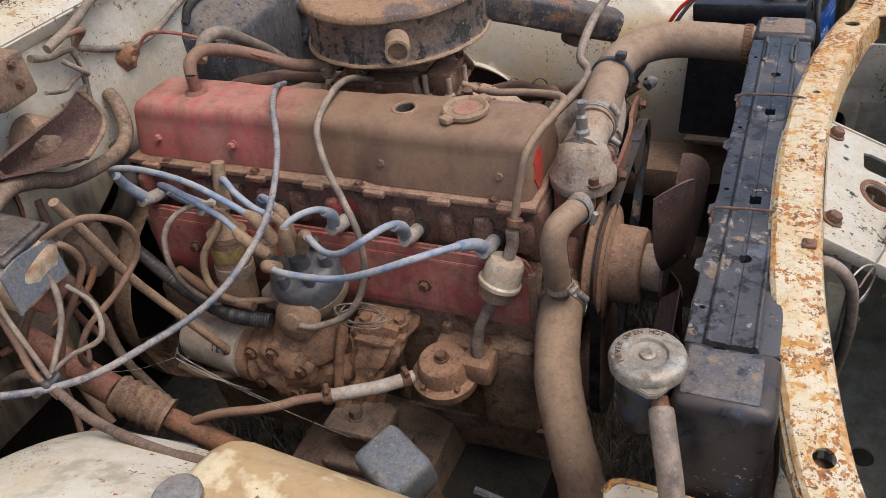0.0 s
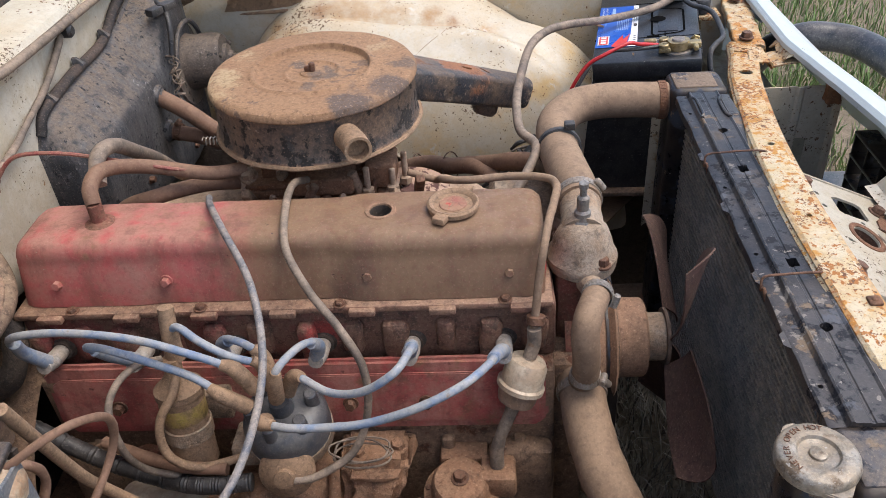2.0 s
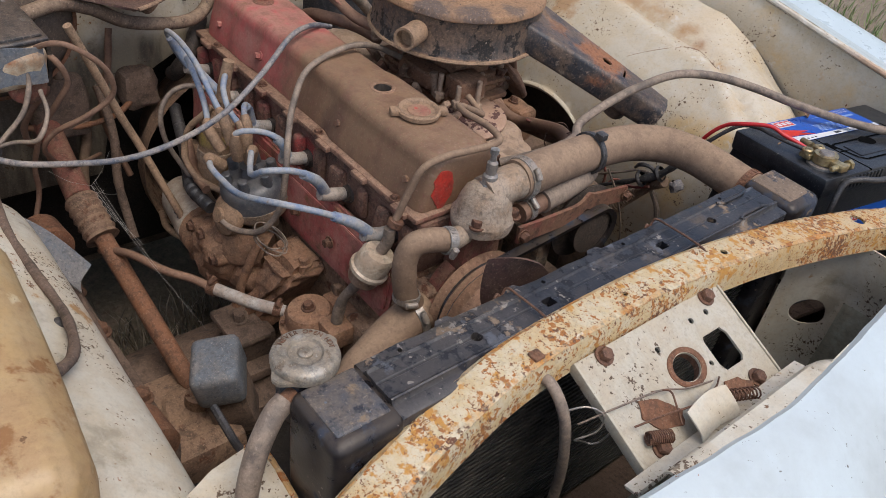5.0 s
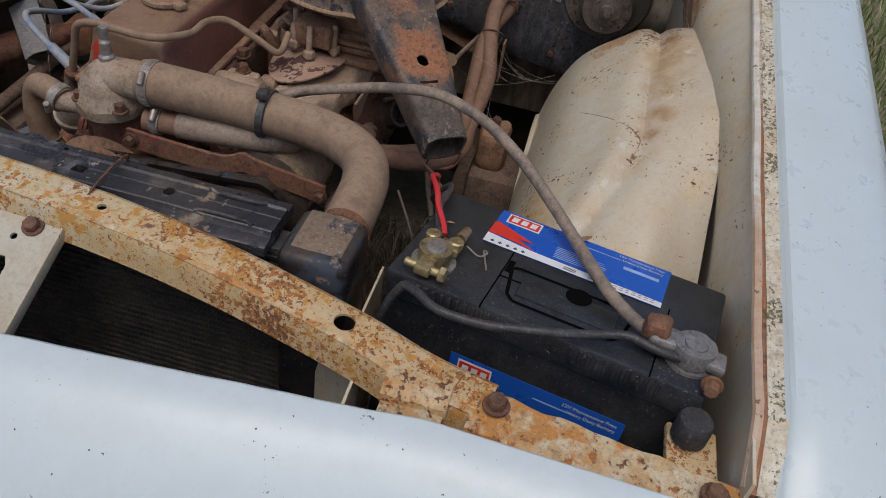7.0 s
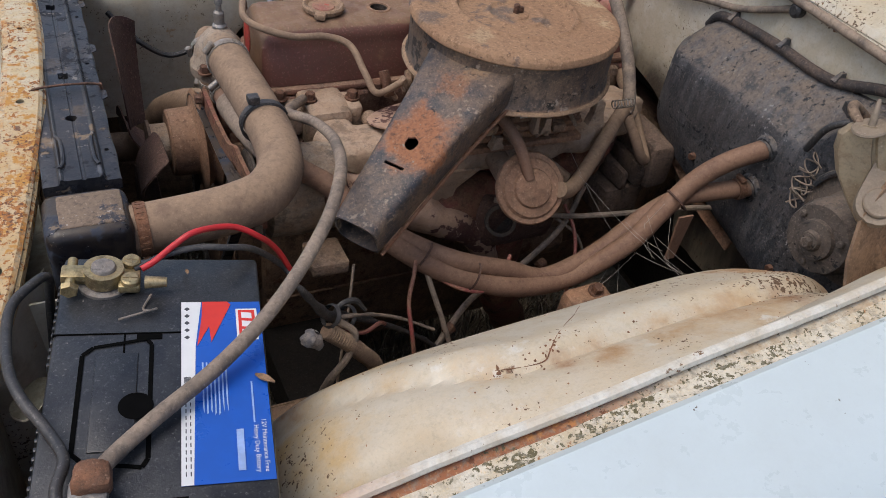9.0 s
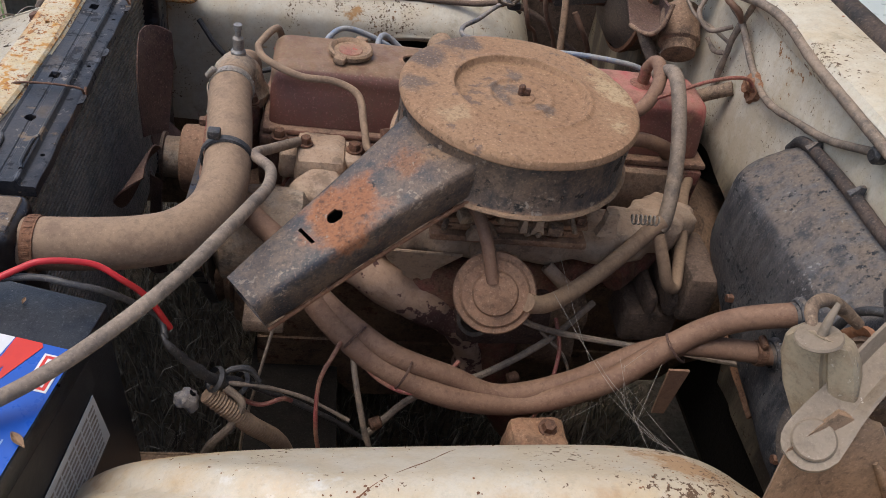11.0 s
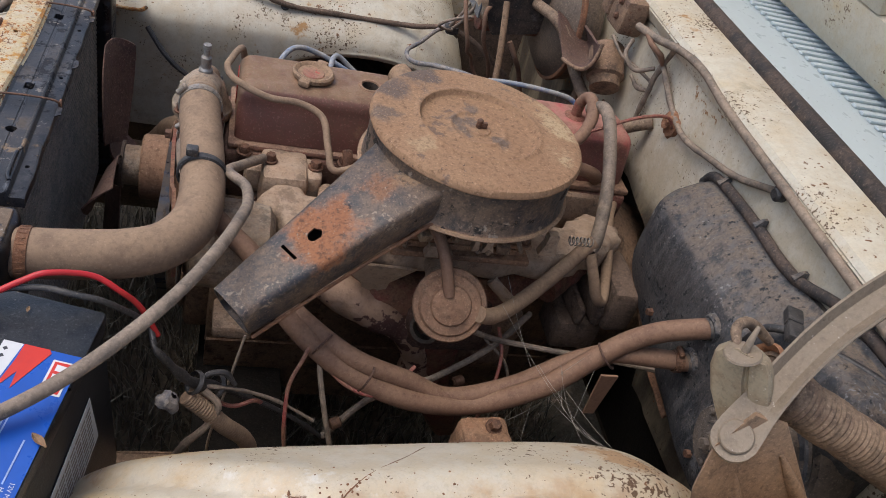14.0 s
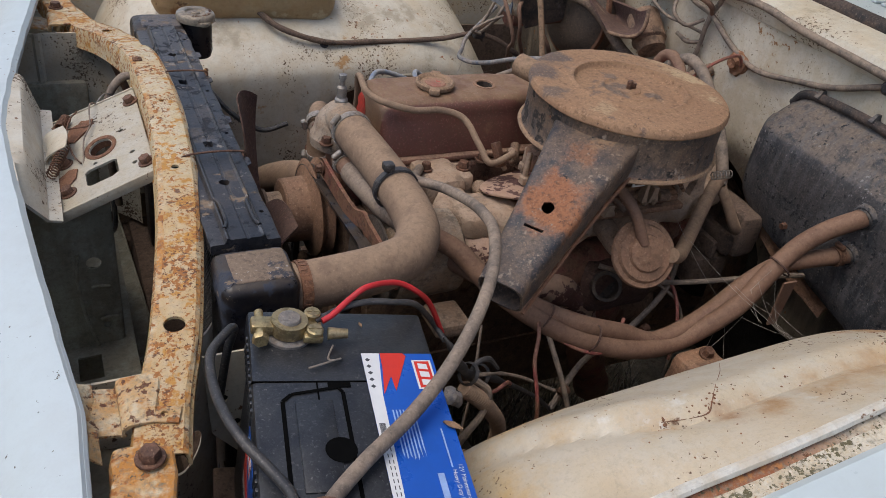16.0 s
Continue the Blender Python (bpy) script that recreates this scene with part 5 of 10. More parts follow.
def nose():
    t = thing("front_panel", (0.62, 0, 0.4), "white front body panel above the grille", "front panel")
    b = fresh()
    secs = []
    for i in range(129):
        y = -0.80 + 1.6 * i / 128
        x = 0.571 - 0.050 * min(1.0, abs(y) / 0.5) ** 1.25 + 0.02 * max(0.0, abs(y) - 0.5) + 0.0012 * noise.noise(Vector((y * 30, 3, 0)))
        deep = 1.0 - 0.2 * (abs(y) / 0.8) ** 2
        z = 0.846 - 0.02 * max(0.0, abs(y) - 0.5) + 0.009 * max(0.0, 1 - (y / 0.45) ** 2)
        row = [(0.0, -0.008), (0.0, 0.0), (0.003, 0.003), (0.025, 0.0), (0.045, -0.010), (0.09, -0.046), (0.13, -0.090), (0.152, -0.14)]
        row = [(a * deep, d) for a, d in row]
        secs.append([(x + a, y, z + d) for a, d in row + [(a - 0.003, d - 0.003) for a, d in reversed(row)]])
    add_loft(b, secs)
    part("skin", b, "nose_paint", t)
    for y0, y1 in ((-0.785, -0.42), (0.42, 0.785)):
        b = fresh()
        add_box(b, 0.46, 0.56, y0, y1, 0.40, 0.715, 0.01)
        part("lamp_panel", b, "baffle", t, "dark mouldy inside of the lamp panel")
    b = fresh()
    add_box(b, 0.62, 0.68, -0.78, 0.78, 0.30, 0.44, 0.02)
    part("valance", b, "nose_paint", t)
    for k, (x0, x1, y0, y1, z, tilt) in enumerate(((0.42, 0.56, -0.42, -0.02, 0.405, 10), (0.50, 0.63, -0.40, 0.42, 0.385, -6), (0.43, 0.52, 0.0, 0.42, 0.41, 14))):
        b = fresh()
        m = pose((x0 + x1) / 2, (y0 + y1) / 2, z, 2 * k, tilt, 3 - 3 * k)
        add_box(b, (x0 - x1) / 2, (x1 - x0) / 2, (y0 - y1) / 2, (y1 - y0) / 2, -0.0015, 0.0015, 0.001, m)
        add_box(b, (x0 - x1) / 2, (x0 - x1) / 2 + 0.003, (y0 - y1) / 2, (y1 - y0) / 2, 0.0, 0.03, 0.001, m)
        part("splash_tray", b, "baffle", t, "mouldy dark tray under the radiator")
    b = fresh()
    m = pose(0.528, -0.02, 0.535, 4, 3, 0)
    add_box(b, -0.075, 0.075, -0.19, 0.19, -0.0015, 0.0015, 0.001, m)
    add_box(b, -0.075, -0.072, -0.19, 0.19, 0.0, 0.022, 0.001, m)
    tray = part("upper_tray", b, "baffle", t, "olive-grey tray plate with a round hole")
    c = fresh()
    add_cyl(c, (0.50, -0.115, 0.50), (0.50, -0.115, 0.58), 0.013, seg=20)
    add_cyl(c, (0.56, 0.06, 0.50), (0.56, 0.06, 0.58), 0.02, seg=20)
    add_box(c, 0.50, 0.53, 0.10, 0.15, 0.50, 0.58, 0)
    cut(tray, c)
    b = fresh()
    add_box(b, 0.545, 0.551, -0.20, 0.18, 0.42, 0.53, 0.002)
    part("upright_plate", b, "baffle", t)
    h = thing("horn", (0.50, -0.30, 0.42), "black round car horn below the front bar", "horn")
    b = fresh()
    add_lathe(b, (0.50, -0.30, 0.50), (0.5, -0.2, 0.8), [(0, 0), (0.03, 0), (0.045, 0.01), (0.048, 0.022), (0.044, 0.028), (0.02, 0.032), (0, 0.033)], 28)
    add_tube(b, [(0.50, -0.30, 0.50), (0.495, -0.28, 0.47), (0.51, -0.26, 0.44)], 0.012, 12)
    part("body", b, "dark", h)
    b = fresh()
    add_box(b, 0.478, 0.484, -0.31, -0.285, 0.40, 0.51, 0.001)
    part("bracket", b, "baffle", h)
    b = fresh()
    add_tube(b, [(0.50, -0.285, 0.49), (0.47, -0.22, 0.53), (0.455, -0.13, 0.60), (0.452, -0.138, 0.66)], 0.004, 8)
    single("horn_wire", b, "cable_black", "black wire running down to the horn", "wire")
    g = thing("grille", (0.70, 0, 0.46), "black plastic grille of square openings", "grille")
    for k in range(7):
        b = fresh()
        add_box(b, 0.63, 0.665, -0.42, 0.42, 0.475 + k * 0.04, 0.480 + k * 0.04, 0.001)
        part("bar", b, "tank", g)
    for k in range(18):
        b = fresh()
        y = -0.418 + k * 0.0492
        add_box(b, 0.632, 0.663, y - 0.0025, y + 0.0025, 0.47, 0.72, 0.001)
        part("rib", b, "tank", g)
    b = fresh()
    way = [Vector((0.395, 0.365, 0)), Vector((0.402, 0.376, 0)), Vector((0.436, 0.414, 0)), Vector((0.444, 0.420, 0)), Vector((0.456, 0.421, 0)), Vector((0.524, 0.422, 0)), Vector((0.528, 0.4185, 0)), Vector((0.534, 0.4185, 0)), Vector((0.538, 0.422, 0)), Vector((0.585, 0.422, 0)), Vector((0.589, 0.418, 0)), Vector((0.590, 0.404, 0))]
    secs = []
    for z in [0.44 + 0.36 * k / 24 for k in range(25)]:
        dent = 0.003 if 0.716 < z < 0.728 else 0.0
        secs.append([p + Vector((0, dent + 0.0015 * noise.noise(Vector((p.x * 9, z * 9, 2))), z)) for p in way] + [p + Vector((0, 0.003 + dent, z)) for p in reversed(way)])
    add_loft(b, secs)
    panel = single("side_panel", b, "cream", "cream radiator side panel with rust specks and a hole", "panel")
    b = fresh()
    add_loft(b, [[Vector((q.x, -0.008 - q.y, q.z)) for q in ring] for ring in secs])
    single("side_panel", b, "cream", "cream radiator side panel with a pressed bead", "panel")
    b = fresh()
    add_plate(b, [(0.300, -0.56), (0.345, -0.60), (0.405, -0.68), (0.412, -0.79), (0.300, -0.79)], 0.0025, 0, Matrix.Translation((0, 0.404, 0)) @ Matrix.Rotation(radians(-90), 4, "X"))
    apron = single("apron_plate", b, "cream", "cream plate with two holes beside the side tank", "panel")
    c = fresh()
    for x, z in ((0.393, 0.728), (0.380, 0.690)):
        add_cyl(c, (x, 0.38, z), (x, 0.43, z), 0.0055, seg=14)
    cut(apron, c)
    c = fresh()
    add_lathe(c, (0.434, 0.33, 0.668), (0, 1, 0), [(0, 0), (0.023, 0), (0.023, 0.16), (0, 0.16)], 28, squash=0.85, up=(0, 0, 1))
    cut(panel, c)
    b = fresh()
    add_loft(b, [[(x, y + 0.001 * math.sin(z * 40), z) for x, y in ((0.466, 0.072), (0.471, 0.076), (0.535, 0.078), (0.56, 0.078), (0.56, 0.075), (0.535, 0.075), (0.472, 0.073), (0.468, 0.060), (0.465, 0.060))] for z in [0.42 + 0.36 * k / 14 for k in range(15)]])
    strut = single("latch_strut", b, "baffle", "olive-grey pressed upright strut under the latch plate", "strut")
    c = fresh()
    for x, z, r in ((0.494, 0.684, 0.0095), (0.487, 0.577, 0.005), (0.512, 0.62, 0.004)):
        add_cyl(c, (x, 0.05, z), (x, 0.10, z), r, seg=18)
    cut(strut, c)
    for pts in ([(0.478, 0.079, 0.645), (0.490, 0.0795, 0.648), (0.500, 0.079, 0.646)], [(0.472, 0.079, 0.592), (0.484, 0.0795, 0.594), (0.494, 0.079, 0.590)], [(0.512, 0.079, 0.70), (0.516, 0.0795, 0.66), (0.512, 0.079, 0.60), (0.500, 0.079, 0.54)]):
        part("bead", add_tube(fresh(), pts, 0.0024, 8), "baffle", strut)
    b = fresh()
    add_box(b, 0.566, 0.592, 0.405, 0.428, 0.775, 0.812, 0.005)
    roughen(b, 0.004, 50, 2)
    part("rusted_lug", b, "rust_patch", t, "rusted lug at the panel joint")
    b = fresh()
    def crumple(u, v):
        return (0.512 + 0.016 * v, 0.458 + 0.078 * u, 0.8375 - 0.014 * abs(math.sin(u * 4.4)) * (1 - v) - 0.006 * (1 - v) + 0.002 * noise.noise(Vector((u * 5, v * 3, 1))))
    add_sheet(b, crumple, 22, 8, 0.002)
    part("torn_edge", b, "rust_eaten", t, "torn, rusted inner edge")
    b = fresh()
    secs = []
    for k in range(15):
        y = -0.15 + 0.29 * k / 14
        lip = 0.571 - 0.050 * min(1.0, abs(y) / 0.5) ** 1.25
        high = 0.009 * max(0.0, 1 - (y / 0.45) ** 2)
        rise = max(0.0, (y - 0.09) / 0.05)
        prof = [(lip + 0.001, 0.8445 + high), (lip - 0.003, 0.8440 + high), (0.552 + 0.014 * rise, 0.8425 + high - 0.012 * rise), (0.548 + 0.010 * rise, 0.838 + high - 0.020 * rise), (0.534, 0.797), (0.520, 0.794)]
        secs.append([(x, y, z) for x, z in prof + [(x + 0.0025, z - 0.0025) for x, z in reversed(prof)]])
    add_loft(b, secs)
    part("gusset", b, "cream", t, "cream folded plate joining the latch plate")


def bull_bar():
    t = thing("bull_bar", (0.85, 0, 0.45), "black tubular bull bar in front of the car", "bull bar")
    b = fresh()
    arc = [(0.52, 0.86, 0.50), (0.585, 0.80, 0.68), (0.64, 0.748, 0.745), (0.70, 0.724, 0.752), (0.735, 0.69, 0.75), (0.754, 0.62, 0.75), (0.775, 0.45, 0.75), (0.79, 0.2, 0.75)]
    add_tube(b, [(x, -y, z) for x, y, z in arc] + [(0.795, 0.0, 0.75)] + arc[::-1], 0.027, 18, 8)
    part("hoop", b, "bullbar", t)
    for y in (-0.4, 0.4):
        b = fresh()
        add_tube(b, [(0.778, y, 0.75), (0.80, y, 0.55), (0.78, y, 0.30)], 0.025, 14, 6)
        part("upright", b, "bullbar", t)
    b = fresh()
    add_box(b, 0.72, 0.82, -0.75, 0.75, 0.32, 0.45, 0.02)
    part("bumper", b, "bullbar", t)


def chassis():
    t = thing("chassis", (0, 0, 0.2), "muddy steel chassis rails and crossmember", "chassis")
    for s in (-1, 1):
        b = fresh()
        add_box(b, -1.2, 0.56, s * 0.40 - 0.035, s * 0.40 + 0.035, 0.30, 0.41, 0.01)
        part("rail", b, "under", t)
        b = fresh()
        add_loft(b, [[(x, s * y, z) for x, y, z in ((-0.02, 0.30, 0.33), (0.10, 0.30, 0.33), (0.10, 0.30, 0.38), (-0.02, 0.30, 0.38))], [(x, s * y, z) for x, y, z in ((0.02, 0.66, 0.26), (0.06, 0.66, 0.26), (0.06, 0.66, 0.30), (0.02, 0.66, 0.30))]])
        part("control_arm", b, "under", t)
        b = fresh()
        add_lathe(b, (-0.05, s * 0.56, 0.30), (0, s * 0.05, 1), [(0.06, 0), (0.06, 0.30), (0.05, 0.34), (0, 0.35)], 20)
        part("spring_tower", b, "under", t)
    # blackened so that it sinks into the shade under the engine
    b = fresh()
    add_loft(b, [[(x, y, z - 0.06 * (1 - abs(y) / 0.42)) for x, z in ((-0.02, 0.30), (0.12, 0.30), (0.12, 0.39), (-0.02, 0.39))] for y in (-0.42, -0.25, 0.0, 0.25, 0.42)])
    part("crossmember", b, "underseal", t)
    b = fresh()
    add_box(b, 0.36, 0.42, -0.42, 0.42, 0.34, 0.43, 0.01)
    part("lower_support", b, "under", t)


def bump_bracket():
    t = thing("bump_bracket", (-0.225, 0.44, 0.55), "rusty brown suspension bracket below the hoses", "bracket")
    b = fresh()
    add_box(b, -0.265, -0.195, 0.425, 0.475, 0.600, 0.672, 0.014)
    roughen(b, 0.004, 30, 2)
    part("body", b, "pump", t)
    b = fresh()
    add_hex(b, (-0.240, 0.445, 0.670), (0, 0.3, 1), 0.008, 0.012)
    part("bolt", b, "bolt", t)
    b = fresh()
    add_box(b, -0.29, -0.17, 0.42, 0.52, 0.30, 0.605, 0.012)
    part("tower", b, "under", t)


def right_suspension():
    t = thing("upper_control_arm", (-0.18, -0.44, 0.40), "rust-brown suspension arm inside the wheel arch", "suspension arm")
    b = fresh()
    add_tube(b, [(-0.36, -0.41, 0.57), (-0.24, -0.45, 0.585), (-0.12, -0.50, 0.58), (-0.05, -0.56, 0.56)], [0.022, 0.026, 0.030, 0.034], 16)
    add_tube(b, [(0.02, -0.42, 0.53), (-0.02, -0.47, 0.55), (-0.05, -0.56, 0.56)], [0.022, 0.024, 0.03], 16)
    roughen(b, 0.005, 26, 1)
    part("arm", b, "iron_red", t)
    for p in ((-0.37, -0.40, 0.565), (0.03, -0.415, 0.525)):
        b = fresh()
        add_lathe(b, p, (1, 0.1, 0), [(0, -0.03), (0.022, -0.03), (0.034, -0.026), (0.034, 0.026), (0.022, 0.03), (0, 0.03)], 24)
        part("bush", b, "rust", t)
    b = fresh()
    add_cyl(b, (-0.40, -0.40, 0.562), (0.07, -0.41, 0.522), 0.012, seg=14)
    part("pivot_shaft", b, "under", t)
    b = fresh()
    add_box(b, -0.38, 0.05, -0.445, -0.375, 0.41, 0.505, 0.012)
    roughen(b, 0.005, 22, 2)
    part("tower", b, "under", t)
    for x in (-0.30, -0.20, -0.05):
        b = fresh()
        add_hex(b, (x, -0.39, 0.507), (0, 0.2, 1), 0.013, 0.014)
        part("bolt", b, "bolt", t)
    t = thing("splash_plate", (-0.18, -0.42, 0.58), "bent blue-grey steel splash plate inside the guard", "splash plate")
    b = fresh()
    corners = [Vector(q) for q in ((-0.305, -0.438, 0.668), (-0.242, -0.377, 0.602), (-0.205, -0.405, 0.590), (-0.255, -0.452, 0.650))]
    def f(u, v):
        p = corners[0].lerp(corners[1], u).lerp(corners[3].lerp(corners[2], u), v)
        return p + Vector((0.0, 0.004 * math.sin(v * 5 + u * 2), 0.005 * math.sin(u * 4)))
    add_sheet(b, f, 12, 8, 0.002)
    part("sheet", b, "grey_box", t)
    b = fresh()
    add_loft(b, [[(x, y, z) for x, z in ((-0.26, 0.33), (-0.02, 0.33), (-0.03, 0.40), (-0.10, 0.425), (-0.20, 0.42), (-0.25, 0.39))] for y in (-0.42, -0.30, -0.20, -0.10)])
    roughen(b, 0.006, 14, 2)
    single("skid_plate", b, "under", "rust-brown pressed crossmember below the engine", "crossmember")


# ---- engine ----
def cover_section(x, grow=0.0, drop=0.0):
    """The rocker cover cut across: straight leaning sides and a rounded top."""
    w0, w1, top = 0.060 + grow, 0.042 + grow, 0.8725 - drop
    pts = [(-w0, 0.797), (-w0 + 0.002, 0.810), (-w1 - 0.0085, 0.8350), (-w1 - 0.0056, 0.8440), (-w1 - 0.0045, 0.8490)]
    for k in range(5):
        q = math.pi - k * math.pi / 8
        pts.append((-w1 + 0.014 + 0.018 * math.cos(q), top - 0.018 + 0.018 * math.sin(q)))
    pts += [(-y, z) for y, z in reversed(pts)]
    return [(x, y + 0.002, z) for y, z in pts]


def engine():
    t = thing("engine", (-0.2, 0, 0.30), "six-cylinder engine, faded red paint under brown dust", "engine")
    b = fresh()
    add_box(b, -0.505, 0.112, -0.092, 0.095, 0.40, 0.708, 0.008)
    roughen(b, 0.0025, 40, 3)
    block = part("block", b, "iron", t, "dust-caked engine block")
    for k in range(7):
        x = -0.46 + k * 0.088
        b = fresh()
        add_box(b, x - 0.008, x + 0.008, -0.104, -0.088, 0.43, 0.605, 0.005)
        roughen(b, 0.002, 40, 1)
        part("rib", b, "iron", block)
    for x, z in ((-0.40, 0.57), (0.05, 0.565), (0.02, 0.50), (-0.34, 0.50), (0.085, 0.52)):
        b = fresh()
        add_lathe(b, (x, -0.088, z), (0, -1, 0), [(0.024, 0), (0.024, 0.012), (0.018, 0.014), (0.016, 0.010), (0, 0.010)], 20)
        part("core_plug", b, "iron_red", block)
    for x0, x1 in ((0.03, 0.11), (-0.50, -0.43)):
        b = fresh()
        add_box(b, x0, x1, -0.122, -0.088, 0.44, 0.60, 0.012)
        roughen(b, 0.003, 35, 2)
        part("casting_boss", b, "iron", block)
    b = fresh()
    add_loft(b, [[(x, y, z) for y, z in ((-0.10, 0.42), (0.10, 0.42), (0.085, 0.27 if x < 0 else 0.33), (-0.085, 0.27 if x < 0 else 0.33))] for x in (-0.50, -0.3, -0.05, 0.0, 0.11)])
    part("sump", b, "iron", t)
    b = fresh()
    add_box(b, -0.508, 0.112, -0.066, 0.082, 0.706, 0.786, 0.006)
    roughen(b, 0.0015, 50, 3)
    part("cylinder_head", b, "head", t)
    for k in range(12):
        x = -0.49 + k * 0.053
        b = fresh()
        add_box(b, x - 0.012 - 0.004 * (k % 3), x + 0.010, -0.080 + 0.004 * (k % 2), -0.06, 0.712 + 0.012 * (k % 2), 0.772, 0.008)
        roughen(b, 0.003, 40, 1)
        part("head_boss", b, "head", t)
    # rocker cover with its flange, filler cap, vent hole and bolts
    b = fresh()
    xs = [-0.500, -0.498, -0.490, -0.476] + [-0.46 + 0.01 * k for k in range(53)] + [0.070, 0.080, 0.090, 0.098, 0.100]
    secs = []
    for x in xs:
        e = max(0.0, (-0.476 - x) / 0.024, (x - 0.080) / 0.020)
        s = math.sqrt(max(0.0, 1 - min(e, 1) ** 2))
        step = max(0.0, min(1.0, (x + 0.135) / 0.03))
        heel = max(0.0, min(1.0, (-0.33 - x) / 0.03))
        grow = -0.010 * (1 - s) + 0.0065 * step * step * (3 - 2 * step) + 0.003 * heel * heel * (3 - 2 * heel) + 0.0006 * noise.noise(Vector((x * 22, 0.3, 0)))
        secs.append(cover_section(x, grow, 0.012 * (1 - s)))
    add_loft(b, secs)
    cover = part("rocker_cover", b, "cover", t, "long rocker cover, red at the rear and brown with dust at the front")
    c = fresh()
    add_cyl(c, (-0.083, 0.003, 0.84), (-0.083, 0.003, 0.90), 0.0125, seg=24)
    cut(cover, c)
    b = fresh()
    add_box(b, -0.510, 0.108, -0.074, 0.078, 0.787, 0.796, 0.003)
    for k in range(7):
        add_box(b, -0.48 + k * 0.09, -0.45 + k * 0.09, -0.081, -0.06, 0.7865, 0.7945, 0.002)
    part("flange", b, "flange", cover)
    b = fresh()
    add_lathe(b, (-0.083, 0.003, 0.868), (0, 0, 1), [(0.019, 0), (0.019, 0.0035), (0.017, 0.006), (0.0135, 0.006), (0.0125, 0.004), (0.0125, -0.01)], 28)
    part("vent_rim", b, "diaphragm", cover)
    # near-black bore and floor: the hole's inner shade put into colour
    b = fresh()
    add_lathe(b, (-0.083, 0.003, 0.846), (0, 0, 1), [(0.0121, 0.026), (0.0118, 0.0), (0, 0.0005)], 20)
    part("vent_shade_lining", b, "dark", cover)
    b = fresh()
    add_lathe(b, (0, 0.002, 0.870), (0, 0, 1), [(0.024, 0), (0.024, 0.004), (0.029, 0.006), (0.0295, 0.011), (0.027, 0.0135), (0.024, 0.012), (0.022, 0.009), (0.012, 0.0085), (0.008, 0.0095), (0, 0.010)], 36)
    for s in (-1, 1):
        add_box(b, 0.024, 0.039, -0.008, 0.008, 0.0, 0.009, 0.003, pose(0, 0.002, 0.874, 0, 0, 65 + 90 + s * 90))
    cap = part("filler_cap", b, "boot", cover, "dusty oil filler cap with two lugs")
    b = fresh()
    add_lathe(b, (0, 0.002, 0.879), (0, 0, 1), [(0.016, 0), (0.015, 0.0010), (0.006, 0.0012), (0, 0.0016)], 22)
    part("emblem", b, "worn_red", cap, "worn red spot in the middle of the cap")
    for x in (-0.453, -0.327, -0.097, 0.06):
        b = fresh()
        add_hex(b, (x, -0.0515, 0.824), (0, -1, 0.25), 0.0055, 0.010)
        part("cover_bolt", b, "cover", cover)
    for x in (-0.44, -0.29, -0.13, 0.055):
        b = fresh()
        add_hex(b, (x, -0.0685, 0.796), (0, 0, 1), 0.006, 0.005)
        part("flange_bolt", b, "bolt", cover)
    b = fresh()
    add_lathe(b, (-0.409, 0.0, 0.868), (0, 0, 1), [(0.018, 0), (0.018, 0.004), (0.013, 0.007), (0.0085, 0.008), (0.0085, 0.030), (0, 0.030)], 24)
    part("breather_neck", b, "iron_red", cover)
    b = fresh()
    face = Matrix.Translation((0.1012, -0.030, 0.826)) @ Matrix.Rotation(radians(90), 4, "Y")
    r = random.Random(12)
    add_plate(b, [((0.026 + 0.008 * r.random()) * math.cos(k / 18 * math.tau), (0.013 + 0.006 * r.random()) * math.sin(k / 18 * math.tau)) for k in range(18)], 0.002, 0, face)
    part("paint_patch", b, "bright_red", cover, "patch of clean bright red paint")
    # side cover
    b = fresh()
    out = [(-0.497, 0.006), (-0.480, -0.014), (0.09, -0.014), (0.103, -0.0), (0.103, 0.075), (0.092, 0.090), (-0.487, 0.090), (-0.499, 0.078)]
    m = Matrix.Translation((0, -0.097, 0.636)) @ Matrix.Rotation(radians(90 - 6), 4, "X")
    add_plate(b, out, 0.012, 0.004, m)
    add_plate(b, [(x * 0.965 - 0.006, 0.037 + (y - 0.037) * 0.7) for x, y in out], 0.0025, 0.002, m @ Matrix.Translation((0, 0, 0.004)))
    side = part("side_cover", b, "red", t, "red pressed-steel side cover")
    for x in (-0.41, -0.04, -0.13):
        b = fresh()
        add_hex(b, (x, -0.101, 0.672), (0, -1, 0.1), 0.007, 0.010)
        part("bolt", b, "bolt", side)
    # spark plugs
    for k in range(6):
        x = 0.052 - k * 0.1045
        b = fresh()
        add_lathe(b, (x, -0.060, 0.738), (0, -1, 0.12), [(0.0155, 0), (0.0155, 0.006), (0.012, 0.009), (0.012, 0.014), (0, 0.014)], 20)
        part("plug_tube", b, "dark", t)
        b = fresh()
        add_tube(b, [(x, -0.066, 0.739), (x, -0.092, 0.744), (x - 0.001, -0.112, 0.751)], [0.0092, 0.0098, 0.0088], 14)
        part("plug_boot", b, "plug_boot", t)
    # front of the engine
    b = fresh()
    add_box(b, 0.105, 0.150, -0.075, 0.075, 0.42, 0.70, 0.012)
    part("timing_cover", b, "iron", t)
    b = fresh()
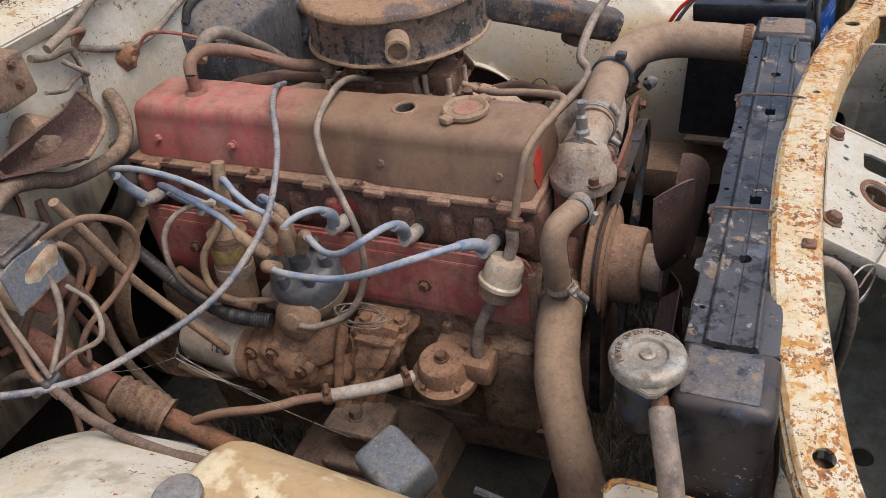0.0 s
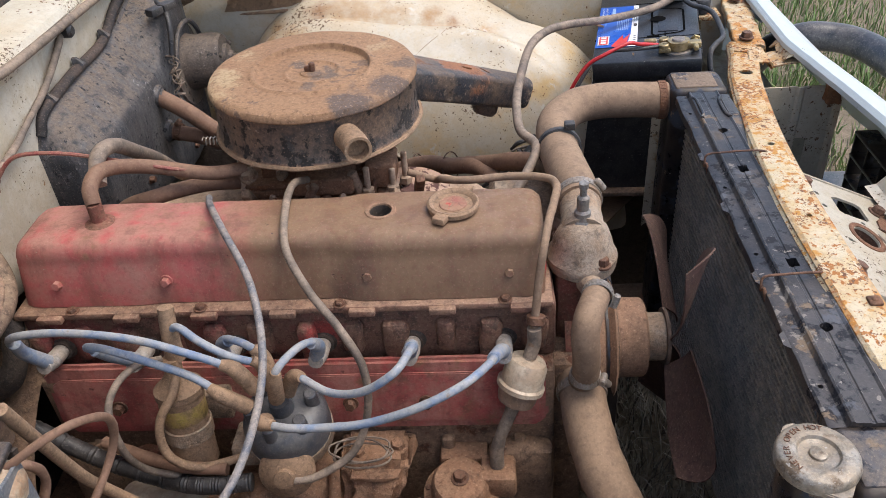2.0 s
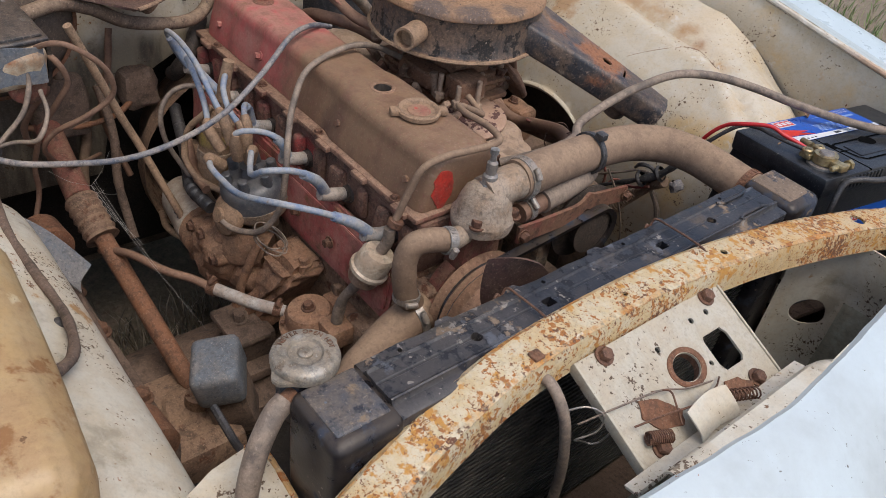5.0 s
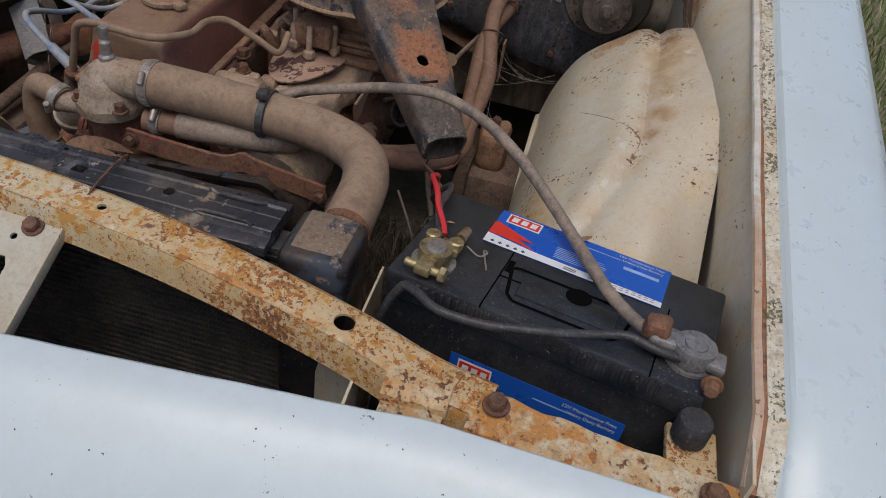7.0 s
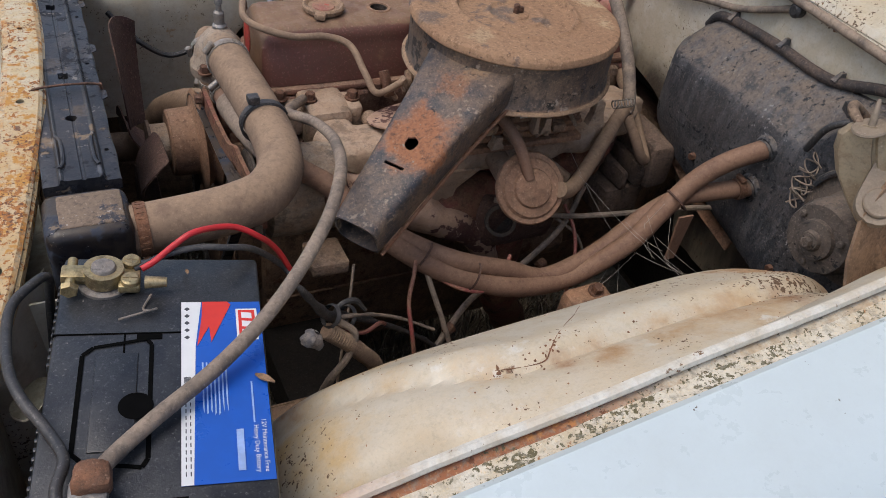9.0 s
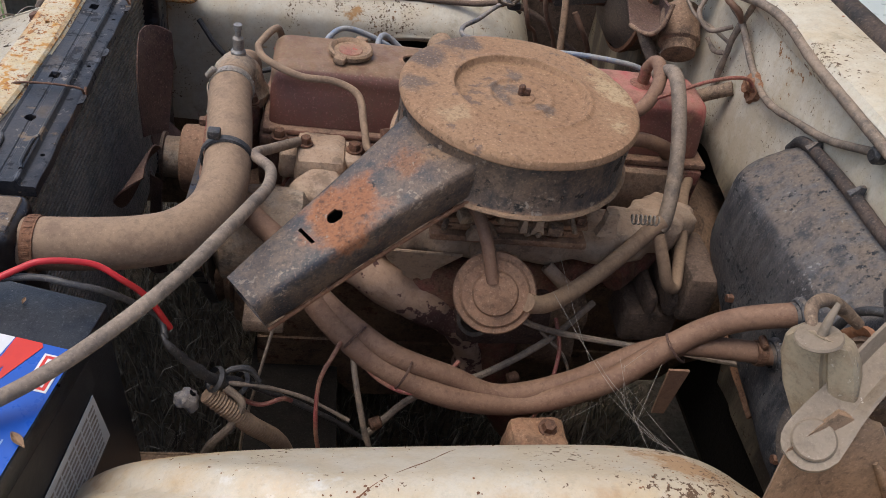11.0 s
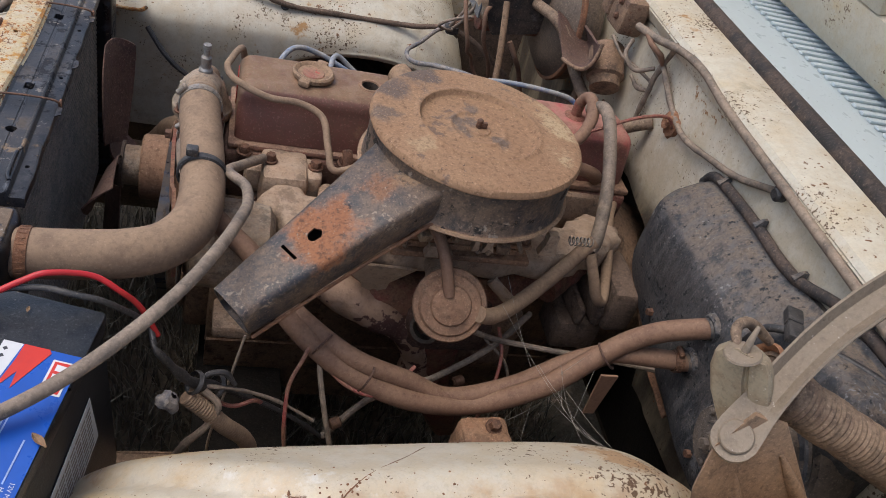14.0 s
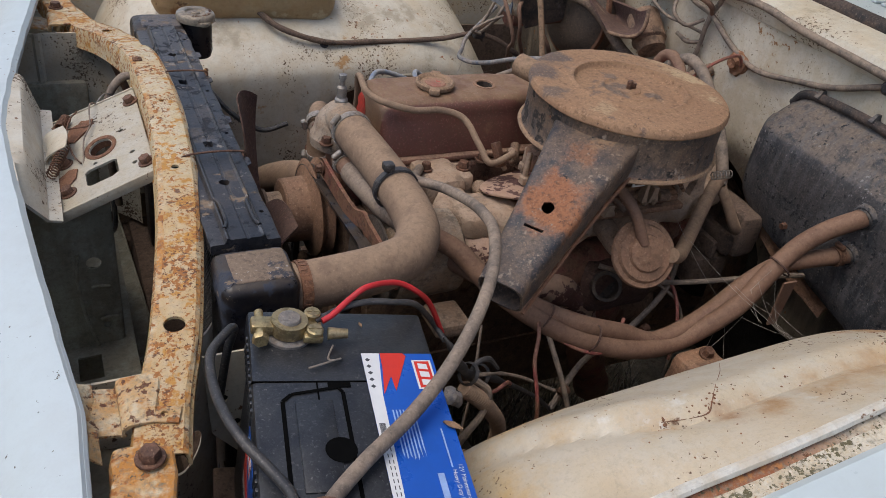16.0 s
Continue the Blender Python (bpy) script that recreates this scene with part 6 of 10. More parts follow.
    add_lathe(b, (0.125, -0.004, 0.678), (1, 0, 0), [(0.055, 0), (0.055, 0.02), (0.036, 0.03), (0.030, 0.05), (0, 0.05)], 28)
    add_tube(b, [(0.135, -0.02, 0.672), (0.138, -0.055, 0.672), (0.141, -0.086, 0.669)], [0.026, 0.023, 0.022], 18)
    add_box(b, 0.115, 0.155, -0.028, 0.038, 0.68, 0.80, 0.008)
    roughen(b, 0.0012, 50)
    part("water_pump", b, "iron_red", t)
    b = fresh()
    add_lathe(b, (0.146, 0.002, 0.792), (0, 0, 1), [(0, 0), (0.040, 0), (0.041, 0.008), (0.041, 0.014), (0.037, 0.019), (0.034, 0.033), (0.028, 0.047), (0.020, 0.056), (0.0, 0.060)], 28)
    add_tube(b, [(0.146, 0.0, 0.832), (0.147, 0.03, 0.838), (0.148, 0.062, 0.842)], [0.026, 0.024, 0.0235], 20)
    add_tube(b, [(0.150, -0.030, 0.788), (0.158, -0.064, 0.790)], 0.014, 16)
    roughen(b, 0.001, 50)
    th = part("thermostat_housing", b, "alloy", t, "dust-caked alloy thermostat housing")
    b = fresh()
    add_lathe(b, (0.145, 0.004, 0.846), (0, 0, 1), [(0.012, 0), (0.012, 0.004), (0.0105, 0.006)], 6)
    add_lathe(b, (0.145, 0.004, 0.852), (0, 0, 1), [(0.0095, 0), (0.0095, 0.010), (0.007, 0.013), (0.007, 0.028), (0.004, 0.031), (0.004, 0.040), (0.0055, 0.041), (0.0055, 0.047), (0, 0.049)], 16)
    part("temperature_sender", b, "lead_post", t, "grey steel temperature sender")
    for x, y in ((0.166, -0.026), (0.124, 0.036), (0.172, 0.030)):
        b = fresh()
        add_hex(b, (x, y, 0.806), (0, 0, 1), 0.0075, 0.012)
        part("housing_bolt", b, "bolt", th)
    # fan and pulleys
    b = fresh()
    add_lathe(b, (0.160, -0.006, 0.678), (1, 0, 0), [(0, 0), (0.072, 0), (0.076, 0.003), (0.066, 0.011), (0.066, 0.014), (0.076, 0.022), (0.072, 0.025), (0.054, 0.027), (0.050, 0.030), (0.049, 0.062), (0.046, 0.065), (0.030, 0.066), (0, 0.066)], 40)
    part("fan_pulley", b, "diaphragm", t, "dust-brown water pump pulley drum")
    b = fresh()
    add_cyl(b, (0.224, -0.006, 0.678), (0.250, -0.006, 0.678), 0.030, seg=28)
    part("fan_spacer", b, "alloy", t, "pale alloy fan spacer")
    b = fresh()
    add_lathe(b, (0.249, -0.006, 0.678), (1, 0, 0), [(0, 0), (0.036, 0), (0.036, 0.004), (0.02, 0.006), (0, 0.006)], 28)
    fan = part("fan", b, "under", t, "four-bladed brown steel fan")
    for k in range(4):
        m = Matrix.Translation((0.262, -0.006, 0.678)) @ Matrix.Rotation(k * math.pi / 2 + 0.35, 4, "X")
        b = fresh()
        add_sheet(b, lambda u, v: m @ Vector(((v - 0.5) * (0.024 + 0.012 * u) + 0.006 * math.sin(v * 3.1), (v - 0.5) * (0.040 + 0.040 * math.sin(u * 2.6)) * (1 - 0.45 * u**6), 0.03 + 0.152 * u - 0.01 * u * (2 * v - 1) ** 2)), 14, 6, 0.002)
        part("blade", b, "rust_dark", fan)
    b = fresh()
    add_lathe(b, (0.150, -0.004, 0.50), (1, 0, 0), [(0, 0), (0.075, 0), (0.08, 0.004), (0.072, 0.014), (0.08, 0.026), (0.05, 0.03), (0, 0.03)], 36)
    part("crank_pulley", b, "iron", t)
    # fan belt round the three pulleys
    ring = []
    for cy, cz, r, a0, a1 in ((-0.004, 0.50, 0.077, 185, 330), (0.205, 0.725, 0.036, -40, 75), (-0.006, 0.678, 0.064, 80, 190)):
        for k in range(9):
            q = radians(a0 + (a1 - a0) * k / 8)
            ring.append((cy + r * math.cos(q), cz + r * math.sin(q)))
    b = fresh()
    secs = []
    for i, (y, z) in enumerate(ring + ring[:1]):
        p, q = ring[i % len(ring) - 1], ring[(i + 1) % len(ring)]
        d = Vector((q[0] - p[0], q[1] - p[1])).normalized()
        n = Vector((d.y, -d.x))
        secs.append([(0.168 + a, y + n.x * o, z + n.y * o) for a, o in ((0.006, -0.004), (0.016, -0.004), (0.018, 0.004), (0.004, 0.004))])
    add_loft(b, secs, caps=False)
    part("fan_belt", b, "tank", t, "dusty black fan belt")
    # alternator with its slotted bracket
    b = fresh()
    add_lathe(b, (0.04, 0.205, 0.725), (1, 0, 0), [(0, 0), (0.045, 0), (0.058, 0.008), (0.060, 0.06), (0.058, 0.10), (0.04, 0.11), (0, 0.11)], 30)
    add_box(b, 0.05, 0.14, 0.14, 0.17, 0.62, 0.70, 0.006)
    part("alternator", b, "alloy", t)
    b = fresh()
    add_lathe(b, (0.152, 0.205, 0.725), (1, 0, 0), [(0, 0), (0.060, 0.0), (0.060, 0.003), (0.034, 0.010), (0.034, 0.016), (0.040, 0.026), (0.030, 0.028), (0, 0.028)], 34)
    part("alternator_pulley", b, "dark", t, "dusty grey alternator pulley and fan")
    b = fresh()
    pts = [(0.178, 0.040, 0.777), (0.176, 0.10, 0.772), (0.172, 0.16, 0.768), (0.168, 0.185, 0.776), (0.166, 0.20, 0.770), (0.160, 0.25, 0.757), (0.158, 0.288, 0.750)]
    way = spline(pts, 5)
    add_loft(b, [[p + Vector((a, 0, c)) for a, c in ((-0.0025, -0.013), (0.0025, -0.013), (0.0025, 0.013), (-0.0025, 0.013))] for p in way])
    br = part("adjuster_strap", b, "iron_red", t, "brown-red adjuster strap")
    for p in ((0.181, 0.046, 0.777), (0.162, 0.283, 0.751)):
        b = fresh()
        add_hex(b, p, (1, 0, 0), 0.007, 0.010)
        part("bolt", b, "bolt", br)
    # oil pump and filter
    b = fresh()
    add_lathe(b, (-0.236, -0.085, 0.552), (0, -1, 0.06), [(0.045, 0), (0.052, 0.03), (0.056, 0.07), (0.055, 0.10), (0.050, 0.116), (0.040, 0.124), (0.022, 0.129), (0, 0.130)], 40, squash=0.9)
    add_tube(b, [(-0.265, -0.15, 0.565), (-0.21, -0.165, 0.585), (-0.165, -0.13, 0.58)], [0.034, 0.036, 0.03], 20)
    add_tube(b, [(-0.22, -0.17, 0.52), (-0.17, -0.15, 0.535), (-0.14, -0.11, 0.55)], [0.026, 0.030, 0.03], 20)
    roughen(b, 0.007, 30, 1)
    bosses = []
    for x, z in ((-0.272, 0.582), (-0.235, 0.590), (-0.196, 0.566), (-0.268, 0.526), (-0.215, 0.520)):
        bosses.append(add_cyl(fresh(), (x, -0.15, z), (x, -0.206, z + 0.006), 0.014, 0.012, 16, 0.003))
    add_lathe(b, (-0.298, -0.176, 0.557), (1, 0, 0), [(0.043, 0), (0.043, 0.012), (0.038, 0.014), (0.038, 0.02), (0.043, 0.022), (0.03, 0.036), (0, 0.04)], 26)
    pump = part("oil_pump", b, "pump", t, "rust-brown oil pump housing")
    for k in bosses:
        part("boss", k, "pump", pump)
    for x, z in ((-0.272, 0.588), (-0.235, 0.596), (-0.196, 0.572), (-0.268, 0.532), (-0.215, 0.526)):
        b = fresh()
        add_hex(b, (x, -0.206, z), (0, -1, 0.1), 0.008, 0.008)
        part("bolt", b, "bolt", pump)
    b = fresh()
    a = Vector((-0.295, -0.178, 0.557))
    add_lathe(b, a, (-0.135, 0.022, -0.010), [(0, 0), (0.030, 0), (0.040, 0.004), (0.041, 0.01), (0.041, 0.105), (0.037, 0.118), (0.030, 0.124), (0, 0.126)], 32)
    f = part("oil_filter", b, "oil_filter", t, "white spin-on oil filter, grimy")
    for k, (h, w) in enumerate(((0.022, 0.004), (0.033, 0.009), (0.048, 0.003))):
        b = fresh()
        d = Vector((-0.135, 0.022, -0.010)).normalized()
        add_box(b, -w / 2, w / 2, -0.006, 0.006, -0.0004, 0.0004, 0, Matrix.Translation(a + d * (h + w / 2) + Vector((0, -0.033, 0.0245))) @ Matrix.Rotation(radians(53), 4, "X"))
        part("print", b, "ink", f, "small dark print")
    # ignition coil and distributor
    b = fresh()
    add_lathe(b, (-0.310, -0.150, 0.632), (0.0, 0.13, 1), [(0, 0), (0.021, 0), (0.025, 0.004), (0.025, 0.100), (0.027, 0.102), (0.027, 0.110), (0.020, 0.115), (0.010, 0.130), (0.010, 0.148), (0, 0.148)], 28)
    coil = part("ignition_coil", b, "boot", t, "dust-coated ignition coil")
    b = fresh()
    add_lathe(b, (-0.310, -0.1415, 0.702), (0.0, 0.13, 1), [(0.0252, 0), (0.0256, 0.001), (0.0256, 0.021), (0.0252, 0.022)], 28)
    part("sticker", b, "yellow", coil, "dirty yellow sticker band")
    b = fresh()
    add_lathe(b, (-0.310, -0.1445, 0.674), (0.0, 0.13, 1), [(0.0252, 0), (0.0272, 0.001), (0.0272, 0.018), (0.0252, 0.019)], 28)
    add_box(b, -0.345, -0.27, -0.112, -0.09, 0.66, 0.70, 0.003)
    part("strap", b, "alloy", coil)
    axis = Vector((0.0, -0.20, 1)).normalized()
    o = Vector((-0.198, -0.122, 0.612))
    b = fresh()
    add_lathe(b, o, axis, [(0, 0), (0.026, 0), (0.030, 0.03), (0.046, 0.036), (0.050, 0.042), (0.050, 0.056), (0, 0.056)], 30)
    add_box(b, -0.262, -0.225, -0.165, -0.12, 0.636, 0.668, 0.006)
    dist = part("distributor", b, "alloy", t)
    b = fresh()
    add_lathe(b, o + axis * 0.056, axis, [(0.049, 0), (0.049, 0.022), (0.045, 0.034), (0.036, 0.040), (0.014, 0.042), (0.012, 0.060), (0, 0.060)], 32)
    towers = []
    for k in range(6):
        q = k / 6 * math.tau + 0.3
        u, w = Vector((1, 0, 0)), axis.cross(Vector((1, 0, 0)))
        p = o + axis * 0.085 + (u * math.cos(q) + w * math.sin(q)) * 0.034
        towers.append(add_cyl(fresh(), p, p + axis * 0.028, 0.0085, 0.0075, 14))
    part("distributor_cap", b, "dist", dist, "dark smoky distributor cap with six towers")
    for k in towers:
        part("tower", k, "dist", dist)
    b = fresh()
    add_lathe(b, (-0.196, -0.168, 0.645), (0.05, -1, 0.35), [(0, 0), (0.022, 0), (0.031, 0.006), (0.032, 0.012), (0.031, 0.018), (0.020, 0.026), (0.012, 0.028), (0.011, 0.033), (0.006, 0.034), (0, 0.034)], 30)
    add_tube(b, [(-0.20, -0.14, 0.648), (-0.196, -0.17, 0.645)], 0.012, 12)
    part("vacuum_advance", b, "boot", dist, "round vacuum advance unit, tan with dust")
    # fuel pump and engine mount tower
    b = fresh()
    add_lathe(b, (-0.004, -0.150, 0.548), (0, -0.12, 1), [(0, 0), (0.034, 0), (0.043, 0.006), (0.045, 0.018), (0.045, 0.022), (0.036, 0.027), (0.034, 0.034), (0.034, 0.044), (0.030, 0.050), (0.012, 0.053), (0, 0.053)], 34)
    add_box(b, 0.02, 0.062, -0.16, -0.12, 0.565, 0.60, 0.006)
    add_tube(b, [(-0.03, -0.168, 0.566), (-0.058, -0.178, 0.572)], 0.007, 12)
    add_box(b, -0.03, 0.03, -0.12, -0.09, 0.53, 0.59, 0.006)
    fp = part("fuel_pump", b, "pump", t, "rust-brown mechanical fuel pump")
    b = fresh()
    add_hex(b, (-0.004, -0.1565, 0.600), (0, -0.12, 1), 0.008, 0.010)
    part("bolt", b, "bolt", fp)
    for k in range(5):
        q = k / 5 * math.tau + 0.5
        b = fresh()
        add_hex(b, (-0.004 + 0.039 * math.cos(q), -0.153 + 0.039 * math.sin(q), 0.5705), (0, -0.12, 1), 0.0045, 0.005, False)
        part("screw", b, "bolt", fp)
    b = fresh()
    add_loft(b, [[(x0, -0.085, z), (x1, -0.085, z), (x1 - 0.004, y, z - 0.006), (x0 + 0.004, y, z - 0.006)] for x0, x1, y, z in ((-0.150, -0.058, -0.150, 0.618), (-0.146, -0.062, -0.160, 0.598), (-0.150, -0.085, -0.172, 0.560), (-0.160, -0.110, -0.188, 0.520), (-0.158, -0.112, -0.192, 0.470))])
    bmesh.ops.bevel(b, geom=b.edges[:], offset=0.012, segments=4, affect="EDGES")
    roughen(b, 0.006, 34, 3)
    add_tube(b, [(-0.150, -0.150, 0.622), (-0.152, -0.166, 0.59), (-0.156, -0.180, 0.55), (-0.158, -0.192, 0.50)], [0.006, 0.007, 0.007, 0.008], 10)
    add_cyl(b, (-0.078, -0.10, 0.600), (-0.078, -0.128, 0.606), 0.013, 0.011, 18, 0.002)
    add_cyl(b, (-0.125, -0.128, 0.60), (-0.125, -0.131, 0.617), 0.018, 0.015, 18, 0.003)
    for x, y in ((-0.125, -0.128), (-0.078, -0.118)):
        add_hex(b, (x, y, 0.612), (0, -0.2, 1), 0.009, 0.012)
    part("mount_tower", b, "pump", t, "cast engine mount tower")
    b = fresh()
    add_box(b, -0.165, -0.075, -0.235, -0.175, 0.490, 0.502, 0.004)
    add_box(b, -0.150, -0.085, -0.225, -0.160, 0.440, 0.492, 0.010)
    add_box(b, -0.170, -0.06, -0.25, -0.17, 0.425, 0.445, 0.004)
    add_hex(b, (-0.125, -0.205, 0.500), (0, 0, 1), 0.010, 0.016)
    roughen(b, 0.0015, 40)
    part("engine_mount", b, "under", t)
    # inlet and exhaust side
    b = fresh()
    way = spline([(0.045, 0.150, 0.758), (0.0, 0.185, 0.760), (-0.06, 0.207, 0.760), (-0.12, 0.216, 0.760), (-0.20, 0.218, 0.762), (-0.29, 0.212, 0.762), (-0.36, 0.200, 0.760), (-0.42, 0.172, 0.758), (-0.452, 0.135, 0.755)], 5)
    secs = []
    for k, c in enumerate(way):
        d = (way[min(k + 1, len(way) - 1)] - way[max(k - 1, 0)]).normalized()
        o = Vector((-d.y, d.x, 0)).normalized()
        o = o if o.y > 0 else -o
        w, h = 0.036 + 0.004 * math.sin(k * 1.7), 0.024 + 0.003 * math.sin(k * 0.9 + 1)
        secs.append([c + o * w * math.copysign(abs(math.cos(q)) ** 0.5, math.cos(q)) + Vector((0, 0, h * math.copysign(abs(math.sin(q)) ** 0.5, math.sin(q)))) for q in [t / 16 * math.tau for t in range(16)]])
    add_loft(b, secs)
    add_tube(b, [(-0.20, 0.085, 0.752), (-0.19, 0.15, 0.760), (-0.18, 0.205, 0.764)], [0.036, 0.034, 0.030], 18)
    roughen(b, 0.0035, 38, 1)
    man = part("intake_manifold", b, "runner", t, "dust-covered alloy intake manifold")
    for x in (0.030, -0.20, -0.43):
        b = fresh()
        add_box(b, x - 0.048, x + 0.048, 0.078, 0.094, 0.712, 0.786, 0.006)
        roughen(b, 0.002, 45, 1)
        part("port_flange", b, "manifold", man)
    b = fresh()
    add_box(b, -0.002, 0.062, 0.070, 0.145, 0.735, 0.796, 0.010)
    add_box(b, -0.022, 0.004, 0.082, 0.130, 0.745, 0.790, 0.006)
    add_box(b, 0.058, 0.082, 0.078, 0.120, 0.748, 0.786, 0.006)
    roughen(b, 0.002, 45, 2)
    part("water_heated_end", b, "runner", man, "blocky tan end casting")
    for x, y, z, r in ((-0.055, 0.085, 0.788, 0.009), (0.085, 0.085, 0.788, 0.008), (0.050, 0.11, 0.797, 0.007), (-0.012, 0.105, 0.790, 0.008), (-0.115, 0.262, 0.806, 0.008), (-0.25, 0.262, 0.806, 0.008), (-0.35, 0.085, 0.790, 0.008)):
        b = fresh()
        add_hex(b, (x, y, z), (0, 0, 1), r, 0.012)
        part("bolt", b, "bolt", man)
    b = fresh()
    add_lathe(b, (-0.030, 0.128, 0.77), (0.1, 1, 0.1), [(0.012, 0), (0.012, 0.022), (0.009, 0.024), (0, 0.024)], 14)
    part("plug", b, "manifold", man)
    # exhaust manifold below, its branches meeting in a heavy down pipe
    b = fresh()
    for x in (0.055, -0.07, -0.19, -0.31, -0.45):
        add_tube(b, [(x, 0.088, 0.712), (x * 0.92 - 0.015, 0.15, 0.705), (x * 0.7 - 0.05, 0.20, 0.690)], [0.027, 0.025, 0.026], 14, wobble=0.08)
    add_tube(b, [(0.0, 0.185, 0.695), (-0.08, 0.215, 0.690), (-0.17, 0.225, 0.670), (-0.27, 0.215, 0.690), (-0.38, 0.175, 0.700)], [0.028, 0.034, 0.042, 0.034, 0.028], 18, wobble=0.1)
    add_tube(b, [(-0.20, 0.225, 0.66), (-0.215, 0.235, 0.60), (-0.23, 0.225, 0.50), (-0.30, 0.20, 0.36)], [0.045, 0.038, 0.032, 0.03], 16)
    roughen(b, 0.004, 35, 1)
    exh = part("exhaust_manifold", b, "iron_red", t, "rust-brown exhaust manifold")
    b = fresh()
    add_box(b, -0.275, -0.150, 0.205, 0.285, 0.625, 0.700, 0.016)
    roughen(b, 0.004, 30, 2)
    part("shroud", b, "rust_dark", exh, "dark rust-scaled hot air shroud")
    b = fresh()
    add_tube(b, [(-0.205, 0.245, 0.650), (-0.185, 0.270, 0.668), (-0.168, 0.300, 0.690)], [0.024, 0.023, 0.022], 24, open_ends=True)
    part("hot_air_stub", b, "dark", exh, "open pipe stub on the exhaust manifold")
    # front runner, pale and flaking to bare dark metal
    b = fresh()
    add_tube(b, [(0.050, 0.100, 0.715), (0.035, 0.165, 0.722), (0.000, 0.215, 0.722), (-0.040, 0.240, 0.702), (-0.085, 0.250, 0.676), (-0.130, 0.252, 0.655), (-0.168, 0.252, 0.625), (-0.188, 0.250, 0.580), (-0.195, 0.245, 0.54)], [0.028, 0.028, 0.027, 0.027, 0.027, 0.025, 0.023, 0.023, 0.026], 20, wobble=0.12)
    roughen(b, 0.0025, 40)
    sh = part("front_runner", b, "shield", exh, "tan exhaust runner flaking to dark metal")
    b = fresh()
    m = Matrix.Translation((-0.098, 0.253, 0.744)) @ Matrix.Rotation(radians(180), 4, "Z") @ Matrix.Rotation(radians(-80), 4, "X") @ Matrix.Rotation(radians(180), 4, "Z")
    add_plate(b, [(-0.050, 0.012), (0.050, 0.016), (0.040, -0.006), (0.020, -0.026), (0.014, -0.046), (0.006, -0.054), (-0.008, -0.054), (-0.016, -0.046), (-0.018, -0.022)], 0.004, 0.001, m)
    tab = part("tab", b, "runner", sh, "three-cornered tab with a bolt hole")
    c = fresh()
    add_cyl(c, m @ Vector((0.0, -0.042, -0.02)), m @ Vector((0.0, -0.042, 0.02)), 0.005, seg=14)
    cut(tab, c)
    b = fresh()
    def fork(u, v):
        q = (u - 0.5) * 4.4
        r = 0.012 + 0.060 * v
        return Vector((-0.088 + r * math.cos(q) * 1.05, 0.172 + r * math.sin(q) * 0.72, 0.797 + 0.010 * math.sin(q * 1.5) * v - 0.008 * v))
    add_sheet(b, fork, 26, 5, 0.0025)
    part("splash_plate", b, "shield", exh, "bent tan plate below the carburettor")
    # round vacuum diaphragm
    b = fresh()
    ax = (0.12, 0.72, 0.55)
    add_lathe(b, (-0.172, 0.335, 0.772), ax, [(0, 0), (0.03, 0), (0.044, 0.004), (0.047, 0.009), (0.047, 0.012), (0.0455, 0.014), (0.040, 0.0145), (0.037, 0.0185), (0.026, 0.0195), (0.024, 0.0235), (0.016, 0.0255), (0, 0.026)], 44)
    for v in b.verts:
        v.co += Vector(ax) * 0.0018 * noise.noise(v.co * 70)
    dia = part("vacuum_diaphragm", b, "diaphragm", t, "round vacuum diaphragm canister caked in clay")
    b = fresh()
    add_tube(b, [(-0.172, 0.335, 0.772), (-0.172, 0.30, 0.755), (-0.17, 0.25, 0.765)], 0.016, 12)
    part("bracket", b, "manifold", dia)
    # carburettor
    b = fresh()
    add_box(b, -0.232, -0.118, 0.165, 0.258, 0.806, 0.828, 0.004)
    add_box(b, -0.224, -0.126, 0.172, 0.250, 0.826, 0.852, 0.007)
    add_box(b, -0.230, -0.120, 0.168, 0.256, 0.850, 0.868, 0.004)
    add_box(b, -0.122, -0.082, 0.150, 0.205, 0.812, 0.846, 0.005)
    add_box(b, -0.266, -0.228, 0.170, 0.226, 0.812, 0.845, 0.005)
    add_box(b, -0.215, -0.135, 0.130, 0.172, 0.815, 0.838, 0.005)
    roughen(b, 0.0016, 60, 1)
    for x0, x1, y1, z0, z1 in ((-0.290, -0.100, 0.272, 0.788, 0.798), (-0.278, -0.110, 0.268, 0.802, 0.812), (-0.286, -0.106, 0.270, 0.815, 0.822)):
        add_box(b, x0, x1, 0.150, y1, z0, z1, 0.003)
    roughen(b, 0.001, 60)
    carb = part("carburettor", b, "pump", t, "dust-covered carburettor under the air cleaner")
    r = random.Random(21)
    for k in range(16):
        b = fresh()
        x, y = -0.275 + 0.0145 * k + 0.006 * r.random(), 0.115 + 0.035 * r.random()
        z = 0.792 + 0.02 * r.random()
        d = Vector((r.uniform(-0.6, 0.6), r.uniform(-0.9, 0.3), r.uniform(0.2, 1))).normalized()
        n = 0.014 + 0.026 * r.random()
        if k % 3 == 0:
            add_box(b, -0.006, 0.006, -0.004 - 0.006 * r.random(), 0.005, 0, n, 0.002, Matrix.Translation((x, y, z)) @ d.to_track_quat("Z", "Y").to_matrix().to_4x4())
        else:
            add_cyl(b, (x, y, z), Vector((x, y, z)) + d * n, 0.003 + 0.004 * r.random(), seg=10)
        part("linkage", b, ("manifold", "iron", "manifold", "bolt")[k % 4], carb)
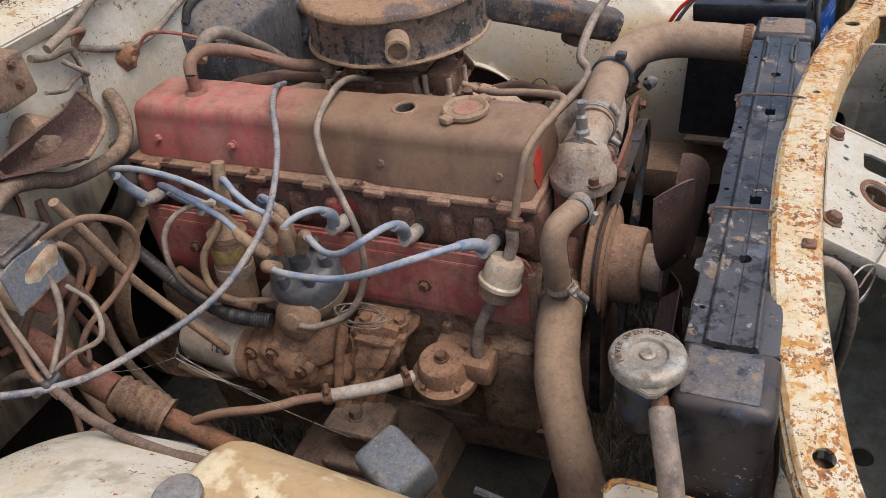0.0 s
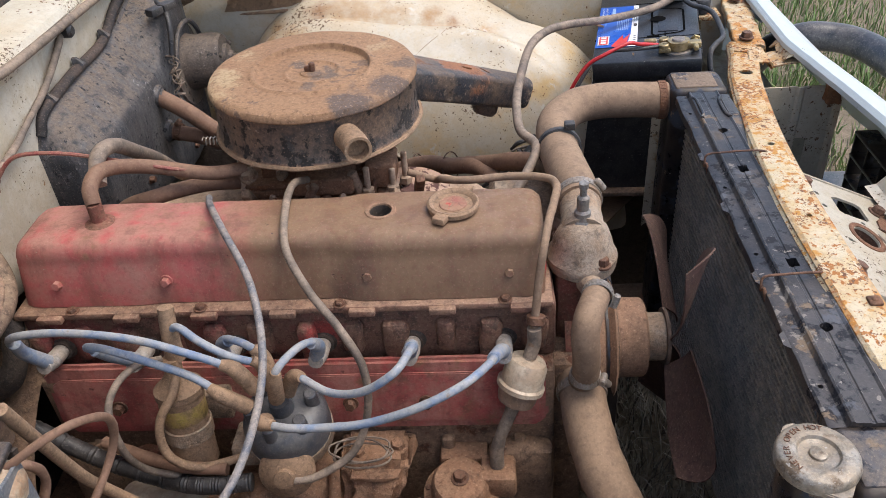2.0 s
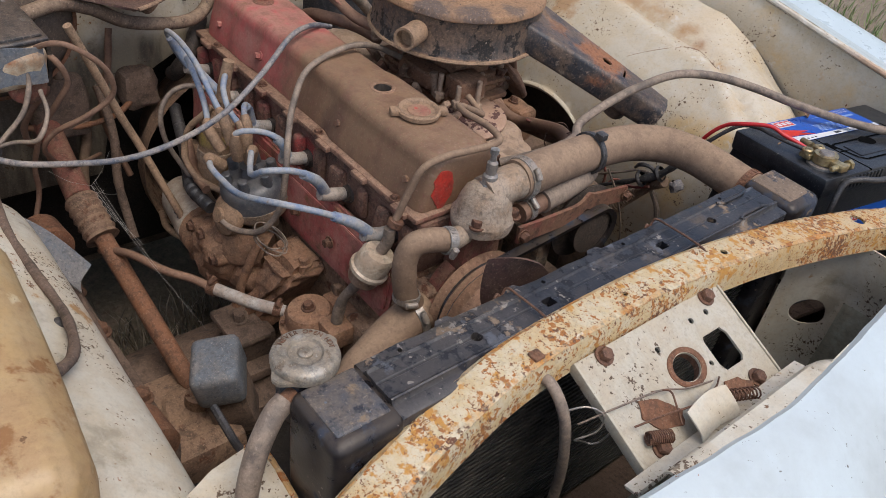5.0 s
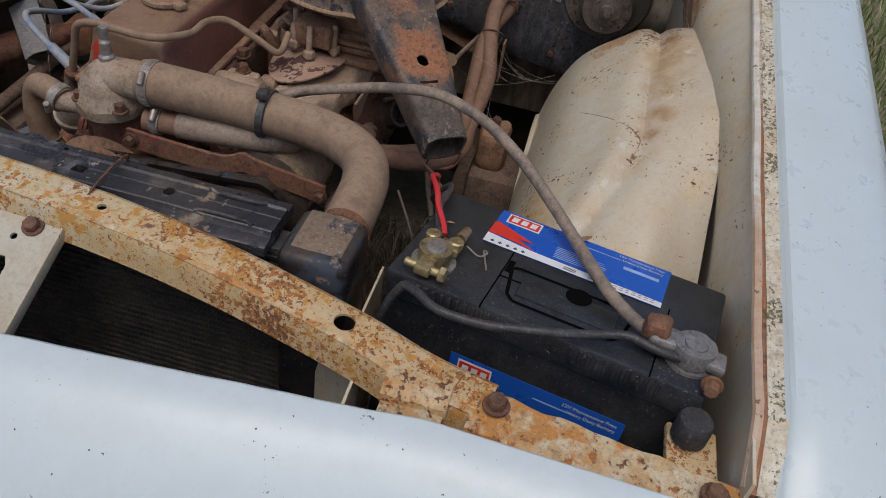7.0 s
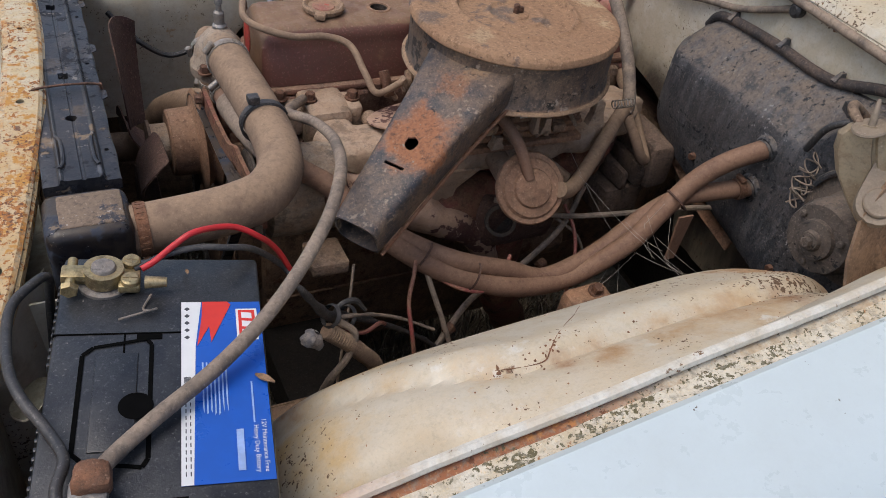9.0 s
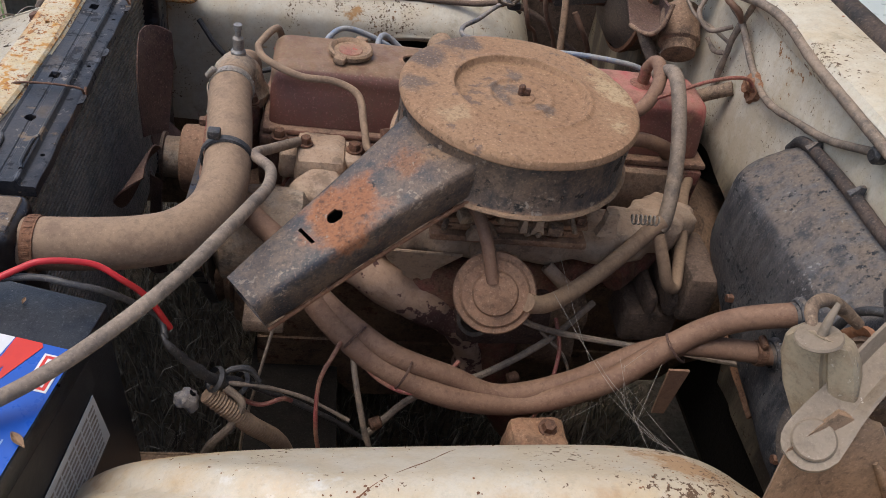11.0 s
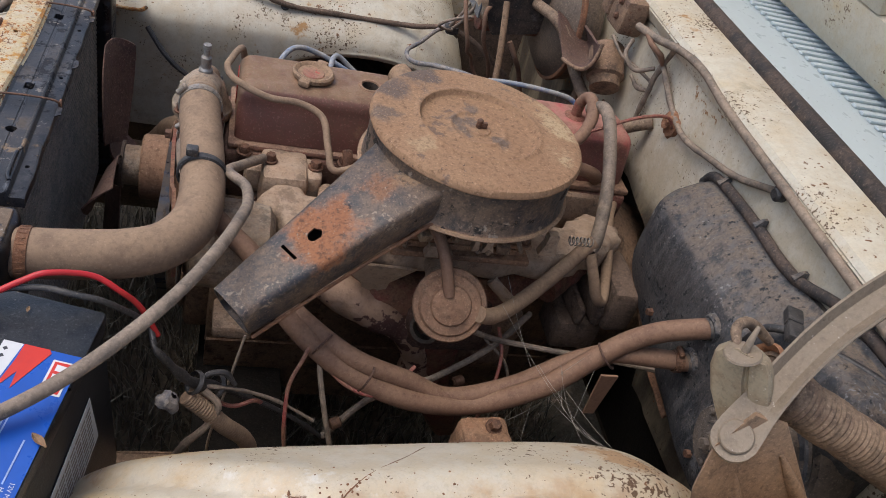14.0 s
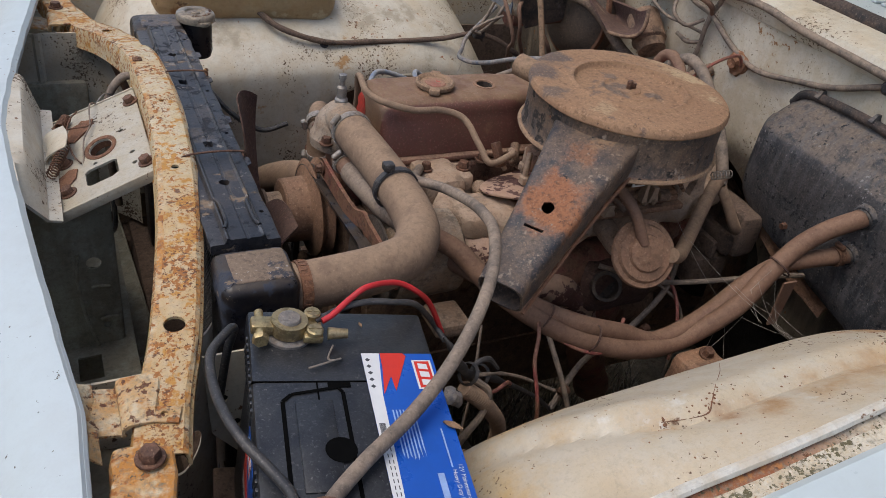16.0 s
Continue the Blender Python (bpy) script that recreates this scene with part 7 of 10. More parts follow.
    for k in range(12):
        b = fresh()
        x, y = -0.26 + 0.014 * k, 0.256 + 0.012 * r.random()
        d = Vector((r.uniform(-0.5, 0.5), r.uniform(0.2, 1), r.uniform(-0.6, 0.4))).normalized()
        p = Vector((x, y, 0.806 + 0.045 * r.random()))
        if k % 4 == 1:
            add_box(b, -0.009, 0.009, -0.006, 0.006, 0, 0.016, 0.002, Matrix.Translation(p) @ d.to_track_quat("Z", "Y").to_matrix().to_4x4())
        else:
            add_cyl(b, p, p + d * (0.012 + 0.016 * r.random()), 0.003 + 0.004 * r.random(), seg=10)
        part("linkage", b, ("manifold", "iron", "bolt")[k % 3], carb)
    for x, y, z0, z1, w in ((-0.311, 0.262, 0.808, 0.842, 0.010), (-0.223, 0.272, 0.812, 0.835, 0.006), (-0.205, 0.274, 0.815, 0.845, 0.0035), (-0.150, 0.276, 0.800, 0.818, 0.007)):
        b = fresh()
        add_loft(b, [[(x - w * k, y - 0.006, z), (x + w * k, y - 0.006, z), (x + w * k, y + 0.006, z), (x - w * k, y + 0.006, z)] for k, z in ((1.3, z0), (1.15, z0 + 0.006), (0.8, (z0 + z1) / 2), (0.7, z1))])
        part("lug", b, "runner", carb)
    for x, y, z0, z1 in ((-0.072, 0.178, 0.796, 0.850), (-0.086, 0.150, 0.800, 0.842), (-0.098, 0.206, 0.798, 0.846), (-0.118, 0.140, 0.802, 0.850)):
        b = fresh()
        add_cyl(b, (x, y, z0), (x, y, z1), 0.0042, seg=12)
        add_lathe(b, (x, y, z0 + 0.006), (0, 0, 1), [(0.0042, 0), (0.0085, 0.001), (0.0085, 0.010), (0.0042, 0.012)], 6)
        part("stud", b, "runner", carb)
    for x, z in ((-0.115, 0.822), (-0.275, 0.822), (-0.165, 0.822), (-0.245, 0.800)):
        b = fresh()
        add_hex(b, (x, 0.262, z), (0, 0.1, 1), 0.007, 0.011)
        part("bolt", b, "bolt", carb)
    b = fresh()
    add_tube(b, [(-0.255, 0.255, 0.745), (-0.268, 0.262, 0.735), (-0.285, 0.268, 0.722)], 0.0085, 14, open_ends=True)
    part("vacuum_spigot", b, "runner", carb, "short open spigot")
    b = fresh()
    add_plate(b, [(-0.011, -0.006), (0.011, -0.006), (0.011, 0.006), (-0.011, 0.006)], 0.001, 0, Matrix.Translation((-0.190, 0.2762, 0.846)) @ Matrix.Rotation(radians(180), 4, "Z") @ Matrix.Rotation(radians(90), 4, "X"))
    tag = part("tag", b, "label_white", carb, "small dirty white tag", smooth=False)
    for k in range(2):
        b = fresh()
        add_plate(b, [(-0.007 + 0.008 * k, -0.003), (-0.001 + 0.008 * k, -0.003), (-0.001 + 0.008 * k, 0.003), (-0.007 + 0.008 * k, 0.003)], 0.0004, 0, Matrix.Translation((-0.190, 0.2766, 0.846)) @ Matrix.Rotation(radians(180), 4, "Z") @ Matrix.Rotation(radians(90), 4, "X"))
        part("print_bar", b, "ink", tag, smooth=False)
    b = fresh()
    add_tube(b, [(-0.335 - 0.0010 * k, 0.262 + 0.0058 * math.cos(k * 1.15), 0.833 + 0.0058 * math.sin(k * 1.15)) for k in range(36)], 0.0010, 6, 2)
    part("return_spring", b, "zinc", carb, "small coil return spring")
    for p, a, q in (((-0.235, 0.165, 0.832), (0, -1, 0), 0.006), ((-0.13, 0.258, 0.842), (0, 1, 0), 0.006), ((-0.268, 0.128, 0.850), (0, -0.6, 1), 0.009)):
        b = fresh()
        add_hex(b, p, a, q, 0.014)
        part("fitting", b, "manifold", carb)
    b = fresh()
    add_lathe(b, (-0.34, 0.20, 0.62), (1, 0.1, 0), [(0, 0), (0.035, 0), (0.038, 0.01), (0.038, 0.11), (0.03, 0.125), (0.018, 0.13), (0, 0.13)], 26)
    add_lathe(b, (-0.34, 0.185, 0.56), (1, 0.0, 0), [(0, 0), (0.05, 0), (0.052, 0.08), (0.04, 0.1), (0, 0.1)], 26)
    roughen(b, 0.002, 40)
    part("starter", b, "iron", t)
    for x0, x1, y0, y1, z0, z1 in ((-0.470, -0.395, 0.170, 0.240, 0.600, 0.655), (-0.500, -0.455, 0.150, 0.255, 0.660, 0.735), (-0.455, -0.440, 0.16, 0.25, 0.66, 0.70), (-0.43, -0.415, 0.16, 0.245, 0.655, 0.69)):
        b = fresh()
        add_box(b, x0, x1, y0, y1, z0, z1, 0.008)
        roughen(b, 0.002, 40, 1)
        part("clutch_housing", b, "under", t)
    b = fresh()
    add_box(b, 0.060, 0.108, 0.27, 0.322, 0.670, 0.690, 0.004)
    roughen(b, 0.001, 60)
    part("alternator_foot", b, "manifold", t, "pale dusty alternator bracket")
    b = fresh()
    add_lathe(b, (-0.505, 0, 0.53), (-1, 0, 0), [(0.19, 0), (0.19, 0.03), (0.17, 0.06), (0.12, 0.22), (0.11, 0.5), (0, 0.5)], 36)
    roughen(b, 0.003, 25)
    part("bell_housing", b, "iron", t)
    return t


# ---- air cleaner ----
def air_cleaner():
    t = thing("air_cleaner", (-0.182, 0.211, 0.872), "round black air cleaner caked in brown dust", "air cleaner")
    c = (-0.182, 0.211, 0.872)
    tilt = (0.0, 0.0, 1)
    b = fresh()
    add_lathe(b, c, tilt, [(0.046, -0.03), (0.05, -0.004), (0.120, -0.002), (0.131, 0.001), (0.1335, 0.005), (0.1325, 0.009), (0.131, 0.012), (0.131, 0.062), (0.1325, 0.065)], 64)
    pan = part("pan", b, "filter", t)
    b = fresh()
    add_lathe(b, c, tilt, [(0.130, 0.000), (0.1365, 0.0005), (0.1378, 0.0025), (0.1365, 0.0048), (0.130, 0.006)], 64)
    for v in b.verts:
        v.co.z += 0.0010 * noise.noise(v.co * 40)
    part("pan_seam", b, "boot", pan, "clay-brown rolled seam")
    b = fresh()
    add_lathe(b, (c[0], c[1], c[2] + 0.004), tilt, [(0.1325, 0.057), (0.1345, 0.059), (0.1345, 0.063), (0.132, 0.067), (0.1265, 0.0690), (0.122, 0.0696), (0.100, 0.0700), (0.084, 0.0703), (0.0815, 0.0708), (0.0795, 0.0722), (0.0775, 0.0726), (0.0755, 0.0720), (0.0742, 0.0700), (0.0730, 0.0655), (0.0715, 0.0642), (0.066, 0.0636), (0.040, 0.0634), (0.0385, 0.0638), (0.0365, 0.0652), (0.0345, 0.0654), (0.033, 0.0650), (0.0315, 0.0636), (0.028, 0.0632), (0.017, 0.0634), (0.0155, 0.0650), (0.009, 0.0654), (0, 0.0654)], 72)
    for v in b.verts:
        v.co.z += 0.0012 * noise.noise(Vector((v.co.x, v.co.y, 0)) * 28)
    part("lid", b, "filter_top", t, "lid covered in clay-brown dust")
    b = fresh()
    add_cyl(b, (-0.182, 0.211, 0.934), (-0.182, 0.211, 0.953), 0.004, seg=10)
    add_box(b, -0.192, -0.183, 0.2085, 0.2135, 0.940, 0.949, 0.001)
    part("stud", b, "bolt", t)
    # snorkel from the side of the pan down to its open mouth
    b = fresh()
    d = Vector((0.205, 0.150, -0.108))
    side = Vector((-d.y, d.x, 0)).normalized()
    start = Vector((-0.105, 0.272, 0.9335))
    secs = []
    for u, w, h, round_ in ((-0.12, 0.060, 0.040, 0.1), (0.0, 0.060, 0.046, 0.1), (0.35, 0.046, 0.046, 0.15), (0.62, 0.037, 0.047, 0.2), (0.85, 0.031, 0.048, 0.45), (1.0, 0.0275, 0.048, 0.75)):
        p = start + d * u
        p.z = min(p.z, 0.9345 if u >= 0 else 0.928)
        n = side.cross(d).normalized()
        n = n if n.z > 0 else -n
        mid = p - n * h / 2
        ring = []
        for k in range(24):
            q = k / 24 * math.tau
            e = 2 / (2 + 6 * (1 - round_))
            cq, sq = math.cos(q), math.sin(q)
            ring.append(mid + side * w * math.copysign(abs(cq) ** e, cq) + n * (h / 2) * math.copysign(abs(sq) ** e, sq))
        secs.append(ring)
    inner = [[mid_p + (p - mid_p) * 0.9 for p in ring] for ring in secs[:0:-1] for mid_p in [sum(ring, Vector()) / 24]]
    add_loft(b, secs + inner)
    sn = part("snorkel", b, "snorkel", t, "flaking black intake snorkel")
    n = side.cross(d).normalized()
    n = n if n.z > 0 else -n
    m = Matrix((d.normalized(), side, n)).transposed().to_4x4()
    m.translation = start + d * 0.56 + n * 0.0008
    c = fresh()
    r = random.Random(5)
    add_plate(c, [(0.005 + (0.0075 + 0.0028 * r.random()) * math.cos(k / 14 * math.tau), (0.0065 + 0.0025 * r.random()) * math.sin(k / 14 * math.tau)) for k in range(14)], 0.018, 0, m @ Matrix.Translation((0, 0, 0.008)))
    add_plate(c, [(0.037, -0.013), (0.041, -0.013), (0.041, 0.011), (0.037, 0.011)], 0.018, 0, m @ Matrix.Translation((0, 0, 0.008)))
    cut(sn, c)
    b = fresh()
    add_tube(b, [start + d * u + side * w - n * 0.044 for u, w in ((-0.10, 0.062), (0.0, 0.061), (0.35, 0.047), (0.62, 0.038), (0.85, 0.032), (1.0, 0.028))], 0.0022, 8)
    part("seam", b, "rust", sn, "rusty folded seam")
    b = fresh()
    p = start + d * 0.78 - n * 0.048
    add_lathe(b, p, -n, [(0.02, -0.004), (0.02, 0.012), (0.016, 0.018), (0, 0.018)], 16)
    part("drain_boss", b, "snorkel", sn)
    b = fresh()
    add_tube(b, [(-0.126, 0.090, 0.909), (-0.116, 0.072, 0.910), (-0.107, 0.051, 0.911)], 0.0165, 22, open_ends=True)
    part("stub_pipe", b, "boot", t, "open breather stub, tan with dust")
    t.location.z += 0.0135


# ---- cooling ----
def radiator():
    t = thing("radiator", (0.35, 0, 0.40), "black cross-flow radiator with dusty top rail", "radiator")
    b = fresh()
    prof = [(0.309, 0.838), (0.309, 0.849), (0.311, 0.8505), (0.3235, 0.8505), (0.3250, 0.8525), (0.3260, 0.8565), (0.3275, 0.8575), (0.3290, 0.8565), (0.3300, 0.8555), (0.3420, 0.8555), (0.3430, 0.8545), (0.3455, 0.8545), (0.3465, 0.8555), (0.3625, 0.8555), (0.3635, 0.8565), (0.3650, 0.8575), (0.3665, 0.8565), (0.3675, 0.8525), (0.3690, 0.8505), (0.382, 0.8500), (0.384, 0.8485), (0.384, 0.838)]
    add_loft(b, [[(x, y, z) for x, z in prof] for y in [-0.305 + k * 0.0122 for k in range(51)]])
    for v in b.verts:
        v.co.z += 0.0012 * noise.noise(v.co * 17)
        if v.co.x < 0.312 or v.co.x > 0.381:
            v.co.x += 0.0016 * noise.noise(v.co * 31)
    rail = part("top_rail", b, "radiator", t, "pressed black top rail, chipped and dusty")
    c = fresh()
    for y in (-0.092, 0.094):
        add_box(c, 0.341, 0.352, y - 0.007, y + 0.007, 0.84, 0.88, 0)
    for y in (0.19, -0.19):
        add_cyl(c, (0.346, y, 0.84), (0.346, y, 0.88), 0.006, seg=16)
    for x, y in ((0.318, -0.26), (0.375, 0.03), (0.317, 0.06), (0.376, -0.15), (0.3175, 0.25), (0.317, -0.07)):
        add_cyl(c, (x, y, 0.84), (x, y, 0.88), 0.0026, seg=10)
    cut(rail, c)
    for y0, y1 in ((0.225, 0.285),):
        b = fresh()
        add_tube(b, [(0.3275, y0, 0.8572), (0.331, y0 + 0.012, 0.8572), (0.331, y1 - 0.012, 0.8572), (0.3275, y1, 0.8572)], 0.0022, 8, 5)
        add_tube(b, [(0.365, y0, 0.8572), (0.361, y0 + 0.012, 0.8572), (0.361, y1 - 0.012, 0.8572), (0.365, y1, 0.8572)], 0.0022, 8, 5)
        part("rail_bead", b, "radiator", t, "pressed bead near the rail's end")
    for y in (0.134, -0.109, -0.20, 0.02):
        b = fresh()
        add_plate(b, [(0, -0.012), (0.006, -0.007), (0.006, 0.007), (0, 0.012)], 0.0015, 0, Matrix.Translation((0.3095, y, 0.850)) @ Matrix.Rotation(radians(180), 4, "Z"))
        part("edge_tab", b, "radiator", t)
    for y in (0.125, -0.118):
        b = fresh()
        add_tube(b, [(0.308, y - 0.004, 0.845), (0.310, y, 0.8575), (0.33, y, 0.8605), (0.36, y + 0.001, 0.861), (0.383, y + 0.002, 0.8575), (0.386, y + 0.002, 0.84)], 0.0014, 8)
        add_tube(b, [(0.308, y - 0.004, 0.845), (0.308, y - 0.012, 0.852), (0.310, y - 0.016, 0.84)], 0.0018, 8)
        part("tie_wire", b, "bolt", t, "twisted wire tie")
    b = fresh()
    add_box(b, 0.334, 0.364, -0.305, 0.320, 0.44, 0.835, 0.001)
    part("core_block", b, "core_dark", t)
    for face, x in (("front", 0.3645), ("rear", 0.3335)):
        b = fresh()
        for k in range(44):
            z = 0.445 + k * 0.0088
            s = 1 if face == "front" else -1
            add_box(b, min(x, x + s * 0.003), max(x, x + s * 0.003), -0.303, 0.318, z, z + 0.0032, 0)
        for k in range(120):
            y = -0.302 + k * 0.00517
            add_box(b, min(x, x + s * 0.0016), max(x, x + s * 0.0016), y, y + 0.0011, 0.445, 0.832, 0)
        o = part("fin_pack", b, "core_dark" if face == "front" else "core", t, "fine black cooling fins", smooth=False)
        tagged(o, kind="stuff")
    for y0, y1, z1 in ((-0.375, -0.300, 0.853), (0.316, 0.388, 0.853)):
        b = fresh()
        add_box(b, 0.308, 0.388, y0, y1, 0.42, z1, 0.012, seg=3)
        tank = part("side_tank", b, "tank", t, "black moulded side tank with dusty top")
        b = fresh()
        add_box(b, 0.314, 0.374, y0 + 0.010, y1 - 0.010, z1 - 0.004, z1 + 0.0016, 0.003)
        roughen(b, 0.0010, 45, 2)
        part("top_pad", b, "tank_top" if y0 < 0 else "tank_pad", tank)
    b = fresh()
    add_lathe(b, (0.286, -0.342, 0.790), (0, 0, 1), [(0, 0), (0.023, 0.002), (0.026, 0.012), (0.026, 0.052), (0.024, 0.060), (0.023, 0.072), (0, 0.072)], 28)
    add_box(b, 0.29, 0.325, -0.36, -0.325, 0.80, 0.835, 0.006)
    neck = part("filler_neck", b, "tank", t, "smoky black filler neck")
    b = fresh()
    add_lathe(b, (0.286, -0.342, 0.852), (0, 0, 1), [(0.0285, 0), (0.0310, 0.001), (0.0318, 0.008), (0.0305, 0.0120), (0.0285, 0.0140), (0.019, 0.0152), (0.0165, 0.0145), (0.0150, 0.0118), (0.0140, 0.0114), (0.007, 0.0114), (0.0065, 0.0135), (0.0045, 0.0145), (0, 0.0145)], 48)
    for q in (-0.25, 2.9):
        m = pose(0.286, -0.342, 0.858, 0, 0, math.degrees(q) - 60)
        add_plate(b, [(0.022, -0.019), (0.031, -0.011), (0.0375, -0.004), (0.0375, 0.004), (0.031, 0.011), (0.022, 0.019)], 0.006, 0.001, m)
    cap = part("pressure_cap", b, "cap", t, "dull silver pressure cap with two ears")
    for k, ch in enumerate("NEVER OPEN HOT"):
        if ch == " ":
            continue
        q = radians(215 - k * 11)
        cu = bpy.data.curves.new("letter", "FONT")
        cu.body, cu.size, cu.extrude, cu.align_x, cu.align_y = ch, 0.0068, 0.0003, "CENTER", "CENTER"
        cu.materials.append(M["bolt"])
        tmp = new("letter", cu)
        bpy.context.view_layer.update()
        me = bpy.data.meshes.new_from_object(tmp.evaluated_get(bpy.context.evaluated_depsgraph_get()))
        bpy.data.objects.remove(tmp)
        me.transform(Matrix.Translation((0.286 + 0.0235 * math.cos(q), -0.342 + 0.0235 * math.sin(q), 0.8672)) @ Matrix.Rotation(q - math.pi / 2, 4, "Z"))
        o = new("letter", me)
        o.parent = cap
    b = fresh()
    add_tube(b, [(0.300, -0.362, 0.836), (0.305, -0.379, 0.834)], 0.008, 14)
    part("overflow_spigot", b, "rust", neck)
    b = fresh()
    add_tube(b, [(0.303, -0.372, 0.836), (0.308, -0.388, 0.828), (0.318, -0.410, 0.80), (0.326, -0.425, 0.75), (0.330, -0.43, 0.66), (0.32, -0.43, 0.58)], 0.0105, 14)
    single("overflow_hose", b, "cable", "dusty grey overflow hose below the pressure cap", "hose")


def hoses():
    h = thing("top_hose", (0.15, 0.2, 0.80), "thick dusty rubber top radiator hose", "hose")
    b = fresh()
    add_tube(b, [(0.147, 0.050, 0.841), (0.146, 0.085, 0.841), (0.140, 0.14, 0.837), (0.135, 0.20, 0.832), (0.134, 0.25, 0.828), (0.142, 0.295, 0.826), (0.168, 0.333, 0.826), (0.205, 0.350, 0.826), (0.25, 0.355, 0.824), (0.315, 0.356, 0.820)], 0.0265, 24, 8)
    part("tube", b, "hose", h)
    clamp_band(h, (0.147, 0.062, 0.841), (0, 1, 0), 0.0268, screw=(0.8, 0, 0.6))
    clamp_band(h, (0.300, 0.356, 0.821), (1, 0, 0), 0.0268, "rust", screw=(0, 0.7, -0.8))
    b = fresh()
    add_lathe(b, (0.136, 0.198, 0.832), (0, 1, -0.05), [(0.027, 0), (0.030, 0.001), (0.030, 0.009), (0.027, 0.010)], 26)
    add_box(b, 0.142, 0.156, 0.197, 0.210, 0.860, 0.870, 0.002)
    part("cable_tie", b, "cable_black", h, "black cable tie")
    h = thing("bottom_hose", (0.2, -0.2, 0.5), "thick dusty bottom radiator hose", "hose")
    b = fresh()
    add_tube(b, [(0.141, -0.070, 0.672), (0.142, -0.095, 0.668), (0.146, -0.130, 0.652), (0.158, -0.178, 0.632), (0.176, -0.216, 0.610), (0.197, -0.251, 0.580), (0.216, -0.275, 0.54), (0.25, -0.31, 0.48), (0.315, -0.335, 0.465)], 0.0275, 24, 8, wobble=0.05)
    part("tube", b, "hose", h)
    clamp_band(h, (0.1415, -0.088, 0.669), (0.02, -0.95, -0.2), 0.028, screw=(0.8, 0, 0.6))
    h = thing("bypass_hose", (0.15, -0.09, 0.68), "short bent bypass hose, brown with dust", "hose")
    b = fresh()
    add_tube(b, [(0.158, -0.055, 0.792), (0.150, -0.080, 0.797), (0.142, -0.100, 0.793), (0.139, -0.110, 0.776), (0.141, -0.112, 0.750), (0.142, -0.106, 0.715), (0.140, -0.09, 0.690)], 0.0155, 18, 7)
    part("tube", b, "hose", h)
    clamp_band(h, (0.157, -0.062, 0.794), (-0.2, -1, 0.2), 0.016, screw=(1, 0, -0.3))
    clamp_band(h, (0.142, -0.105, 0.712), (0, 0.1, 1), 0.016, screw=(1, -0.3, 0))
    h = thing("heater_hose", (0, 0.3, 0.6), "long brown heater hose tied to its pair", "hose", "heater hoses")
    b = fresh()
    add_tube(b, [(0.160, 0.055, 0.795), (0.156, 0.10, 0.797), (0.150, 0.16, 0.797), (0.135, 0.21, 0.795), (0.10, 0.25, 0.785), (0.070, 0.275, 0.772), (0.047, 0.309, 0.750), (0.003, 0.355, 0.722), (-0.056, 0.391, 0.697), (-0.136, 0.409, 0.673), (-0.225, 0.405, 0.664), (-0.30, 0.412, 0.712), (-0.352, 0.400, 0.748), (-0.398, 0.392, 0.783), (-0.435, 0.398, 0.812), (-0.482, 0.411, 0.836)], 0.0135, 16, 7)
    part("tube", b, "hose_brown", h)
    clamp_band(h, (0.159, 0.07, 0.796), (-0.1, 1, 0), 0.0138, screw=(0.6, 0, 0.8))
    b = fresh()
    add_tube(b, [(0.157, 0.098, 0.798), (0.151, 0.15, 0.799), (0.138, 0.205, 0.797), (0.118, 0.232, 0.792)], 0.0165, 16)
    part("sleeve", b, "cable", h, "grey split sleeve round the hose")
    h = thing("heater_hose", (0, 0.3, 0.6), "brown lower heater hose tied to its pair", "hose", "heater hoses")
    b = fresh()
    add_tube(b, [(0.135, 0.13, 0.74), (0.10, 0.20, 0.745), (0.065, 0.255, 0.742), (0.022, 0.321, 0.737), (-0.019, 0.354, 0.722), (-0.065, 0.384, 0.712), (-0.13, 0.392, 0.690), (-0.19, 0.398, 0.668), (-0.27, 0.392, 0.688), (-0.335, 0.388, 0.733), (-0.382, 0.390, 0.757), (-0.43, 0.402, 0.768), (-0.482, 0.413, 0.774)], 0.0125, 16, 7)
    part("tube", b, "hose_brown", h)
    clamp_band(h, (-0.466, 0.411, 0.773), (-1, 0.1, 0.1), 0.0128, "bolt")
    for p, a, r in (((-0.075, 0.393, 0.695), (-0.8, 0.3, -0.3), 0.026), ((-0.02, 0.362, 0.716), (-0.7, 0.55, -0.4), 0.024), ((-0.375, 0.396, 0.758), (-0.7, 0, 0.7), 0.024)):
        b = fresh()
        add_lathe(b, p, a, [(r, 0), (r + 0.0012, 0.0005), (r + 0.0012, 0.0025), (r, 0.003)], 20, squash=0.75)
        part("hose_tie", b, "rust_dark", h, "brown wire tie round both hoses")
    b = fresh()
    add_loft(b, [[(-0.375 + a, 0.421, 0.752 - z) for a in (-0.012 + z * 0.06, 0.012 - z * 0.06)] + [(-0.375 + a, 0.424, 0.752 - z) for a in (0.012 - z * 0.06, -0.012 + z * 0.06)] for z in (0.0, 0.03, 0.075)])
    part("tape_end", b, "hose_brown", h, "hanging end of tape")
    b = fresh()
    add_tube(b, [(-0.205, 0.360, 0.782), (-0.225, 0.352, 0.772), (-0.26, 0.325, 0.762), (-0.31, 0.285, 0.765), (-0.355, 0.250, 0.778), (-0.385, 0.230, 0.796), (-0.397, 0.225, 0.805)], 0.0105, 14)
    single("vacuum_hose", b, "hose", "tan dusty hose at the vacuum diaphragm", "hose")
    b = fresh()
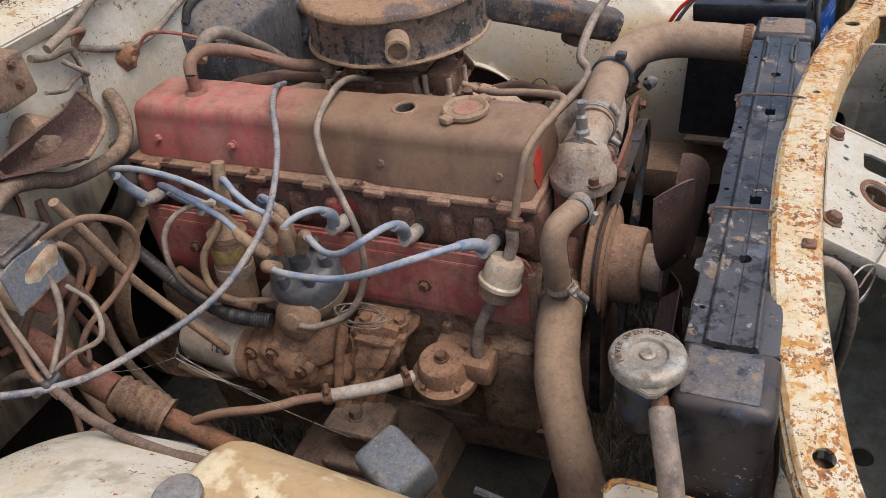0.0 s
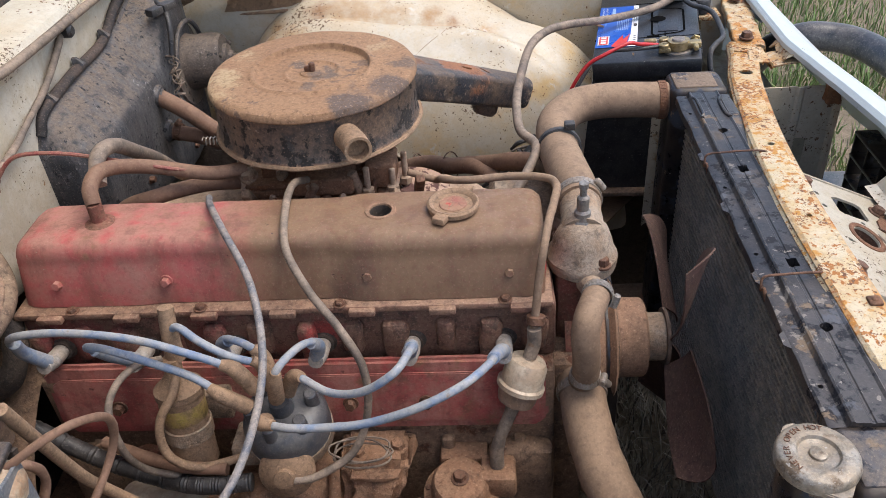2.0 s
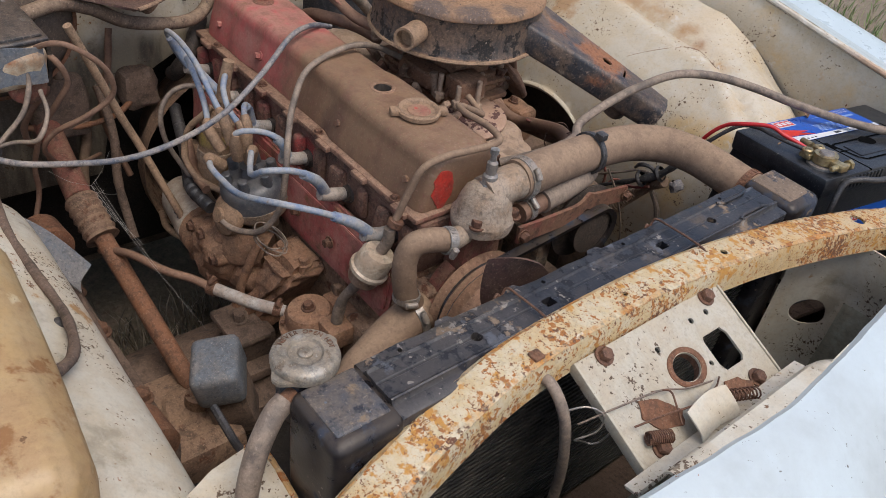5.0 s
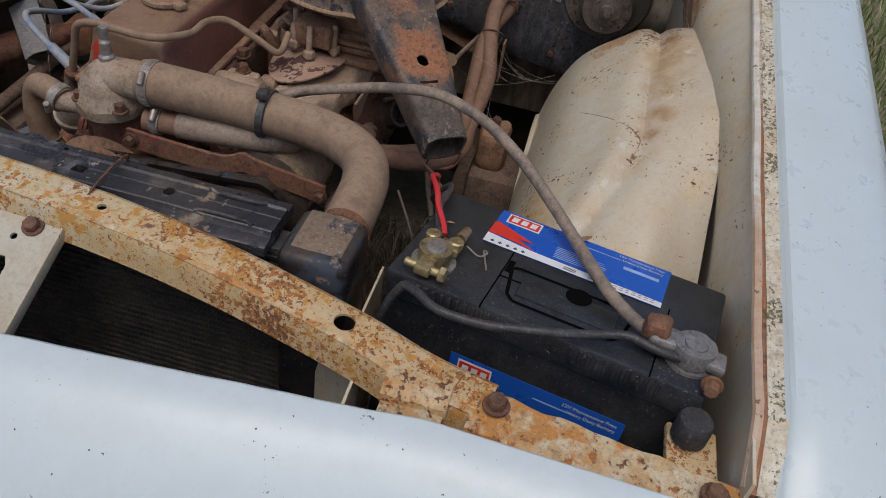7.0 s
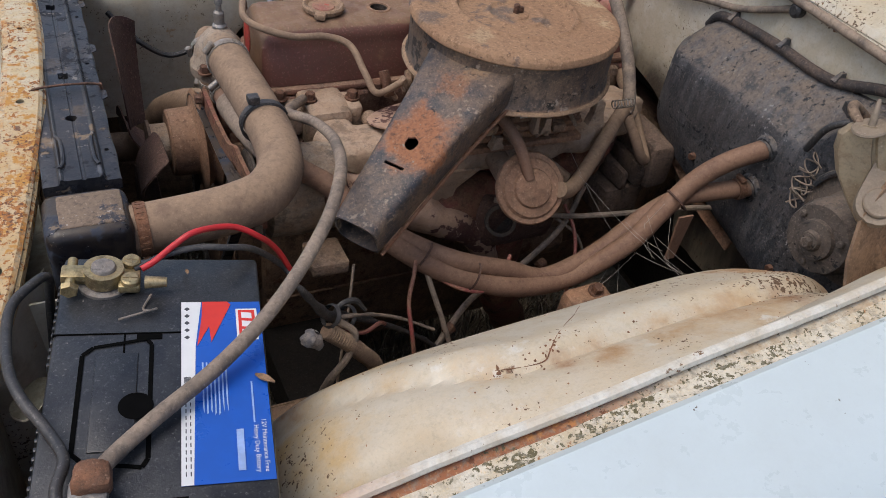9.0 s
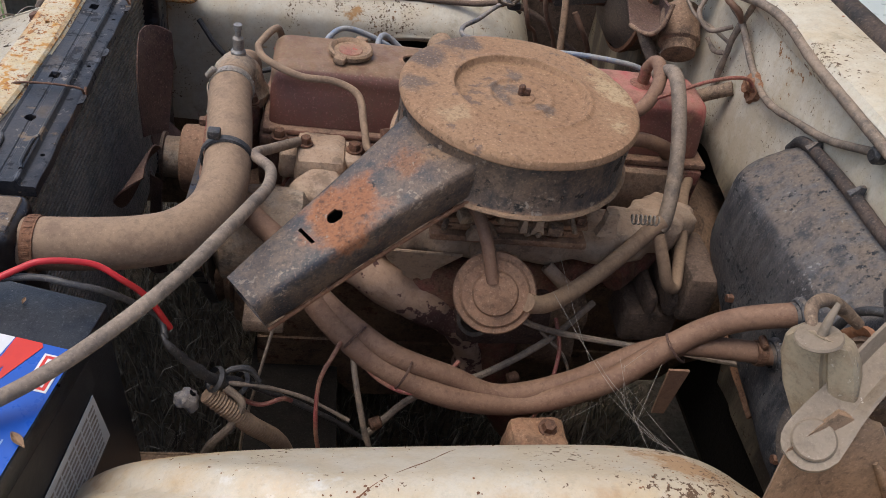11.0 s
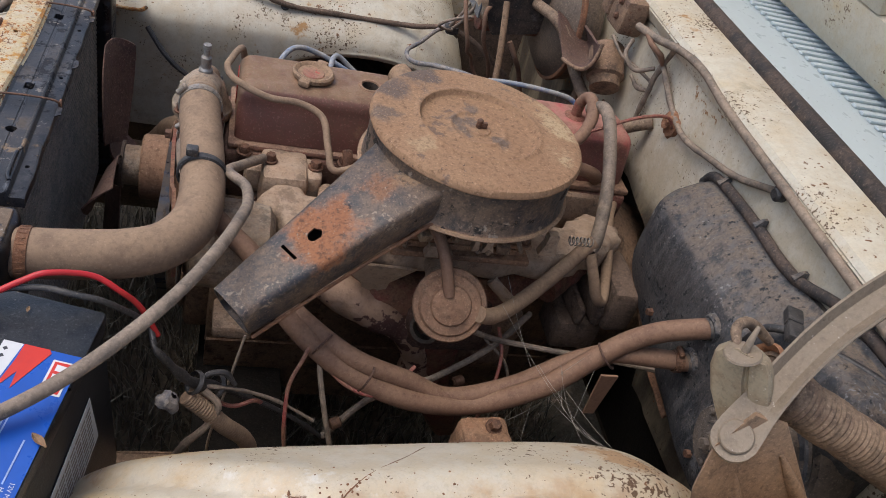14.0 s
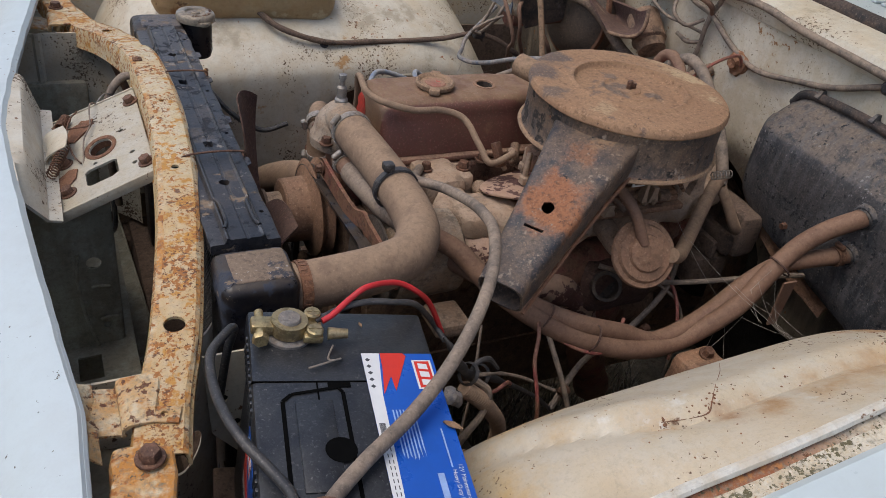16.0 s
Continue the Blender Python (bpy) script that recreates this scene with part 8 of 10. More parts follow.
    add_tube(b, [(-0.165, 0.345, 0.795), (-0.155, 0.325, 0.83), (-0.145, 0.30, 0.85), (-0.13, 0.27, 0.862)], 0.0075, 12)
    single("vacuum_pipe", b, "hose_brown", "brown vacuum pipe under the air cleaner", "pipe")
    b = fresh()
    add_tube(b, [(-0.412, 0.03, 0.905), (-0.418, 0.06, 0.925), (-0.416, 0.10, 0.918), (-0.414, 0.15, 0.880), (-0.408, 0.19, 0.845), (-0.400, 0.222, 0.806), (-0.392, 0.230, 0.795)], 0.0095, 14)
    single("braided_hose", b, "cable", "grey braided hose beside the air cleaner", "hose")
    b = fresh()
    add_tube(b, [(-0.392, 0.236, 0.792), (-0.402, 0.256, 0.765), (-0.412, 0.268, 0.740), (-0.428, 0.262, 0.728), (-0.442, 0.225, 0.738), (-0.455, 0.18, 0.755), (-0.47, 0.12, 0.77), (-0.49, 0.08, 0.77)], 0.0080, 14)
    single("return_pipe", b, "hose", "dusty bent pipe behind the carburettor", "pipe")
    b = fresh()
    add_tube(b, [(-0.409, 0.0, 0.897), (-0.412, 0.010, 0.912), (-0.41, 0.035, 0.918), (-0.40, 0.07, 0.905), (-0.37, 0.10, 0.885), (-0.31, 0.11, 0.868), (-0.27, 0.13, 0.862)], [0.0088, 0.0092, 0.0092, 0.009, 0.009], 14)
    single("breather_hose", b, "hose_brown", "dusty crankcase breather hose on the rocker cover", "hose")
    b = fresh()
    add_tube(b, [(-0.46, 0.05, 0.79), (-0.43, 0.09, 0.828), (-0.38, 0.10, 0.843), (-0.33, 0.13, 0.84), (-0.29, 0.15, 0.83)], 0.010, 14)
    single("vacuum_hose", b, "hose_brown", "brown dusty vacuum hose behind the rocker cover", "hose")


def fuel_line():
    b = fresh()
    add_tube(b, [(0.083, -0.101, 0.757), (0.087, -0.089, 0.793), (0.091, -0.077, 0.830), (0.097, -0.064, 0.864), (0.104, -0.035, 0.877), (0.112, -0.003, 0.881), (0.117, 0.028, 0.883), (0.104, 0.052, 0.879), (0.062, 0.070, 0.871), (0.018, 0.070, 0.868), (-0.012, 0.086, 0.860), (-0.021, 0.125, 0.838), (-0.03, 0.150, 0.822), (-0.065, 0.150, 0.835)], 0.0048, 10, 7)
    single("fuel_pipe", b, "hose", "thin dusty fuel pipe over the rocker cover", "pipe")
    t = thing("fuel_filter", (0.07, -0.11, 0.68), "white plastic inline fuel filter with clear bowl", "fuel filter")
    a, c = Vector((0.062, -0.118, 0.684)), Vector((0.081, -0.101, 0.745))
    d = (c - a).normalized()
    b = fresh()
    add_lathe(b, a + d * 0.022, d, [(0.026, 0), (0.0275, 0.001), (0.0275, 0.006), (0.0245, 0.008), (0.0235, 0.030), (0.020, 0.036), (0.007, 0.038), (0.006, 0.048), (0, 0.048)], 32)
    part("body", b, "plastic_white", t)
    b = fresh()
    add_lathe(b, a, d, [(0, 0), (0.010, 0), (0.021, 0.004), (0.0225, 0.010), (0.023, 0.022)], 32)
    part("bowl", b, "clear", t, "smoky clear lower bowl")
    b = fresh()
    add_tube(b, [a + d * 0.062, a + d * 0.080, (0.085, -0.096, 0.778)], 0.0078, 14)
    part("rubber_sleeve", b, "cable", t)
    b = fresh()
    add_tube(b, [a + d * 0.003, (0.055, -0.124, 0.668), (0.045, -0.132, 0.645), (0.040, -0.135, 0.62), (0.040, -0.138, 0.60)], [0.0085, 0.0075, 0.007, 0.0085, 0.0085], 14)
    part("lower_hose", b, "cable", t)
    b = fresh()
    add_cyl(b, (0.0865, -0.092, 0.780), (0.0875, -0.088, 0.790), 0.0105, seg=14)
    part("clip", b, "bolt", t)
    b = fresh()
    add_tube(b, [(-0.042, -0.172, 0.570), (-0.075, -0.203, 0.574), (-0.105, -0.224, 0.577), (-0.140, -0.243, 0.577)], 0.0092, 14)
    h = thing("fuel_hose", (-0.08, -0.2, 0.57), "pale grey fuel hose from the fuel pump", "hose")
    part("hose", b, "pale_hose", h)
    for p, d in (((-0.050, -0.180, 0.571), (-0.6, -0.6, 0.1)), ((-0.134, -0.240, 0.577), (-0.8, -0.5, 0.0))):
        clamp_band(h, p, d, 0.0095, "bolt")
    b = fresh()
    add_tube(b, [(-0.135, -0.241, 0.577), (-0.165, -0.258, 0.580), (-0.20, -0.285, 0.582), (-0.27, -0.31, 0.575), (-0.34, -0.33, 0.54)], 0.0062, 12)
    part("pipe", b, "hose_brown", h, "thin brown fuel pipe")


def ignition_leads():
    ways = [
        ("long blue-grey ignition lead to the foremost spark plug", [(0.051, -0.104, 0.752), (0.046, -0.128, 0.775), (0.034, -0.172, 0.798), (0.008, -0.208, 0.806), (-0.035, -0.222, 0.792), (-0.085, -0.220, 0.770), (-0.13, -0.216, 0.760), (-0.17, -0.214, 0.758), (-0.205, -0.200, 0.752)]),
        ("blue-grey ignition lead with a cream boot", [(-0.054, -0.104, 0.752), (-0.046, -0.125, 0.785), (-0.045, -0.160, 0.808), (-0.058, -0.192, 0.810), (-0.092, -0.192, 0.785), (-0.130, -0.176, 0.768), (-0.165, -0.155, 0.770), (-0.178, -0.146, 0.762)]),
        ("short blue-grey ignition lead", [(-0.158, -0.104, 0.752), (-0.150, -0.112, 0.778), (-0.160, -0.128, 0.793), (-0.172, -0.150, 0.798), (-0.184, -0.168, 0.792), (-0.190, -0.168, 0.770)]),
        ("short blue-grey ignition lead", [(-0.262, -0.104, 0.752), (-0.257, -0.112, 0.785), (-0.235, -0.128, 0.800), (-0.212, -0.140, 0.798), (-0.200, -0.142, 0.782)]),
        ("blue-grey ignition lead looping back along the block", [(-0.366, -0.104, 0.752), (-0.385, -0.125, 0.782), (-0.390, -0.142, 0.808), (-0.365, -0.150, 0.812), (-0.32, -0.158, 0.800), (-0.27, -0.172, 0.790), (-0.235, -0.184, 0.770)]),
        ("blue-grey ignition lead looping behind the coil", [(-0.470, -0.104, 0.752), (-0.480, -0.125, 0.790), (-0.468, -0.140, 0.822), (-0.41, -0.145, 0.832), (-0.33, -0.155, 0.830), (-0.26, -0.165, 0.812), (-0.222, -0.165, 0.790)]),
        ("short coil lead with a tan boot", [(-0.305, -0.122, 0.812), (-0.290, -0.130, 0.822), (-0.265, -0.145, 0.815), (-0.235, -0.152, 0.800), (-0.208, -0.148, 0.785), (-0.200, -0.146, 0.775)]),
    ]
    for label, pts in ways:
        t = thing("ignition_lead", pts[0], label, "ignition lead", "ignition leads")
        b = fresh()
        add_tube(b, pts, 0.0044, 10, 7)
        part("cable", b, "lead", t)
        p, q = Vector(pts[-1]), Vector((-0.198, -0.150, 0.700))
        b = fresh()
        back = (Vector(pts[-2]) - p).normalized()
        add_tube(b, [p + back * 0.022, p + back * 0.006, p.lerp(q, 0.35)], [0.0058, 0.0085, 0.009], 12)
        part("boot", b, "boot", t, "tan rubber boot")
        if "coil" in label and "short" in label:
            b = fresh()
            add_tube(b, [(-0.306, -0.126, 0.775), (-0.306, -0.124, 0.800), (-0.305, -0.115, 0.838)], [0.011, 0.0095, 0.0085], 14)
            part("coil_boot", b, "boot", t)
        else:
            b = fresh()
            add_tube(b, [pts[0], Vector(pts[0]).lerp(Vector(pts[1]), 0.8), Vector(pts[1]).lerp(Vector(pts[2]), 0.55)], [0.0086, 0.0078, 0.0066], 12)
            part("plug_cap", b, "lead", t)


def cables():
    b = fresh()
    add_tube(b, [(0.387, 0.690, 0.866), (0.368, 0.660, 0.864), (0.330, 0.628, 0.861), (0.275, 0.593, 0.863), (0.225, 0.556, 0.871), (0.180, 0.514, 0.884), (0.140, 0.464, 0.895), (0.110, 0.405, 0.897), (0.093, 0.345, 0.882), (0.083, 0.29, 0.862), (0.085, 0.235, 0.845), (0.105, 0.20, 0.838), (0.09, 0.16, 0.82), (0.06, 0.11, 0.80)], 0.0064, 14, 8)
    single("battery_cable", b, "cable", "thick grey battery cable arching over the hoses", "cable")
    b = fresh()
    add_tube(b, [(-0.297, 0.055, 0.866), (-0.280, 0.012, 0.882), (-0.252, -0.041, 0.886), (-0.209, -0.111, 0.862), (-0.188, -0.18, 0.827), (-0.187, -0.245, 0.802), (-0.200, -0.31, 0.785), (-0.235, -0.37, 0.774), (-0.28, -0.44, 0.772), (-0.35, -0.50, 0.79), (-0.45, -0.56, 0.84)], 0.0041, 10, 8)
    single("throttle_cable", b, "throttle", "blue-grey throttle cable draped across the engine", "cable")
    b = fresh()
    add_tube(b, [(-0.19, 0.115, 0.850), (-0.192, 0.06, 0.878), (-0.190, 0.007, 0.884), (-0.182, -0.055, 0.868), (-0.155, -0.094, 0.838), (-0.123, -0.121, 0.808), (-0.100, -0.138, 0.765), (-0.101, -0.148, 0.706), (-0.120, -0.168, 0.664), (-0.160, -0.188, 0.648), (-0.185, -0.195, 0.650)], 0.0046, 10, 8)
    single("vacuum_line", b, "cable", "dusty vacuum line from carburettor to distributor", "hose")
    b = fresh()
    add_tube(b, [(-0.554, 0.035, 0.900), (-0.545, 0.05, 0.905), (-0.52, 0.062, 0.928), (-0.47, 0.072, 0.925), (-0.41, 0.085, 0.905), (-0.34, 0.10, 0.880), (-0.28, 0.12, 0.865)], 0.0026, 8)
    single("choke_wire", b, "old_red_wire", "faded red wire from the firewall grommet", "wire")
    b = fresh()
    add_lathe(b, (-0.553, 0.037, 0.903), (1, 0, 0), [(0.022, 0), (0.020, 0.006), (0.012, 0.010), (0.009, 0.016), (0, 0.018)], 9)
    roughen(b, 0.006, 60, 1)
    single("grommet", b, "rust_patch", "perished brown rubber grommet on the firewall", "grommet")
    b = fresh()
    add_tube(b, [(-0.540, -0.13, 0.975), (-0.546, -0.10, 0.962), (-0.548, -0.054, 0.955), (-0.549, 0.012, 0.925), (-0.549, 0.082, 0.910), (-0.549, 0.171, 0.929), (-0.549, 0.231, 0.946), (-0.550, 0.297, 0.976), (-0.556, 0.322, 0.988)], 0.0048, 10, wobble=0.2)
    single("wiring_loom", b, "cable", "taped wiring loom along the firewall", "cable")
    for pts, r in (([(-0.547, -0.052, 0.957), (-0.545, -0.040, 0.985), (-0.540, -0.028, 1.004)], 0.0042), ([(-0.548, -0.055, 0.955), (-0.544, -0.056, 0.93), (-0.546, -0.058, 0.905), (-0.550, -0.066, 0.86), (-0.556, -0.07, 0.83)], 0.0045), ([(-0.546, -0.058, 0.905), (-0.54, -0.085, 0.895), (-0.538, -0.115, 0.90)], 0.0036)):
        b = fresh()
        add_tube(b, pts, r, 10, wobble=0.35)
        single("loom_strap", b, "cable", "dusty cloth-taped loom branch on the firewall", "cable")
    b = fresh()
    add_tube(b, [(-0.515, -0.12, 0.985), (-0.522, -0.06, 0.994), (-0.535, 0.0, 1.006), (-0.542, 0.06, 1.009), (-0.540, 0.15, 1.003), (-0.540, 0.3, 0.999), (-0.542, 0.45, 0.994), (-0.55, 0.7, 0.980)], 0.0062, 10, wobble=0.12)
    single("wiper_hose", b, "cable", "grey tube clipped under the cowl edge", "hose")
    b = fresh()
    add_lathe(b, (-0.550, 0.319, 0.985), (1, 0, 0), [(0.010, 0), (0.010, 0.01), (0.006, 0.014), (0, 0.014)], 14)
    single("grommet", b, "cable_black", "black rubber grommet in the firewall", "grommet")
    # coil and earth wires beside the engine
    b = fresh()
    add_tube(b, [(-0.318, -0.135, 0.782), (-0.336, -0.150, 0.789), (-0.351, -0.172, 0.786), (-0.359, -0.192, 0.770), (-0.354, -0.207, 0.745), (-0.352, -0.205, 0.705), (-0.345, -0.190, 0.665), (-0.315, -0.180, 0.640)], 0.0040, 10)
    single("coil_wire", b, "cable", "dusty grey wire looped below the coil", "wire")
    b = fresh()
    add_tube(b, [(-0.300, -0.148, 0.772), (-0.303, -0.165, 0.758), (-0.318, -0.178, 0.735), (-0.322, -0.186, 0.708), (-0.314, -0.190, 0.683), (-0.292, -0.184, 0.662), (-0.262, -0.172, 0.657), (-0.240, -0.160, 0.655)], 0.0050, 10)
    single("coil_wire", b, "boot", "brown wire hanging beside the coil", "wire")
    t = thing("loom_conduit", (-0.3, -0.19, 0.63), "black corrugated conduit above the oil filter", "conduit")
    b = fresh()
    way = [(-0.235, -0.188, 0.640), (-0.275, -0.192, 0.640), (-0.310, -0.188, 0.638), (-0.37, -0.165, 0.628), (-0.44, -0.14, 0.630), (-0.515, -0.12, 0.66)]
    add_tube(b, way, [0.0095 + 0.0016 * (k % 2) for k in range(101)], 14, 22)
    part("tube", b, "cable_black", t)
    b = fresh()
    add_tube(b, [(-0.262, -0.182, 0.655), (-0.30, -0.180, 0.656), (-0.35, -0.165, 0.650), (-0.42, -0.14, 0.655)], 0.0075, 12, wobble=0.2)
    part("taped_wire", b, "hose_brown", t, "brown taped wires")
    b = fresh()
    pts = []
    for k in range(26):
        q = k * 0.75
        pts.append((-0.115 + 0.034 * math.cos(q) + 0.004 * math.sin(k * 1.9), -0.155 + 0.018 * math.sin(q), 0.648 + 0.006 * math.sin(q * 0.7 + 1)))
    add_tube(b, pts, 0.0013, 6, 3)
    single("coiled_wire", b, "cable", "loose coil of thin wire on the mount tower", "wire")
    # pipe and cables on the steering side
    b = fresh()
    add_tube(b, [(-0.358, -0.318, 0.905), (-0.364, -0.290, 0.830), (-0.366, -0.262, 0.750), (-0.360, -0.245, 0.705), (-0.338, -0.226, 0.645), (-0.314, -0.206, 0.582), (-0.308, -0.196, 0.545), (-0.325, -0.196, 0.522), (-0.38, -0.205, 0.512), (-0.44, -0.19, 0.50)], 0.0060, 12, 8)
    single("clutch_pipe", b, "boot", "tan dusty pipe looping beside the oil filter", "pipe")
    for k, (pts, r, mat) in enumerate((([(-0.345, -0.372, 0.886), (-0.306, -0.355, 0.908), (-0.284, -0.335, 0.908), (-0.285, -0.300, 0.872), (-0.300, -0.290, 0.825), (-0.315, -0.325, 0.792), (-0.338, -0.362, 0.765), (-0.352, -0.378, 0.735), (-0.385, -0.360, 0.690), (-0.42, -0.335, 0.655), (-0.465, -0.300, 0.625), (-0.540, -0.250, 0.585)], 0.0045, "hose_brown"),
                                       ([(-0.352, -0.360, 0.880), (-0.335, -0.345, 0.868), (-0.338, -0.335, 0.835), (-0.352, -0.350, 0.800), (-0.375, -0.365, 0.760), (-0.392, -0.378, 0.715), (-0.405, -0.385, 0.672), (-0.415, -0.385, 0.620), (-0.400, -0.41, 0.560)], 0.0048, "hose_brown"),
                                       ([(-0.40, -0.35, 0.815), (-0.42, -0.345, 0.785), (-0.44, -0.36, 0.755), (-0.46, -0.375, 0.715), (-0.475, -0.372, 0.680), (-0.500, -0.360, 0.655), (-0.555, -0.340, 0.620)], 0.0060, "hose_brown"))):
        b = fresh()
        add_tube(b, pts, r * 0.85, 10, wobble=0.15)
        single("wiring_cable", b, mat, "dusty cable hanging by the steering column", "cable")
    # wires round the battery
    b = fresh()
    add_tube(b, [(0.312, 0.462, 0.863), (0.30, 0.458, 0.866), (0.28, 0.447, 0.872), (0.26, 0.44, 0.877), (0.225, 0.428, 0.866), (0.20, 0.430, 0.850), (0.181, 0.426, 0.825), (0.163, 0.426, 0.785)], 0.0030, 10, 8)
    single("positive_wire", b, "red_wire", "bright red wire from the brass battery clamp", "wire")
    b = fresh()
    add_tube(b, [(0.318, 0.460, 0.862), (0.290, 0.450, 0.864), (0.262, 0.447, 0.864), (0.237, 0.450, 0.861), (0.209, 0.445, 0.848), (0.175, 0.424, 0.80), (0.165, 0.440, 0.785)], 0.0032, 10, 8)
    single("positive_cable", b, "cable_black", "black cable from the brass battery clamp", "cable")
    b = fresh()
    add_tube(b, [(0.395, 0.700, 0.862), (0.397, 0.672, 0.868), (0.390, 0.647, 0.868), (0.399, 0.617, 0.867), (0.411, 0.592, 0.871), (0.419, 0.563, 0.872), (0.421, 0.521, 0.866), (0.416, 0.481, 0.864), (0.398, 0.455, 0.862), (0.388, 0.440, 0.852), (0.392, 0.425, 0.81), (0.40, 0.42, 0.74)], 0.0043, 10, 8)
    single("earth_cable", b, "cable_black", "black earth cable along the battery edge", "cable")
    t = thing("wiring_junction", (0.13, 0.44, 0.68), "taped wiring junction hanging beside the battery", "wiring")
    b = fresh()
    add_tube(b, [(0.168, 0.440, 0.792), (0.160, 0.446, 0.780), (0.132, 0.436, 0.730), (0.115, 0.428, 0.710), (0.088, 0.415, 0.690), (0.046, 0.410, 0.660), (-0.003, 0.405, 0.620), (-0.04, 0.40, 0.58)], [0.003, 0.0034, 0.0058, 0.0070, 0.0050, 0.0034, 0.003, 0.003], 12, wobble=0.6)
    part("loom", b, "cable_black", t)
    b = fresh()
    add_tube(b, [(0.130, 0.440, 0.705), (0.105, 0.444, 0.682), (0.085, 0.441, 0.654), (0.062, 0.428, 0.615), (0.050, 0.418, 0.575), (0.05, 0.41, 0.53)], [0.0092 + 0.0012 * (k % 2) for k in range(101)], 14, 20)
    part("conduit", b, "hose", t, "ribbed conduit")
    b = fresh()
    add_lathe(b, (0.142, 0.446, 0.712), (0.5, 0.2, -0.8), [(0.004, 0), (0.010, 0.003), (0.0125, 0.010), (0.011, 0.016), (0.004, 0.019), (0, 0.019)], 14)
    roughen(b, 0.005, 70, 1)
    part("connector", b, "throttle", t, "cracked grey plastic plug shell")
    for pts, r, m in (([(0.118, 0.430, 0.712), (0.085, 0.428, 0.705), (0.060, 0.420, 0.690), (0.025, 0.415, 0.668), (-0.02, 0.42, 0.64)], 0.0022, "cable"), ([(0.112, 0.432, 0.706), (0.095, 0.440, 0.69), (0.105, 0.452, 0.668), (0.125, 0.455, 0.64), (0.14, 0.45, 0.60)], 0.0045, "cable"), ([(0.12, 0.43, 0.712), (0.108, 0.424, 0.724), (0.09, 0.42, 0.722), (0.078, 0.425, 0.708)], 0.003, "cable_black")):
        part("tail_wire", add_tube(fresh(), pts, r, 8, wobble=0.4), m, t)
    for q in ((0.122, 0.432, 0.718), (0.098, 0.420, 0.698)):
        b = fresh()
        add_lathe(b, q, (0.7, 0.2, 0.6), [(0.012, -0.004), (0.0145, 0), (0.012, 0.004)], 14)
        part("tape", b, "cable_black", t)
    for pts in ([(-0.008, 0.368, 0.722), (0.004, 0.392, 0.714), (0.012, 0.404, 0.705), (0.017, 0.414, 0.690), (0.018, 0.430, 0.667), (0.016, 0.440, 0.64), (0.01, 0.44, 0.60)], [(-0.02, 0.378, 0.705), (-0.05, 0.402, 0.690), (-0.085, 0.412, 0.682), (-0.115, 0.400, 0.688), (-0.14, 0.378, 0.70)],
                [(0.115, 0.425, 0.69), (0.08, 0.425, 0.67), (0.055, 0.418, 0.672), (0.045, 0.412, 0.662)], [(-0.27, 0.30, 0.70), (-0.275, 0.33, 0.675), (-0.265, 0.36, 0.645), (-0.25, 0.38, 0.60)]):
        b = fresh()
        add_tube(b, pts, 0.0026, 8)
        single("red_wire", b, "old_red_wire", "faded red wire under the heater hoses", "wire")
    for k, pts in enumerate(([(-0.04, 0.40, 0.58), (-0.10, 0.37, 0.625), (-0.18, 0.35, 0.645), (-0.26, 0.32, 0.68), (-0.33, 0.26, 0.69)], [(-0.17, 0.27, 0.705), (-0.24, 0.31, 0.695), (-0.32, 0.325, 0.69), (-0.42, 0.35, 0.70), (-0.52, 0.37, 0.70)],
                             [(-0.018, 0.362, 0.718), (-0.022, 0.39, 0.69), (-0.035, 0.42, 0.64), (-0.05, 0.43, 0.58), (-0.05, 0.42, 0.50)], [(0.07, 0.36, 0.72), (0.085, 0.39, 0.66), (0.10, 0.41, 0.58), (0.10, 0.41, 0.48)], [(-0.25, 0.315, 0.69), (-0.285, 0.33, 0.66), (-0.30, 0.34, 0.61), (-0.30, 0.34, 0.52)])):
        b = fresh()
        add_tube(b, pts, (0.0045, 0.004, 0.0035, 0.0018, 0.0022)[k], 8)
        single("loose_wire", b, "cable", "loose dusty wire beside the exhaust manifold", "wire")
    for at, d in (((-0.215, 0.345, 0.632), (-1, -0.3, 0.2)), ((-0.06, 0.40, 0.615), (1, 0.3, -0.3))):
        b = fresh()
        add_lathe(b, at, d, [(0.004, 0), (0.0075, 0.002), (0.0075, 0.014), (0.004, 0.016)], 12)
        single("terminal_eye", b, "bolt", "loose cable end with a steel eye", "terminal")


